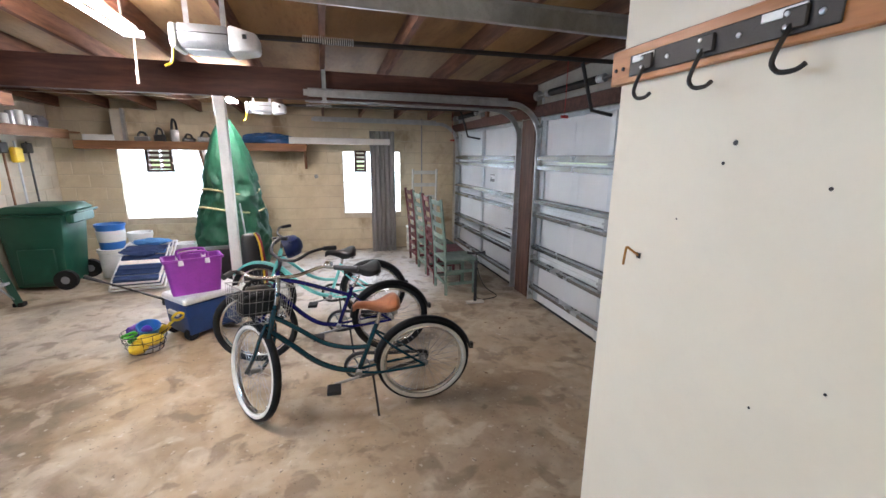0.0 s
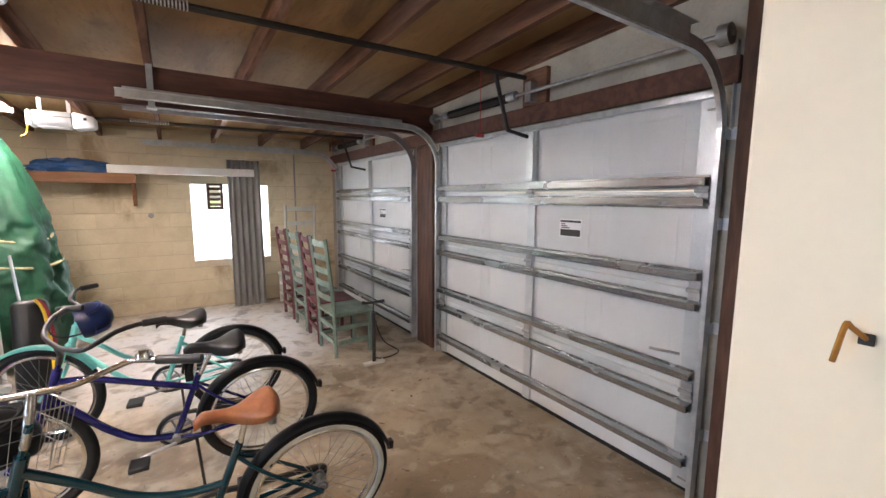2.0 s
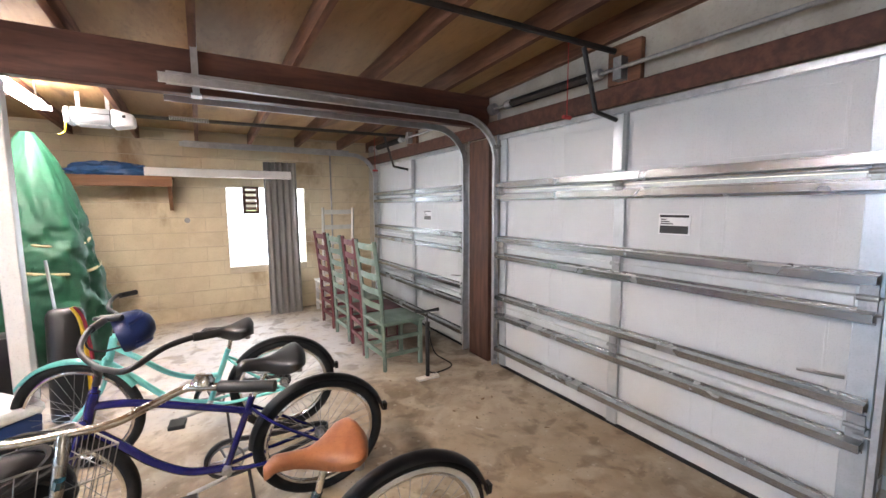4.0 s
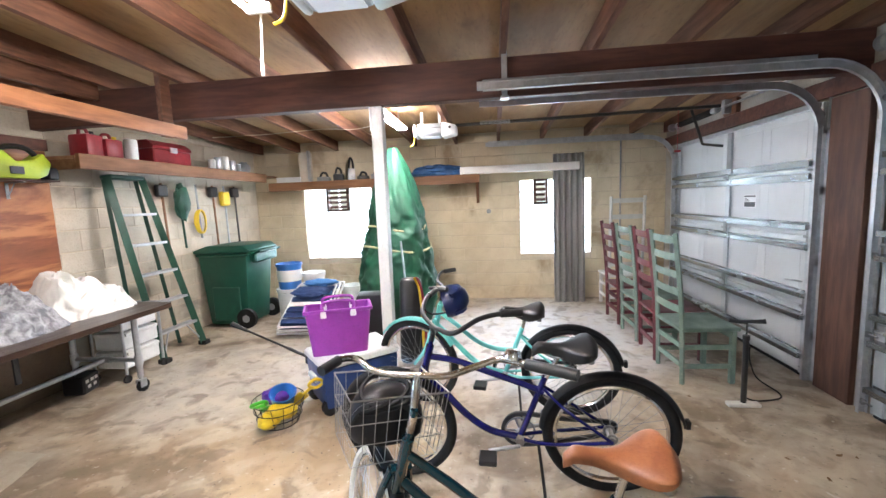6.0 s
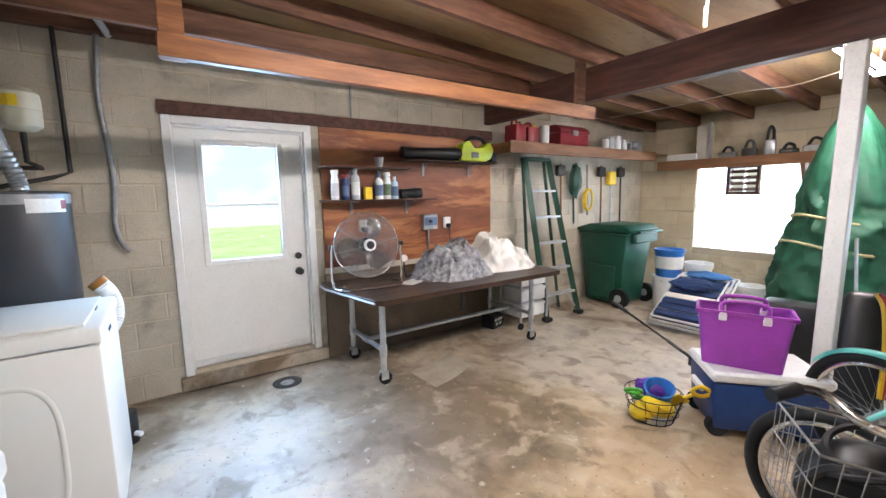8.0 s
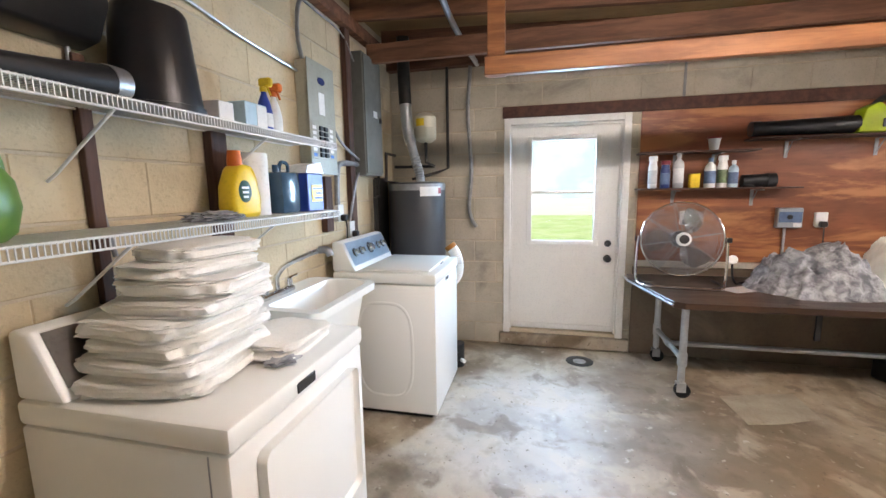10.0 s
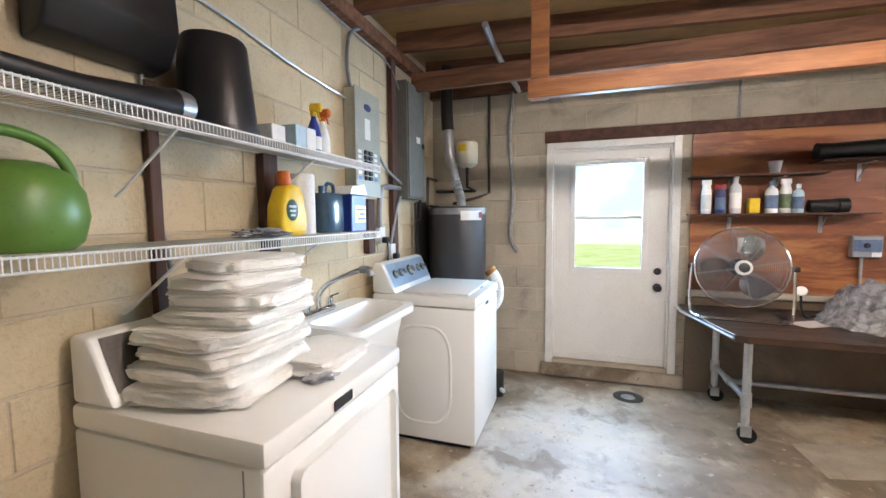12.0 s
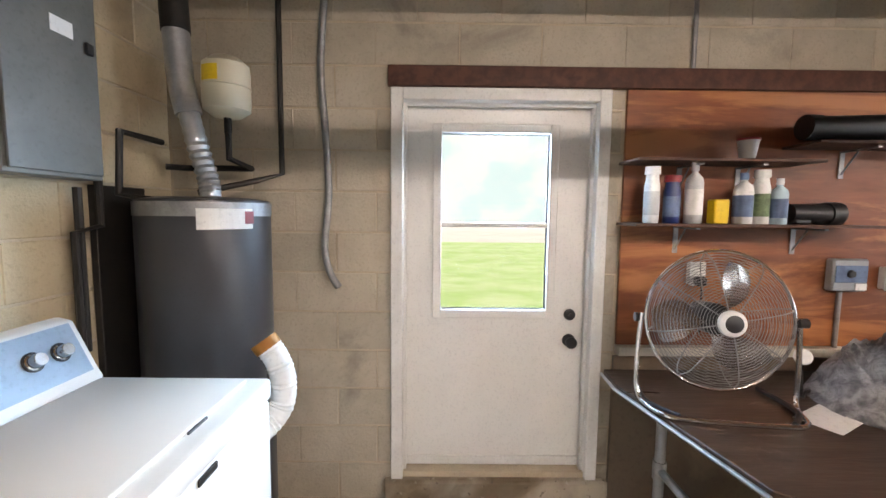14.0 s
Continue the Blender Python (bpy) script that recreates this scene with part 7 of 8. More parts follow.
bottle(-3.49, 3.345, BZ, 0.034, 0.21, M["pale_blue"], M["white_plastic"], "blue and white bottle on the shelf", M["label_blue"])
dl = thing("torch", "black handheld torch lying on the shelf", "torch", base=(-3.52, 3.52, BZ))
bm = B()
cyl(bm, (-3.52, 3.42, BZ + 0.05), (-3.51, 3.58, BZ + 0.05), 0.045, 0.05, n=18)
cyl(bm, (-3.51, 3.58, BZ + 0.05), (-3.51, 3.64, BZ + 0.05), 0.055, n=18)
part("barrel", bm, M["black"], dl)
bm = B()
box(bm, -3.55, -3.48, 3.42, 3.50, BZ, BZ + 0.03, bevel=0.008)
part("foot", bm, M["black"], dl)
bm = B()
lathe(bm, [(0, 0.002), (0.042, 0.0), (0.045, -0.005), (0, -0.006)], 16, Matrix.Translation((-3.51, 3.643, BZ + 0.05)) @ pose(0, 0, 0, -90))
part("lens", bm, M["clear_grey"], dl, "clear lens")
cup = thing("plastic_cup", "small white plastic cup on the upper shelf", "cup", m=Matrix.Translation((-3.52, 3.205, 1.7785)))
part("body", lathe(B(), [(0, 0), (0.03, 0), (0.043, 0.085), (0.046, 0.09), (0.04, 0.09), (0.027, 0.004), (0, 0.004)], 20), M["clear_grey"], cup)
part("lid", lathe(B(), [(0, 0.091), (0.047, 0.091), (0.047, 0.10), (0, 0.101)], 20), M["red_plastic"], cup, "reddish lid")
lb = thing("leaf_blower", "lime green and black cordless leaf blower on the shelf", "leaf blower", base=(-3.5, 4.0, 1.863))
bm = B()
cyl(bm, (-3.50, 3.47, 1.928), (-3.50, 4.12, 1.935), 0.050, 0.064, n=20)
cyl(bm, (-3.50, 3.44, 1.928), (-3.50, 3.50, 1.928), 0.056, n=20)
part("tube", bm, M["black"], lb, "black blower tube")
bm = B()
prism(bm, [(4.10, 1.868), (4.14, 2.04), (4.22, 2.08), (4.30, 2.00), (4.42, 2.02), (4.50, 2.08), (4.56, 2.00), (4.52, 1.90), (4.44, 1.866)], "x", -3.565, -3.44)
bmesh.ops.bevel(bm, geom=bm.edges[:], offset=0.012, segments=2, affect='EDGES', profile=0.5)
part("housing", bm, M["lime"], lb, "lime green housing")
bm = B()
tube(bm, [(-3.50, 4.20, 2.05), (-3.50, 4.28, 2.115), (-3.50, 4.42, 2.115), (-3.50, 4.50, 2.04)], 0.021, 8)
part("handle", bm, M["black"], lb, "black handle")
part("vent_plate", boxes((-3.438, -3.43, 4.24, 4.34, 1.90, 1.96), bevel=0.004), M["black"], lb, "dark vent plate")
part("battery", boxes((-3.55, -3.45, 4.53, 4.62, 1.868, 1.97), bevel=0.012), M["black"], lb, "black battery pack")
tm = thing("timer_box", "grey electrical timer box on the plywood", "timer box", base=(XW + 0.02, 3.815, 1.23))
part("case", boxes((XW + 0.021, XW + 0.07, 3.725, 3.905, 1.155, 1.315), bevel=0.008), M["opener_grey"], tm)
part("face", boxes((XW + 0.071, XW + 0.075, 3.735, 3.895, 1.20, 1.285), bevel=0.002), M["label_blue"], tm, "dull blue face plate")
part("label", boxes((XW + 0.071, XW + 0.074, 3.84, 3.895, 1.162, 1.195)), M["paper"], tm, "pale label")
bm = B()
lathe(bm, [(0, 0.012), (0.016, 0.011), (0.02, 0), (0, 0)], 16, Matrix.Translation((XW + 0.075, 3.81, 1.243)) @ pose(0, 0, 0, 0, 90))
part("dial", bm, M["black"], tm, "black dial")
bm = B()
tube(bm, [(XW + 0.035, 3.80, 1.155), (XW + 0.035, 3.80, 0.86)], 0.011, 8, smooth=False)
part("conduit", bm, M["galv_d"], tm, "grey conduit")


def socket(x, y, z, normal, label, plug=True):
    """A wall socket with a plug; normal: x or y, the way it faces."""
    s = thing("wall_socket", label, "socket", m=Matrix.Translation((x, y, z)) @ pose(0, 0, 0, 0, 0, 0 if normal == "x" else 90))
    part("box", boxes((0.0, 0.035, -0.035, 0.035, -0.055, 0.055), bevel=0.004), M["white_plastic"], s)
    part("plate", boxes((0.036, 0.041, -0.04, 0.04, -0.06, 0.06), bevel=0.003), M["white_plastic"], s)
    if plug:
        bm = boxes((0.042, 0.085, -0.025, 0.025, -0.055, -0.01), bevel=0.008)
        tube(bm, [(0.075, 0, -0.05), (0.08, 0, -0.14), (0.05, 0.02, -0.3)], 0.005, 6)
        part("plug", bm, M["black"], s, "black plug and cord")
    return s


socket(XW + 0.021, 4.035, 1.22, "x", "white socket with black plug on plywood")
socket(XW + 0.021, 3.06, 1.235, "x", "white socket on the plywood behind the fan")
bm = B()
tube(bm, [(XW + 0.018, 3.0, 2.23), (XW + 0.018, 3.0, 2.52), (XW + 0.03, 2.975, 2.66)], 0.011, 8)
solid("conduit", bm, M["galv_d"], "thin grey conduit rising up the wall", "conduit", "structure")

# floor drain, pipe stub
dn = thing("floor_drain", "round dark iron floor drain in the concrete", "drain", m=Matrix.Translation((-3.35, 2.225, 0.0)), kind="structure")
part("ring", lathe(B(), [(0.06, 0.004), (0.11, 0.004), (0.115, 0.001), (0.055, 0.001), (0.06, 0.004)], 28), M["black_iron"], dn)
part("plate", lathe(B(), [(0, 0.003), (0.05, 0.003), (0.053, 0.001), (0, 0.001)], 24), M["galv_d"], dn)

# ---- laundry corner ----
M["enamel"] = material("white_enamel", (0.80, 0.785, 0.74), (0.78, 0.765, 0.72), 0.30, scale=0.5, fine=80, bump=0.0, speck=0.0)
M["console"] = material("silver_blue_console", (0.42, 0.50, 0.58), (0.36, 0.44, 0.52), 0.35, 0.3, bump=0.02)
M["console_dark"] = material("taupe_console", (0.30, 0.27, 0.24), (0.25, 0.22, 0.20), 0.4, 0.1, bump=0.02)


def machine(label, x0, x1, y0, y1, top, console_mat, washer):
    w = thing("washing_machine" if washer else "tumble_dryer", label, "washing machine" if washer else "dryer", base=((x0 + x1) / 2, (y0 + y1) / 2, 0))
    bm = B()
    box(bm, x0, x1, y0, y1, 0.03, top - 0.075, bevel=0.012, seg=2)
    body = part("cabinet", bm, M["enamel"], w)
    part("plinth", boxes((x0 + 0.03, x1 - 0.03, y0 + 0.03, y1 - 0.04, 0.0, 0.031)), M["black"], w)
    bm = B()
    box(bm, x0 - 0.004, x1 + 0.004, y0, y1 + 0.008, top - 0.071, top, bevel=0.016, seg=2)
    part("top_panel", bm, M["enamel"], w)
    # console along the wall side
    bm = B()
    prism(bm, [(y0, top + 0.001), (y0 + 0.17, top + 0.001), (y0 + 0.15, top + 0.03), (y0 + 0.075, top + 0.19), (y0 + 0.03, top + 0.20), (y0, top + 0.19)], "x", x0 + 0.004, x1 - 0.004)
    bmesh.ops.bevel(bm, geom=bm.edges[:], offset=0.012, segments=2, affect='EDGES', profile=0.5)
    con = part("console", bm, M["enamel"], w)
    bm = B()
    ang = math.degrees(math.atan2(0.16, -0.075))
    d = Vector((0, -0.075, 0.16)).normalized()
    nrm = Vector((0, d.z, -d.y))
    p0 = Vector((0, y0 + 0.15, top + 0.03)) + nrm * 0.003
    vs = []
    for t, xx in ((0.02, x0 + 0.03), (0.02, x1 - 0.03), (0.96, x1 - 0.03), (0.96, x0 + 0.03)):
        q = p0 + d * (0.1767 * t)
        vs.append(bm.verts.new((xx, q.y, q.z)))
    bm.faces.new(vs)
    bmesh.ops.solidify(bm, geom=bm.faces[:], thickness=0.003)
    part("control_panel", bm, console_mat, con, "metallic control panel", smooth=False)
    rot = nrm.to_track_quat('Z', 'Y').to_matrix().to_4x4()
    for i, fx_ in enumerate((0.16, 0.30, 0.52, 0.74, 0.86) if washer else (0.3, 0.7)):
        xx = x1 - (x1 - x0) * fx_
        q = p0 + d * 0.09
        r = 0.034 if (washer and i == 2) else 0.024
        bm = lathe(B(), [(0, 0.030), (r * 0.75, 0.030), (r * 0.8, 0.028), (r * 0.85, 0.006), (r, 0.004), (r, 0), (0, 0)], 18, Matrix.Translation((xx, q.y, q.z)) @ rot)
        kn = part("dial", bm, M["chrome"], con, "silver control dial")
        bm = lathe(B(), [(r * 1.02, 0.0035), (r * 1.25, 0.003), (r * 1.25, 0), (r * 1.02, 0)], 18, Matrix.Translation((xx, q.y, q.z)) @ rot)
        part("dial_ring", bm, M["black"], kn, "dark dial ring")
    if washer:
        bm = B()
        box(bm, x0 + 0.05, x1 - 0.05, y0 + 0.19, y1 - 0.05, top + 0.001, top + 0.016, bevel=0.007, seg=2)
        part("lid", bm, M["enamel"], w)
        part("lid_notch", boxes((x0 + 0.28, x0 + 0.36, y1 - 0.047, y1 - 0.043, top + 0.004, top + 0.011)), M["black"], w)
    # pressed oval on the visible side
    bm = B()
    pts = [(y0 + 0.5 * (y1 - y0) + 0.19 * math.copysign(abs(math.cos(a)) ** 0.6, math.cos(a)), 0.46 + 0.32 * math.copysign(abs(math.sin(a)) ** 0.6, math.sin(a))) for a in [2 * math.pi * i / 28 for i in range(28)]]
    if washer:
        tube(bm, [(x1 - 0.0135, u, v) for u, v in pts], 0.018, 12, closed=True)
        part("side_pressing", bm, M["enamel"], body)
    else:
        bm.free()
        part("seam", boxes((x1 + 0.0, x1 + 0.0015, y1 - 0.062, y1 - 0.058, 0.05, top - 0.08)), M["grey_plastic"], body)
        bm = B()
        box(bm, x0 + 0.10, x1 - 0.09, y1 + 0.001, y1 + 0.016, 0.34, 0.83, bevel=0.03, seg=3)
        dr = part("door", bm, M["enamel"], w, "white dryer door")
        bm = B()
        tube(bm, [(x1 - 0.12, y1 + 0.012, 0.64), (x1 - 0.115, y1 + 0.04, 0.60), (x1 - 0.115, y1 + 0.04, 0.53), (x1 - 0.12, y1 + 0.012, 0.49)], 0.009, 8)
        part("handle", bm, M["enamel"], dr)
        for z in (0.46, 0.72):
            part("hinge", boxes((x0 + 0.055, x0 + 0.095, y1 + 0.001, y1 + 0.012, z - 0.03, z + 0.03), bevel=0.004), M["white_plastic"], dr)
    part("badge", boxes(((x0 + x1) / 2 + 0.0, (x0 + x1) / 2 + 0.10, y1 + 0.009, y1 + 0.013, top - 0.055, top - 0.022) if not washer else (x0 + 0.325, x0 + 0.405, y1 + 0.001, y1 + 0.004, top - 0.100, top - 0.080), bevel=0.003), M["black_iron"], w, "dark maker's plate")
    return w


machine("white top-loading washing machine with blue-grey console", -2.91, -2.205, 0.53, 1.228, 0.978, M["console"], True)
machine("white tumble dryer with towels stacked on it", -1.29, -0.54, 0.47, 1.14, 0.955, M["console_dark"], False)

# folded towels on the dryer
rg = random.Random(11)


def towel(bm, L, W, H, seed, z0):
    """A soft folded slab with rounded edges, lying on z0."""
    r = bmesh.ops.create_icosphere(bm, subdivisions=5, radius=1.0)
    for v in r["verts"]:
        p = v.co.copy()
        e = [math.copysign(abs(c) ** 0.42, c) for c in p]
        big = max(abs(c) for c in e)
        q = Vector((p.x * 3 + seed, p.y * 3 - seed, p.z * 4))
        k = 1.04 + 0.13 * noise.noise(q * 0.6) + 0.06 * noise.noise(q * 1.7)
        crease = 0.0
        lip = abs(abs(p.z) - 0.16) if e[0] > -0.6 else 1.0
        if lip < 0.10:
            crease = 0.007 * (1 - lip / 0.10)
        v.co = Vector((e[0] * (L - crease) * k, e[1] * (W - crease) * k, z0 + H * (1 + e[2] * (1.06 + 0.16 * noise.noise(q * 0.8)))))
    return bm


TW = [(0.205, 0.185, 0.026), (0.20, 0.188, 0.028), (0.205, 0.18, 0.024), (0.19, 0.176, 0.029), (0.188, 0.176, 0.025), (0.176, 0.165, 0.030), (0.165, 0.13, 0.023), (0.15, 0.12, 0.025)]
z = 0.9575
for k, (L, W2, H) in enumerate(TW):
    w = thing("folded_towel", "thick folded white towel in a stack on the dryer", "towel", m=Matrix.Translation((-0.785 - 0.014 * k + rg.uniform(-0.025, 0.025), 0.765 + rg.uniform(-0.02, 0.02), z)) @ pose(0, 0, 0, 0, 0, rg.uniform(-11, 11)), group="stacked towels")
    part("body", towel(B(), L, W2, H, k * 3.1, 0.0), M["cloth_white"], w)
    z += 2 * H * 0.93
for k in range(2):
    w = thing("flat_towel", "flat folded cream towel on the dryer", "towel", m=Matrix.Translation((-1.03, 0.955, 0.9575 + 0.028 * k)) @ pose(0, 0, 0, 0, 0, 5 - 8 * k), group="stacked towels")
    part("body", towel(B(), 0.155 - 0.01 * k, 0.12, 0.0145, 20 + k, 0.0), M["cloth_white"], w)
bm = lump(B(), (-0.90, 1.04, 0.968), (0.055, 0.05, 0.014), 0.3, 3.0, 3, 9.0, 0.957)
solid("grey_rag", bm, M["cloth_grey"], "small grey rag beside the folded towel", "cloth")

# utility sink with tap
SZ = 0.975
sk = thing("utility_sink", "white plastic utility sink between the laundry machines", "sink", base=(-1.78, 0.70, 0))
X0, X1, Y0_, Y1_ = -2.05, -1.36, 0.47, 0.905
bm = B()


def ring4(x0, x1, y0, y1, z, dip=0.0):
    n = 8
    pts = []
    for (cx, cy, a0) in ((x1, y1, 0), (x0, y1, 90), (x0, y0, 180), (x1, y0, 270)):
        r = 0.05
        sx, sy = (-1 if cx == x1 else 1), (-1 if cy == y1 else 1)
        for i in range(n):
            a = radians(a0 + 90 * i / (n - 1))
            yy = cy + sy * r + r * math.sin(a)
            pts.append((cx + sx * r + r * math.cos(a), yy, z - dip * max(0.0, (yy - (y0 + y1) / 2) / ((y1 - y0) / 2)) ** 3))
    return [bm.verts.new(p) for p in pts]


loops = [ring4(X0 + 0.10, X1 - 0.10, Y0_ + 0.06, Y1_ - 0.12, 0.52), ring4(X0 + 0.045, X1 - 0.045, Y0_ + 0.02, Y1_ - 0.05, SZ - 0.05, 0.008), ring4(X0, X1, Y0_, Y1_, SZ - 0.04, 0.012), ring4(X0, X1, Y0_, Y1_, SZ, 0.012),
         ring4(X0 + 0.04, X1 - 0.04, Y0_ + 0.14, Y1_ - 0.04, SZ + 0.001, 0.010), ring4(X0 + 0.06, X1 - 0.06, Y0_ + 0.16, Y1_ - 0.07, SZ - 0.05, 0.02), ring4(X0 + 0.13, X1 - 0.13, Y0_ + 0.18, Y1_ - 0.15, 0.55)]
for a, b in zip(loops, loops[1:]):
    for j in range(len(a)):
        k = (j + 1) % len(a)
        bm.faces.new((a[j], a[k], b[k], b[j]))
bm.faces.new(loops[0])
bm.faces.new(list(reversed(loops[-1])))
bmesh.ops.recalc_face_normals(bm, faces=bm.faces[:])
part("basin", bm, M["enamel"], sk)
for x in (X0 + 0.12, X1 - 0.12):
    for y in (Y0_ + 0.08, Y1_ - 0.14):
        k = 1 if x < (X0 + X1) / 2 else -1
        bm = B()
        prism(bm, [(x - 0.05 * k, 0.0), (x + 0.03 * k, 0.0), (x + 0.06 * k, 0.34), (x + 0.17 * k, 0.56), (x - 0.06 * k, 0.56)], "y", y - 0.018, y + 0.018)
        part("leg", bm, M["enamel"], sk, "moulded tapered leg", smooth=False)
tp_ = thing("sink_tap", "chrome twin-handle sink tap with long pull-out spout", "tap", base=(-1.58, 0.55, SZ))
bm = boxes((-1.72, -1.46, 0.525, 0.575, SZ + 0.002, SZ + 0.035), bevel=0.012)
part("base", bm, M["chrome"], tp_)
for x in (-1.69, -1.49):
    bm = B()
    cyl(bm, (x, 0.55, SZ + 0.035), (x, 0.55, SZ + 0.075), 0.022, 0.018, n=14)
    tube(bm, [(x, 0.55, SZ + 0.075), (x + (0.05 if x > -1.56 else -0.05), 0.57, SZ + 0.085)], 0.007, 6, smooth=False)
    part("handle", bm, M["chrome"], tp_)
bm = B()
tube(bm, [(-1.59, 0.55, SZ + 0.03), (-1.59, 0.552, SZ + 0.10), (-1.605, 0.60, SZ + 0.16), (-1.625, 0.72, SZ + 0.215), (-1.635, 0.78, SZ + 0.235)], 0.014, 10)
part("spout", bm, M["chrome"], tp_)
bm = B()
tube(bm, [(-1.635, 0.775, SZ + 0.237), (-1.64, 0.815, SZ + 0.235), (-1.642, 0.83, SZ + 0.205)], 0.019, 10)
part("spray_head", bm, M["galv_d"], tp_, "dark spray head")

# dark board in the corner behind the heater
solid("backing_board", boxes((-3.43, -3.165, YS + 0.001, YS + 0.03, 0.30, 1.615), bevel=0.003), M["black_iron"], "black painted board on the block wall", "panel", "structure")
# water heater
ht = thing("water_heater", "grey cylindrical water heater in the corner", "water heater", m=Matrix.Translation((-3.375, 0.778, 0)) @ Matrix.Diagonal((0.955, 0.955, 1, 1)))
M["heater_grey"] = material("grey_enamel", (0.050, 0.051, 0.056), (0.040, 0.041, 0.046), 0.3, 0.1, scale=2, fine=90, bump=0.03)
part("tank", lathe(B(), [(0, 0.06), (0.262, 0.06), (0.268, 0.07), (0.268, 1.545), (0.262, 1.565), (0.20, 1.575), (0, 1.578)], 48), M["heater_grey"], ht)
part("top_ring", lathe(B(), [(0.269, 1.50), (0.271, 1.50), (0.271, 1.555), (0.269, 1.555)], 48), M["galv_d"], ht, "pale band")
lab_bm = B()
for i in range(10):
    a0, a1 = radians(22 + 4.6 * i), radians(22 + 4.6 * (i + 1))
    q = [lab_bm.verts.new((0.2735 * math.cos(a), 0.2735 * math.sin(a), z)) for a, z in ((a0, 1.45), (a1, 1.45), (a1, 1.53), (a0, 1.53))]
    lab_bm.faces.new(q)
lbl = part("label", lab_bm, M["paper"], ht, "white label with red mark")
bm = B()
for i in range(3):
    a0, a1 = radians(60 + 3 * i), radians(63 + 3 * i)
    q = [bm.verts.new((0.275 * math.cos(a), 0.275 * math.sin(a), z)) for a, z in ((a0, 1.47), (a1, 1.47), (a1, 1.52), (a0, 1.52))]
    bm.faces.new(q)
part("mark", bm, M["red_plastic"], lbl, "red mark")
part("base_ring", lathe(B(), [(0, 0), (0.24, 0), (0.24, 0.06), (0, 0.06)], 32), M["black"], ht)
bm = B()
cyl(bm, (0.20, 0.17, 0.25), (0.235, 0.20, 0.25), 0.02, n=10)
part("drain_valve", bm, M["yellow"], ht, "brass drain valve")
vt = thing("flue_pipe", "steel flue pipe rising from the water heater", "flue", base=(-3.33, 0.82, 1.58))
bm = B()
n = 26
P = spline([(-3.32, 0.83, 1.578), (-3.325, 0.82, 1.65), (-3.33, 0.78, 1.78), (-3.335, 0.745, 1.92)], 9)
tube(bm, P, lambda t: 0.040 + 0.004 * math.sin(t * 2 * math.pi * 14), 14, smooth=False)
part("flexible_section", bm, M["galv"], vt, "ribbed flexible duct")
bm = B()
tube(bm, [(-3.335, 0.745, 1.915), (-3.34, 0.715, 2.05), (-3.345, 0.70, 2.25)], 0.050, 16)
part("lower_pipe", bm, M["galv"], vt)
bm = B()
tube(bm, [(-3.345, 0.70, 2.245), (-3.35, 0.69, 2.45), (-3.35, 0.69, 2.80)], 0.054, 16)
part("upper_pipe", bm, M["black_iron"], vt, "darker painted upper pipe")
M["tank_cream"] = material("cream_enamel", (0.68, 0.62, 0.47), (0.62, 0.56, 0.42), 0.4, scale=3, fine=90, bump=0.02, speck=0.1)
et = thing("expansion_tank", "cream expansion tank on black pipe", "tank", m=Matrix.Translation((-3.43, 0.855, 1.922)) @ Matrix.Diagonal((1.14, 1.14, 1.05, 1)))
part("tank", lathe(B(), [(0, 0), (0.05, 0.004), (0.082, 0.03), (0.085, 0.06), (0.085, 0.18), (0.082, 0.21), (0.05, 0.24), (0.02, 0.25), (0, 0.25)], 28), M["tank_cream"], et)
part("seam", lathe(B(), [(0.085, 0.118), (0.089, 0.12), (0.085, 0.122)], 28), M["tank_cream"], et)
bm = B()
for i in range(4):
    a0, a1 = radians(-40 + 12 * i), radians(-28 + 12 * i)
    bm.faces.new([bm.verts.new((0.0868 * math.cos(a), 0.0868 * math.sin(a), z)) for a, z in ((a0, 0.13), (a1, 0.13), (a1, 0.19), (a0, 0.19))])
part("sticker", bm, M["yellow"], et, "yellow sticker")
bm = B()
cyl(bm, (0, 0, -0.06), (0, 0, 0.004), 0.014, n=10)
part("neck", bm, M["black_iron"], et)
pp = thing("water_pipes", "black water pipes round the heater", "pipe", base=(-3.45, 0.7, 1.7), kind="structure")
for pts in ([(-3.43, 0.855, 1.87), (-3.43, 0.855, 1.75), (-3.55, 0.90, 1.72), (-3.56, 0.60, 1.72), (-3.50, 0.53, 1.72)], [(-3.60, 1.02, 2.62), (-3.60, 1.02, 1.70), (-3.50, 0.94, 1.66), (-3.42, 0.72, 1.60)],
            [(-3.60, 1.02, 2.62), (-3.60, 1.32, 2.63)], [(-3.16, 0.50, 1.66), (-3.16, 0.50, 1.46), (-3.05, 0.50, 1.44), (-3.05, 0.50, 0.9), (-2.95, 0.50, 0.85)],
            [(-3.45, 0.55, 1.82), (-3.20, 0.56, 1.82), (-3.18, 0.56, 1.58), (-3.20, 0.68, 1.56)], [(-3.08, 0.49, 1.60), (-3.08, 0.49, 1.0)]):
    bm = B()
    tube(bm, pts, 0.014, 8, smooth=False)
    part("pipe", bm, M["black_iron"], pp)
bm = B()
tube(bm, [(XW + 0.03, 1.24, 2.72), (XW + 0.035, 1.225, 2.5), (XW + 0.03, 1.205, 2.2), (XW + 0.035, 1.225, 1.9), (XW + 0.03, 1.235, 1.6), (XW + 0.04, 1.215, 1.35), (XW + 0.04, 1.24, 1.22), (XW + 0.05, 1.285, 1.15)], 0.018, 10)
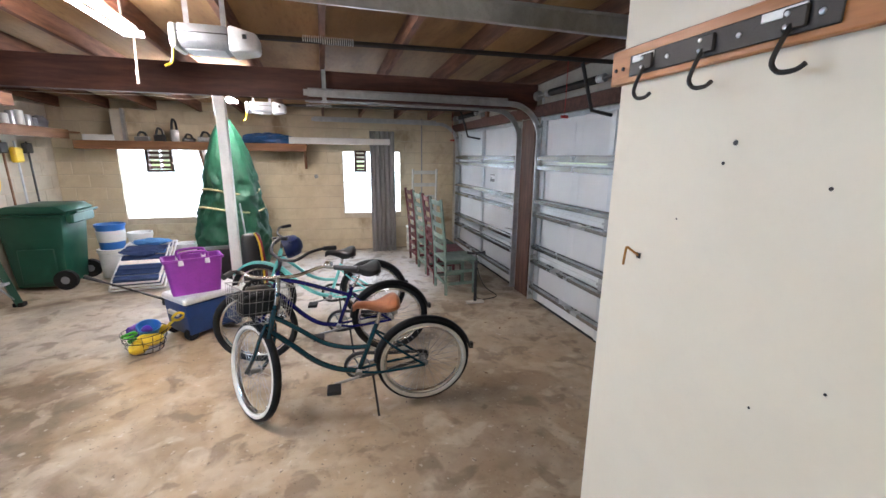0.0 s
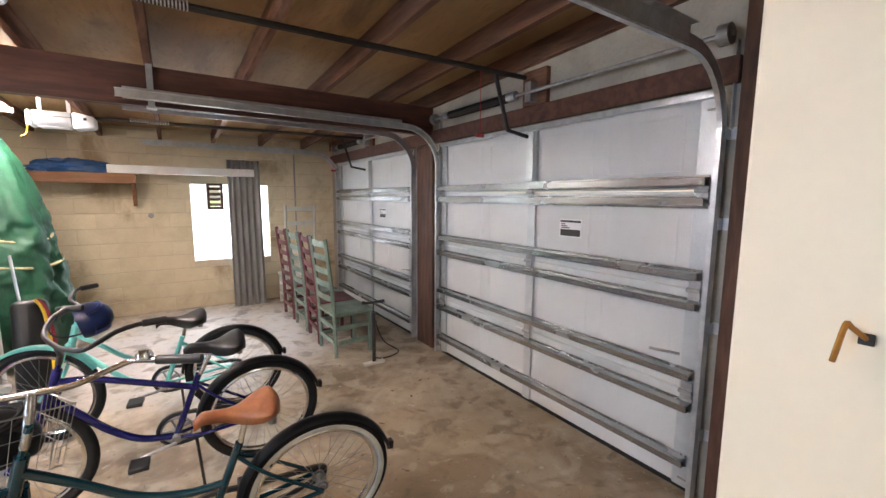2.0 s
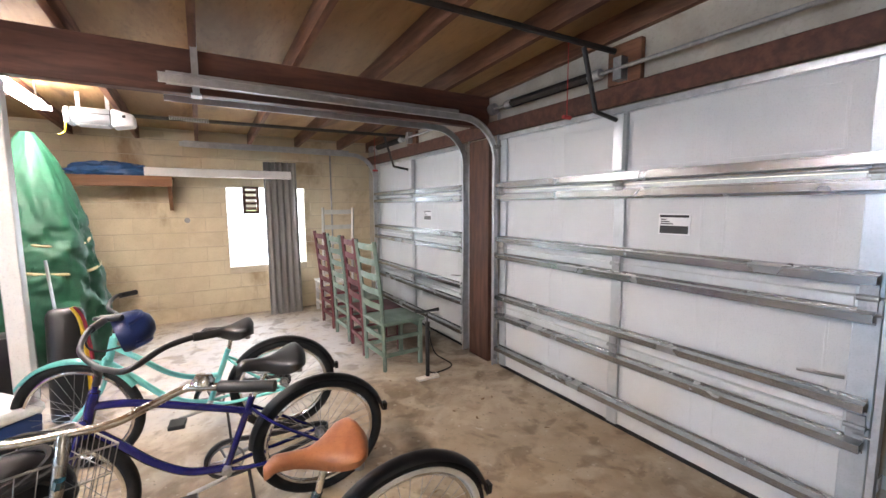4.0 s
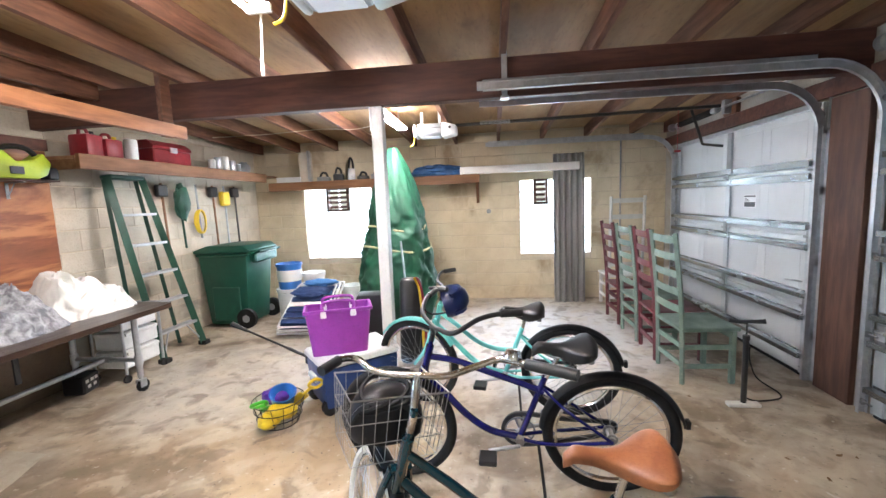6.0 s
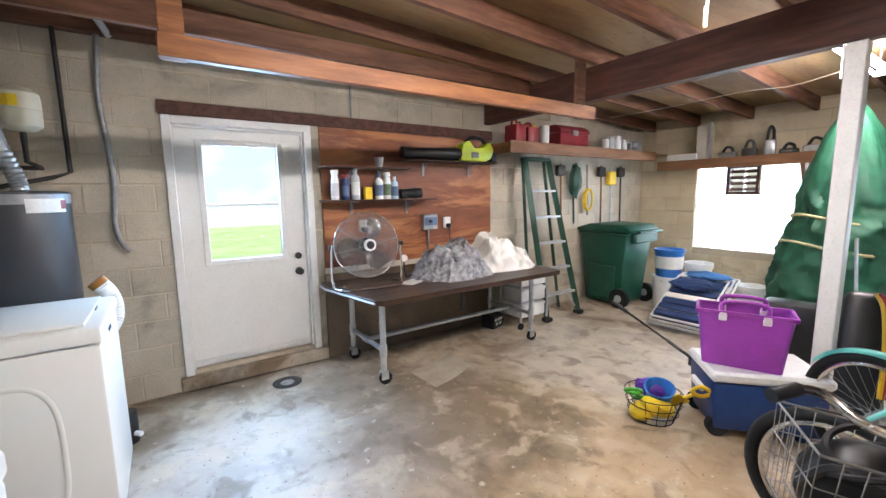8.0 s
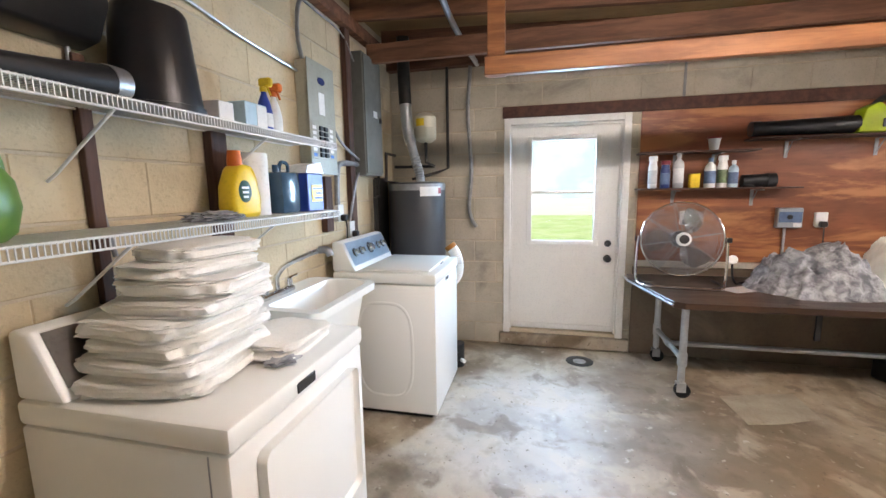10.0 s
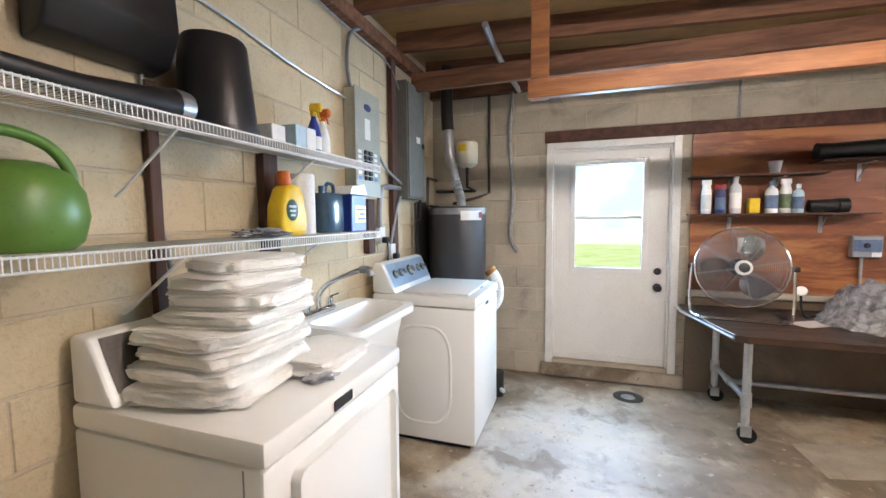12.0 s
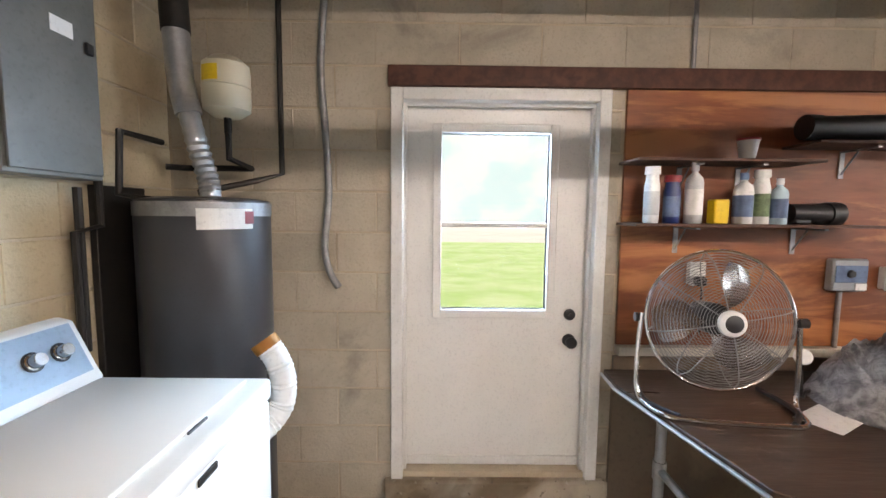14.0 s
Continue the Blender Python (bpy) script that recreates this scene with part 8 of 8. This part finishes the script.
solid("flexible_conduit", bm, M["galv_d"], "grey flexible conduit hanging down the block wall", "conduit", "structure")
bm = B()
tube(bm, [(-3.60, 1.30, 2.60), (-3.4, 1.24, 2.68), (-2.9, 1.22, 2.70), (-2.4, 1.25, 2.67)], 0.022, 8)
solid("flexible_conduit", bm, M["galv"], "grey flexible conduit under the rafters", "conduit", "structure")
bm = B()
P = spline([(-3.08, 1.150, 1.03), (-3.08, 1.188, 0.97), (-3.08, 1.208, 0.89), (-3.07, 1.200, 0.80), (-3.02, 1.16, 0.745), (-2.912, 1.11, 0.73)], 10)
tube(bm, P, lambda t: 0.045 + 0.0022 * math.sin(t * 2 * math.pi * 22), 16, smooth=False)
solid("vent_hose", bm, M["white_plastic"], "white ribbed vent hose beside the water heater", "hose")
bm = B()
cyl(bm, (-3.08, 1.157, 1.017), (-3.08, 1.135, 1.047), 0.050, n=18)
solid("hose_clamp", bm, M["rust"], "brass-coloured clamp on the vent hose", "clamp")
wt = thing("waste_pipe", "black waste pipe on the floor behind the washer", "pipe", base=(-3.1, 1.2, 0))
bm = B()
cyl(bm, (-3.08, 1.20, 0.0), (-3.08, 1.20, 0.20), 0.055, n=18)
part("pipe", bm, M["black"], wt)
bm = B()
cyl(bm, (-3.03, 1.24, 0.07), (-3.0, 1.27, 0.07), 0.016, n=10)
part("outlet", bm, M["white_plastic"], wt, "white outlet plug")

# panels and boards on the laundry wall
M["panel_grey"] = material("panel_grey_paint", (0.36, 0.36, 0.30), (0.32, 0.32, 0.265), 0.4, 0.1, bump=0.02)
ep = thing("breaker_panel", "grey electrical breaker panel on the block wall", "electrical panel", base=(-2.18, YS, 1.6))
part("box", boxes((-2.335, -2.035, YS + 0.001, YS + 0.075, 1.62, 2.265), bevel=0.004), M["panel_grey"], ep)
part("cover", boxes((-2.345, -2.025, YS + 0.077, YS + 0.086, 1.61, 2.275), bevel=0.003), M["panel_grey"], ep)
bm = B()
lathe(bm, [(0, 0.004), (0.042, 0.003), (0.045, 0), (0, 0)], 24, Matrix.Translation((-2.18, YS + 0.0865, 2.17)) @ pose(0, 0, 0, -90) @ Matrix.Diagonal((1, 0.5, 1, 1)))
part("badge", bm, M["helmet_b"], ep, "dark blue oval badge")
part("label", boxes((-2.21, -2.14, YS + 0.0865, YS + 0.088, 1.97, 2.10)), M["paper"], ep, "white paper label")
br = part("breaker_window", boxes((-2.335, -2.035, YS + 0.0865, YS + 0.09, 1.70, 1.92), bevel=0.002), M["panel_grey"], ep)
for i in range(2):
    for k in range(6):
        part("breaker", boxes((-2.155 - 0.055 * i, -2.115 - 0.055 * i, YS + 0.0905, YS + 0.104, 1.712 + 0.032 * k, 1.738 + 0.032 * k), bevel=0.003), M["black"], br, "black breaker switch")
for x in (-2.065, -2.27):
    for k in range(6):
        part("circuit_label", boxes((x - 0.02, x + 0.02, YS + 0.0905, YS + 0.092, 1.714 + 0.032 * k, 1.734 + 0.032 * k)), M["paper"] if k else M["blue_plastic"], br, "small circuit label")
e2 = thing("electrical_panel", "tall grey electrical cabinet in the corner", "electrical panel", base=(-2.95, YS, 1.63))
M["cabinet_grey"] = material("dark_cabinet_grey", (0.15, 0.15, 0.135), (0.125, 0.125, 0.11), 0.45, 0.1, bump=0.02)
part("box", boxes((-3.125, -2.775, YS + 0.001, YS + 0.10, 1.625, 2.535), bevel=0.004), M["cabinet_grey"], e2)
part("door", boxes((-3.115, -2.785, YS + 0.102, YS + 0.112, 1.64, 2.52), bevel=0.003), M["cabinet_grey"], e2)
part("latch", boxes((-3.09, -3.06, YS + 0.1125, YS + 0.125, 2.05, 2.09), bevel=0.003), M["black"], e2, "black latch")
part("label", boxes((-3.02, -2.94, YS + 0.1125, YS + 0.114, 2.08, 2.13)), M["paper"], e2, "white label")
for nm, row in (("batten", (-2.72, -2.64, YS + 0.001, YS + 0.04, 1.2, 2.655)), ("batten", (-2.33, -2.24, YS + 0.001, YS + 0.045, 1.235, 1.60)), ("batten", (-1.39, -1.30, YS + 0.001, YS + 0.045, 1.235, 1.765)), ("batten", (-0.84, -0.80, YS + 0.001, YS + 0.03, 1.15, 1.93))):
    solid(nm, boxes(row, bevel=0.003), M["jamb"], "dark brown timber batten on the block wall", "batten", "structure")
socket(-2.45, YS + 0.001, 1.35, "y", "grey socket with plug above the washer")
socket(-2.62, YS + 0.001, 1.22, "y", "dark socket above the washing machine")
for i, pts in enumerate(([(-2.44, 0.47, 1.40), (-2.45, 0.475, 1.62), (-2.52, 0.48, 1.70), (-2.92, 0.48, 1.70)], [(-2.62, 0.47, 1.27), (-2.68, 0.50, 1.55), (-2.75, 0.50, 1.64)], [(-2.36, 0.47, 2.02), (-2.5, 0.48, 1.86), (-2.70, 0.50, 1.76), (-2.93, 0.48, 1.72)],
                         [(-2.08, 0.48, 2.27), (-2.06, 0.47, 2.42), (-2.10, 0.47, 2.6), (-2.2, 0.5, 2.68)], [(-0.80, 0.465, 2.22), (-0.95, 0.465, 2.29), (-1.20, 0.465, 2.28), (-1.6, 0.465, 2.23), (-2.03, 0.47, 2.20)],
                         [(-0.80, 0.465, 2.0), (-0.82, 0.465, 1.6), (-0.86, 0.47, 1.3)], [(-1.5, 0.47, 2.66), (-2.2, 0.475, 2.62), (-2.6, 0.48, 2.60), (-2.75, 0.5, 2.45)])):
    bm = B()
    tube(bm, pts, (0.020, 0.011, 0.010, 0.012, 0.007, 0.008, 0.006)[i], 8)
    solid("wall_cable", bm, M["galv_d"] if i != 4 else M["galv"], "grey electrical cable fixed to the block wall", "cable", "structure")

# wire shelves
for z, lab in ((1.765, "upper"), (1.395, "lower")):
    s = thing("wire_shelf", "white wire %s laundry shelf on the block wall" % lab, "shelf", base=(-1.0, 0.6, z))
    X0w, X1w = -1.94, (-0.165 if lab == "upper" else -0.192)
    for y, zz, r in ((0.465, z, 0.0035), (0.60, z - 0.004, 0.0035), (0.74, z, 0.0035), (0.74, z - 0.032, 0.0035)):
        bm = B()
        cyl(bm, (X0w, y, zz), (X1w, y, zz), r, n=6)
        part("rail", bm, M["white_plastic"], s)
    bm = B()
    n = int((X1w - X0w) / 0.0135)
    for i in range(n + 1):
        x = X0w + i * (X1w - X0w) / n
        box(bm, x - 0.0014, x + 0.0014, 0.462, 0.741, z + 0.002, z + 0.0048)
        box(bm, x - 0.0014, x + 0.0014, 0.7405, 0.7435, z - 0.032, z + 0.003)
    w_ = part("wire_grid", bm, M["white_plastic"], s, "white coated wires", smooth=False)
    w_["kind"] = "stuff"
    for x in (-1.34, -0.70):
        bm = B()
        tube(bm, [(x, 0.735, z - 0.034), (x, 0.50, z - 0.20), (x, 0.462, z - 0.22)], 0.005, 6, smooth=False)
        part("bracket", bm, M["white_plastic"], s, "white diagonal bracket")

UZ, LZ = 1.770, 1.400
# watering can
wc = thing("watering_can", "green plastic watering can on the wire shelf", "watering can", m=Matrix.Translation((-0.40, 0.60, LZ)))
M["can_green"] = material("leaf_green_plastic", (0.10, 0.21, 0.035), (0.085, 0.18, 0.03), 0.38, bump=0.03)
bm = lathe(B(), [(0, 0), (0.085, 0), (0.105, 0.02), (0.118, 0.08), (0.112, 0.14), (0.088, 0.185), (0.05, 0.205), (0.03, 0.208), (0.0, 0.206)], 32)
for v in bm.verts:
    v.co.x *= 1.12
part("body", bm, M["can_green"], wc)
bm = B()
tube(bm, [(0.06, 0, 0.05), (0.13, 0, 0.12), (0.20, 0, 0.215), (0.225, 0, 0.255)], lambda t: 0.042 - 0.022 * t, 12)
part("spout", bm, M["can_green"], wc)
bm = B()
tube(bm, [(0.145, 0, 0.15), (0.10, 0, 0.245), (0.02, 0, 0.275), (-0.06, 0, 0.255), (-0.105, 0, 0.20), (-0.112, 0, 0.12)], 0.014, 10)
part("handle", bm, M["can_green"], wc)
# upper shelf
rx = thing("fire_extinguisher", "red metal canister with white stripes on the wire shelf", "canister", m=Matrix.Translation((-0.235, 0.56, UZ)))
part("body", lathe(B(), [(0, 0), (0.052, 0), (0.055, 0.01), (0.055, 0.24), (0.04, 0.275), (0.018, 0.29), (0.018, 0.31), (0, 0.31)], 24), M["red_plastic"], rx)
for z in (0.06, 0.075, 0.15):
    part("stripe", lathe(B(), [(0.0552, z), (0.0562, z), (0.0562, z + 0.006), (0.0552, z + 0.006)], 24), M["white_plastic"], rx, "white stripe")
vn = thing("vacuum_nozzle", "black hand vacuum lying on the wire shelf", "vacuum", base=(-0.6, 0.64, UZ))
bm = B()
tube(bm, [(-0.34, 0.67, UZ + 0.035), (-0.50, 0.66, UZ + 0.03), (-0.66, 0.65, UZ + 0.04), (-0.76, 0.64, UZ + 0.05)], lambda t: 0.022 + 0.028 * t, 12)
part("body", bm, M["black"], vn)
bm = B()
cyl(bm, (-0.76, 0.64, UZ + 0.052), (-0.81, 0.635, UZ + 0.052), 0.05, n=18)
part("ring", bm, M["galv"], vn, "silver end ring")
bm = B()
cyl(bm, (-0.345, 0.67, UZ + 0.036), (-0.315, 0.672, UZ + 0.036), 0.026, n=12)
part("tip", bm, M["red_plastic"], vn, "red tip")
gb = thing("waste_bin", "dark grey plastic waste bin upside down on the shelf", "bin", m=Matrix.Translation((-0.97, 0.595, UZ)))
part("body", lathe(B(), [(0.135, 0), (0.142, 0.0), (0.142, 0.02), (0.134, 0.022), (0.108, 0.31), (0.10, 0.325), (0, 0.327)], 32), M["helmet_g"], gb)
solid("small_box", boxes((-1.25, -1.17, 0.56, 0.66, UZ, UZ + 0.085), bevel=0.003), M["paper"], "small white box on the wire shelf", "box")
cb = thing("carton", "blue and white carton on the wire shelf", "carton", base=(-1.36, 0.62, UZ))
part("body", boxes((-1.43, -1.29, 0.55, 0.68, UZ, UZ + 0.105), bevel=0.003), M["pale_blue"], cb)
part("label", boxes((-1.425, -1.36, 0.6805, 0.682, UZ + 0.005, UZ + 0.10)), M["paper"], cb, "white label panel")
M["deep_blue"] = material("deep_blue_plastic", (0.02, 0.05, 0.28), (0.016, 0.04, 0.22), 0.35, bump=0.02)


def sprayer(x, y, z, mat, top, label):
    b = thing("spray_bottle", label, "spray bottle", m=Matrix.Translation((x, y, z)))
    part("body", lathe(B(), [(0, 0), (0.036, 0), (0.04, 0.01), (0.04, 0.10), (0.03, 0.14), (0.015, 0.175), (0.014, 0.19), (0, 0.19)], 20, squash=0.75), mat, b)
    bm = boxes((-0.016, 0.016, -0.018, 0.045, 0.205, 0.245), bevel=0.008)
    cyl(bm, (0, 0, 0.185), (0, 0, 0.208), 0.016, n=12)
    tube(bm, [(0, 0.02, 0.21), (0, 0.035, 0.17)], 0.006, 6, smooth=False)
    hd = part("trigger", bm, top, b, "trigger head")
    part("label", lathe(B(), [(0.0402, 0.03), (0.0412, 0.03), (0.0412, 0.09), (0.0402, 0.09)], 20, squash=0.75), M["paper"], b, "paper label")
    return b


sprayer(-1.50, 0.62, UZ, M["deep_blue"], M["yellow"], "deep blue spray bottle with yellow trigger")
sprayer(-1.60, 0.60, UZ, M["white_plastic"], M["orange"], "white spray bottle with orange trigger")
# lower shelf
db = thing("detergent_bottle", "yellow laundry detergent bottle with orange cap", "bottle", m=Matrix.Translation((-1.29, 0.62, LZ)) @ Matrix.Diagonal((0.74, 0.9, 1.04, 1)))
bm = B()
prism(bm, [(-0.105, 0.0), (0.10, 0.0), (0.115, 0.05), (0.105, 0.13), (0.06, 0.195), (0.02, 0.215), (-0.03, 0.21), (-0.085, 0.16), (-0.115, 0.08)], "y", -0.05, 0.05)
bmesh.ops.bevel(bm, geom=bm.edges[:], offset=0.022, segments=3, affect='EDGES', profile=0.5)
part("body", bm, M["yellow"], db)
bm = B()
tube(bm, [(-0.05, 0, 0.20), (-0.105, 0, 0.19), (-0.135, 0, 0.13), (-0.11, 0, 0.07)], 0.014, 8)
part("handle", bm, M["yellow"], db)
bm = lathe(B(), [(0, 0.205), (0.034, 0.205), (0.036, 0.215), (0.03, 0.265), (0, 0.268)], 20, Matrix.Translation((0.02, 0, 0)))
part("cap", bm, M["orange"], db, "orange cap")
bm = lathe(B(), [(0, 0.002), (0.05, 0.001), (0.052, 0), (0, 0)], 22, Matrix.Translation((0.03, 0.051, 0.105)) @ pose(0, 0, 0, -90) @ Matrix.Diagonal((1, 0.85, 1, 1)))
lbl2 = part("label", bm, M["ladder_green"], db, "dark green oval label")
for k in range(3):
    part("print_bar", boxes((0.0 + 0.005 * k, 0.06 - 0.005 * k, 0.0535, 0.0545, 0.115 - 0.018 * k, 0.124 - 0.018 * k)), M["paper"], lbl2, "pale print bar")
pt = thing("paper_towel_roll", "white paper towel roll standing on the shelf", "paper towel", m=Matrix.Translation((-1.445, 0.575, LZ)))
part("roll", lathe(B(), [(0.02, 0.0), (0.062, 0.0), (0.064, 0.005), (0.064, 0.275), (0.062, 0.28), (0.02, 0.28), (0.02, 0)], 28), M["paper"], pt)
part("core", lathe(B(), [(0.016, 0.001), (0.0195, 0.001), (0.0195, 0.279), (0.016, 0.279), (0.016, 0.001)], 16), M["shelf_wood"], pt, "brown card core")
M["teal_jug"] = material("dark_translucent_blue_plastic", (0.035, 0.085, 0.14), (0.025, 0.06, 0.10), 0.2, bump=0.02, coat=0.3)
jug(-1.595, 0.62, LZ, 0.15, 0.10, 0.25, M["teal_jug"], M["teal_jug"], "dark blue translucent detergent jug on the shelf", 0, "detergent_jug")
pk = thing("detergent_box", "blue detergent box with yellow label on the shelf", "box", base=(-1.80, 0.62, LZ))
part("body", boxes((-1.88, -1.72, 0.56, 0.68, LZ, LZ + 0.20), bevel=0.006), M["deep_blue"], pk)
bm = B()
prism(bm, [(-1.89, LZ + 0.201), (-1.71, LZ + 0.201), (-1.73, LZ + 0.24), (-1.86, LZ + 0.26)], "y", 0.558, 0.682)
part("lid", bm, M["white_plastic"], pk, "white flip lid", smooth=False)
part("label", boxes((-1.865, -1.755, 0.6805, 0.682, LZ + 0.05, LZ + 0.14)), M["yellow"], pk, "yellow label panel")
for k, (a, b) in enumerate(((-1.86, -1.78), (-1.855, -1.80), (-1.86, -1.765))):
    part("print_bar", boxes((a, b, 0.6822, 0.6832, LZ + 0.065 + 0.025 * k, LZ + 0.075 + 0.025 * k)), M["deep_blue"], pk, "dark print bar")
bottle(-1.91, 0.61, LZ, 0.035, 0.20, M["white_plastic"], M["white_plastic"], "white bottle with blue label at shelf end", M["pale_blue"])
solid("cleaning_cloth", lump(B(), (-1.12, 0.64, LZ + 0.014), (0.12, 0.07, 0.02), 0.3, 3, 4, 5.0, LZ + 0.001), M["cloth_grey"], "crumpled grey cleaning cloth on the shelf", "cloth")
# wall pouch
pc = thing("mail_pouch", "dark grey plastic wall pouch on the block wall", "wall holder", base=(-0.68, YS, 1.93))
bm = B()
prism(bm, [(YS + 0.002, 1.94), (YS + 0.09, 1.96), (YS + 0.14, 2.06), (YS + 0.13, 2.20), (YS + 0.04, 2.36), (YS + 0.002, 2.38)], "x", -0.85, -0.50)
bmesh.ops.bevel(bm, geom=bm.edges[:], offset=0.012, segments=2, affect='EDGES', profile=0.5)
part("body", bm, M["helmet_g"], pc)
bm = B()
tube(bm, [(-0.86, YS + 0.138, 2.19), (-0.49, YS + 0.138, 2.19)], 0.008, 6, smooth=False)
part("seam_bead", bm, M["black"], pc)


# dry leaves and grit by the garage door
M["dry_leaf"] = material("dry_leaf", (0.20, 0.12, 0.055), (0.11, 0.06, 0.028), 0.8, scale=30, bump=0.2)
rg = random.Random(5)
LEAVES = [(1.91, 3.9), (1.68, 3.28), (1.35, 3.21), (2.0, 3.73), (2.21, 3.95)]
for k in range(14):
    x, y = LEAVES[k] if k < len(LEAVES) else (rg.uniform(1.2, 2.6), rg.uniform(1.9, 5.4))
    bm, r = B(), rg.uniform(0.009, 0.02)
    rim = [bm.verts.new((r * c * rg.uniform(0.7, 1.2), r * 0.5 * s_ * rg.uniform(0.6, 1.2), 0.0015 + rg.uniform(0.0, 0.009))) for c, s_ in ((1.3, 0), (0.6, 0.9), (-0.4, 1), (-1.1, 0.2), (-0.6, -0.8), (0.5, -0.9))]
    mid = bm.verts.new((0, 0, 0.001))
    for p, q in zip(rim, rim[1:] + rim[:1]):
        bm.faces.new((mid, p, q))
    bmesh.ops.solidify(bm, geom=bm.faces[:], thickness=0.0008)
    solid("dry_leaf", bm, M["dry_leaf"], "small dry brown leaf on the concrete floor", "leaf", group="dry leaves on the floor", m=Matrix.Translation((x, y, 0.001)) @ pose(0, 0, 0, 0, 0, rg.uniform(0, 360)))


# ---- concrete blocks of the walls, each a piece of its own ----
BW, BH, GAP = 0.405, 0.203, 0.007
CACHE = {}


def block_mesh(w, h, axis, mat):
    key = (round(w, 2), round(h, 2), axis, mat.name)
    if key not in CACHE:
        w, h = key[0], key[1]
        bm = B()
        d, c = 0.0042, 0.003
        hw, hh = w / 2 - GAP / 2, h / 2 - GAP / 2
        lo = [(-hw, -hh), (hw, -hh), (hw, hh), (-hw, hh)]
        hi = [(-hw + c, -hh + c), (hw - c, -hh + c), (hw - c, hh - c), (-hw + c, hh - c)]

        def at(u, v, t):
            return {"x+": (t, u, v), "y+": (-u, t, v), "y-": (u, -t, v)}[axis]
        a = [bm.verts.new(at(u, v, 0.0)) for u, v in lo]
        b = [bm.verts.new(at(u, v, d)) for u, v in hi]
        bm.faces.new(b)
        for i in range(4):
            bm.faces.new((a[i], a[(i + 1) % 4], b[(i + 1) % 4], b[i]))
        bmesh.ops.recalc_face_normals(bm, faces=bm.faces[:])
        me = bpy.data.meshes.new("block")
        bm.to_mesh(me)
        bm.free()
        me.materials.append(mat)
        CACHE[key] = me
    return CACHE[key]


def lay_blocks(wall, u0, u1, z1, holes, place, axis, mat):
    """Courses of blocks from u0 to u1 up to z1, cut round the holes (ua, ub, za, zb)."""
    k = 0
    while k * BH < z1 - 0.03:
        za, zb = k * BH, min((k + 1) * BH, z1)
        cuts = []
        segs = [(u0, u1)]
        for a, b, c, d in holes:
            if zb > c + 0.05 and za < d - 0.05:
                nxt = []
                for s, e in segs:
                    if e <= a or s >= b:
                        nxt.append((s, e))
                    else:
                        if a - s > 0.03:
                            nxt.append((s, a))
                        if e - b > 0.03:
                            nxt.append((b, e))
                segs = nxt
        for s, e in segs:
            first = math.floor((s - u0) / BW - (0.5 if k % 2 else 0)) * BW + u0 + (BW / 2 if k % 2 else 0)
            x = first
            while x < e - 0.02:
                a, b = max(x, s), min(x + BW, e)
                if b - a > 0.03:
                    ob = bpy.data.objects.new("block", block_mesh(b - a, zb - za, axis, mat))
                    scene.collection.objects.link(ob)
                    ob.parent = wall
                    ob.location = place((a + b) / 2, (za + zb) / 2)
                x += BW
        k += 1


walls = {o.name: o for o in scene.objects if o.name.startswith("wall_")}
lay_blocks(walls["wall_west"], YS, YN, 2.66, [(1.545, 2.61, 0, 2.135), (2.69, 4.68, 0.0, 2.135)], lambda u, v: (XW - 0.006, u, v), "x+", M["block_w"])
lay_blocks(walls["wall_south"], XW, -0.02, 2.66, [], lambda u, v: (u, YS - 0.006, v), "y+", M["block"])
lay_blocks(walls["wall_north"], XW, XE, 2.55, [(WIN[0][0], WIN[0][1], WIN[0][2], WIN[0][3]), (WIN[1][0], WIN[1][1], WIN[1][2], WIN[1][3])], lambda u, v: (u, YN + 0.006, v), "y-", M["block_n"])
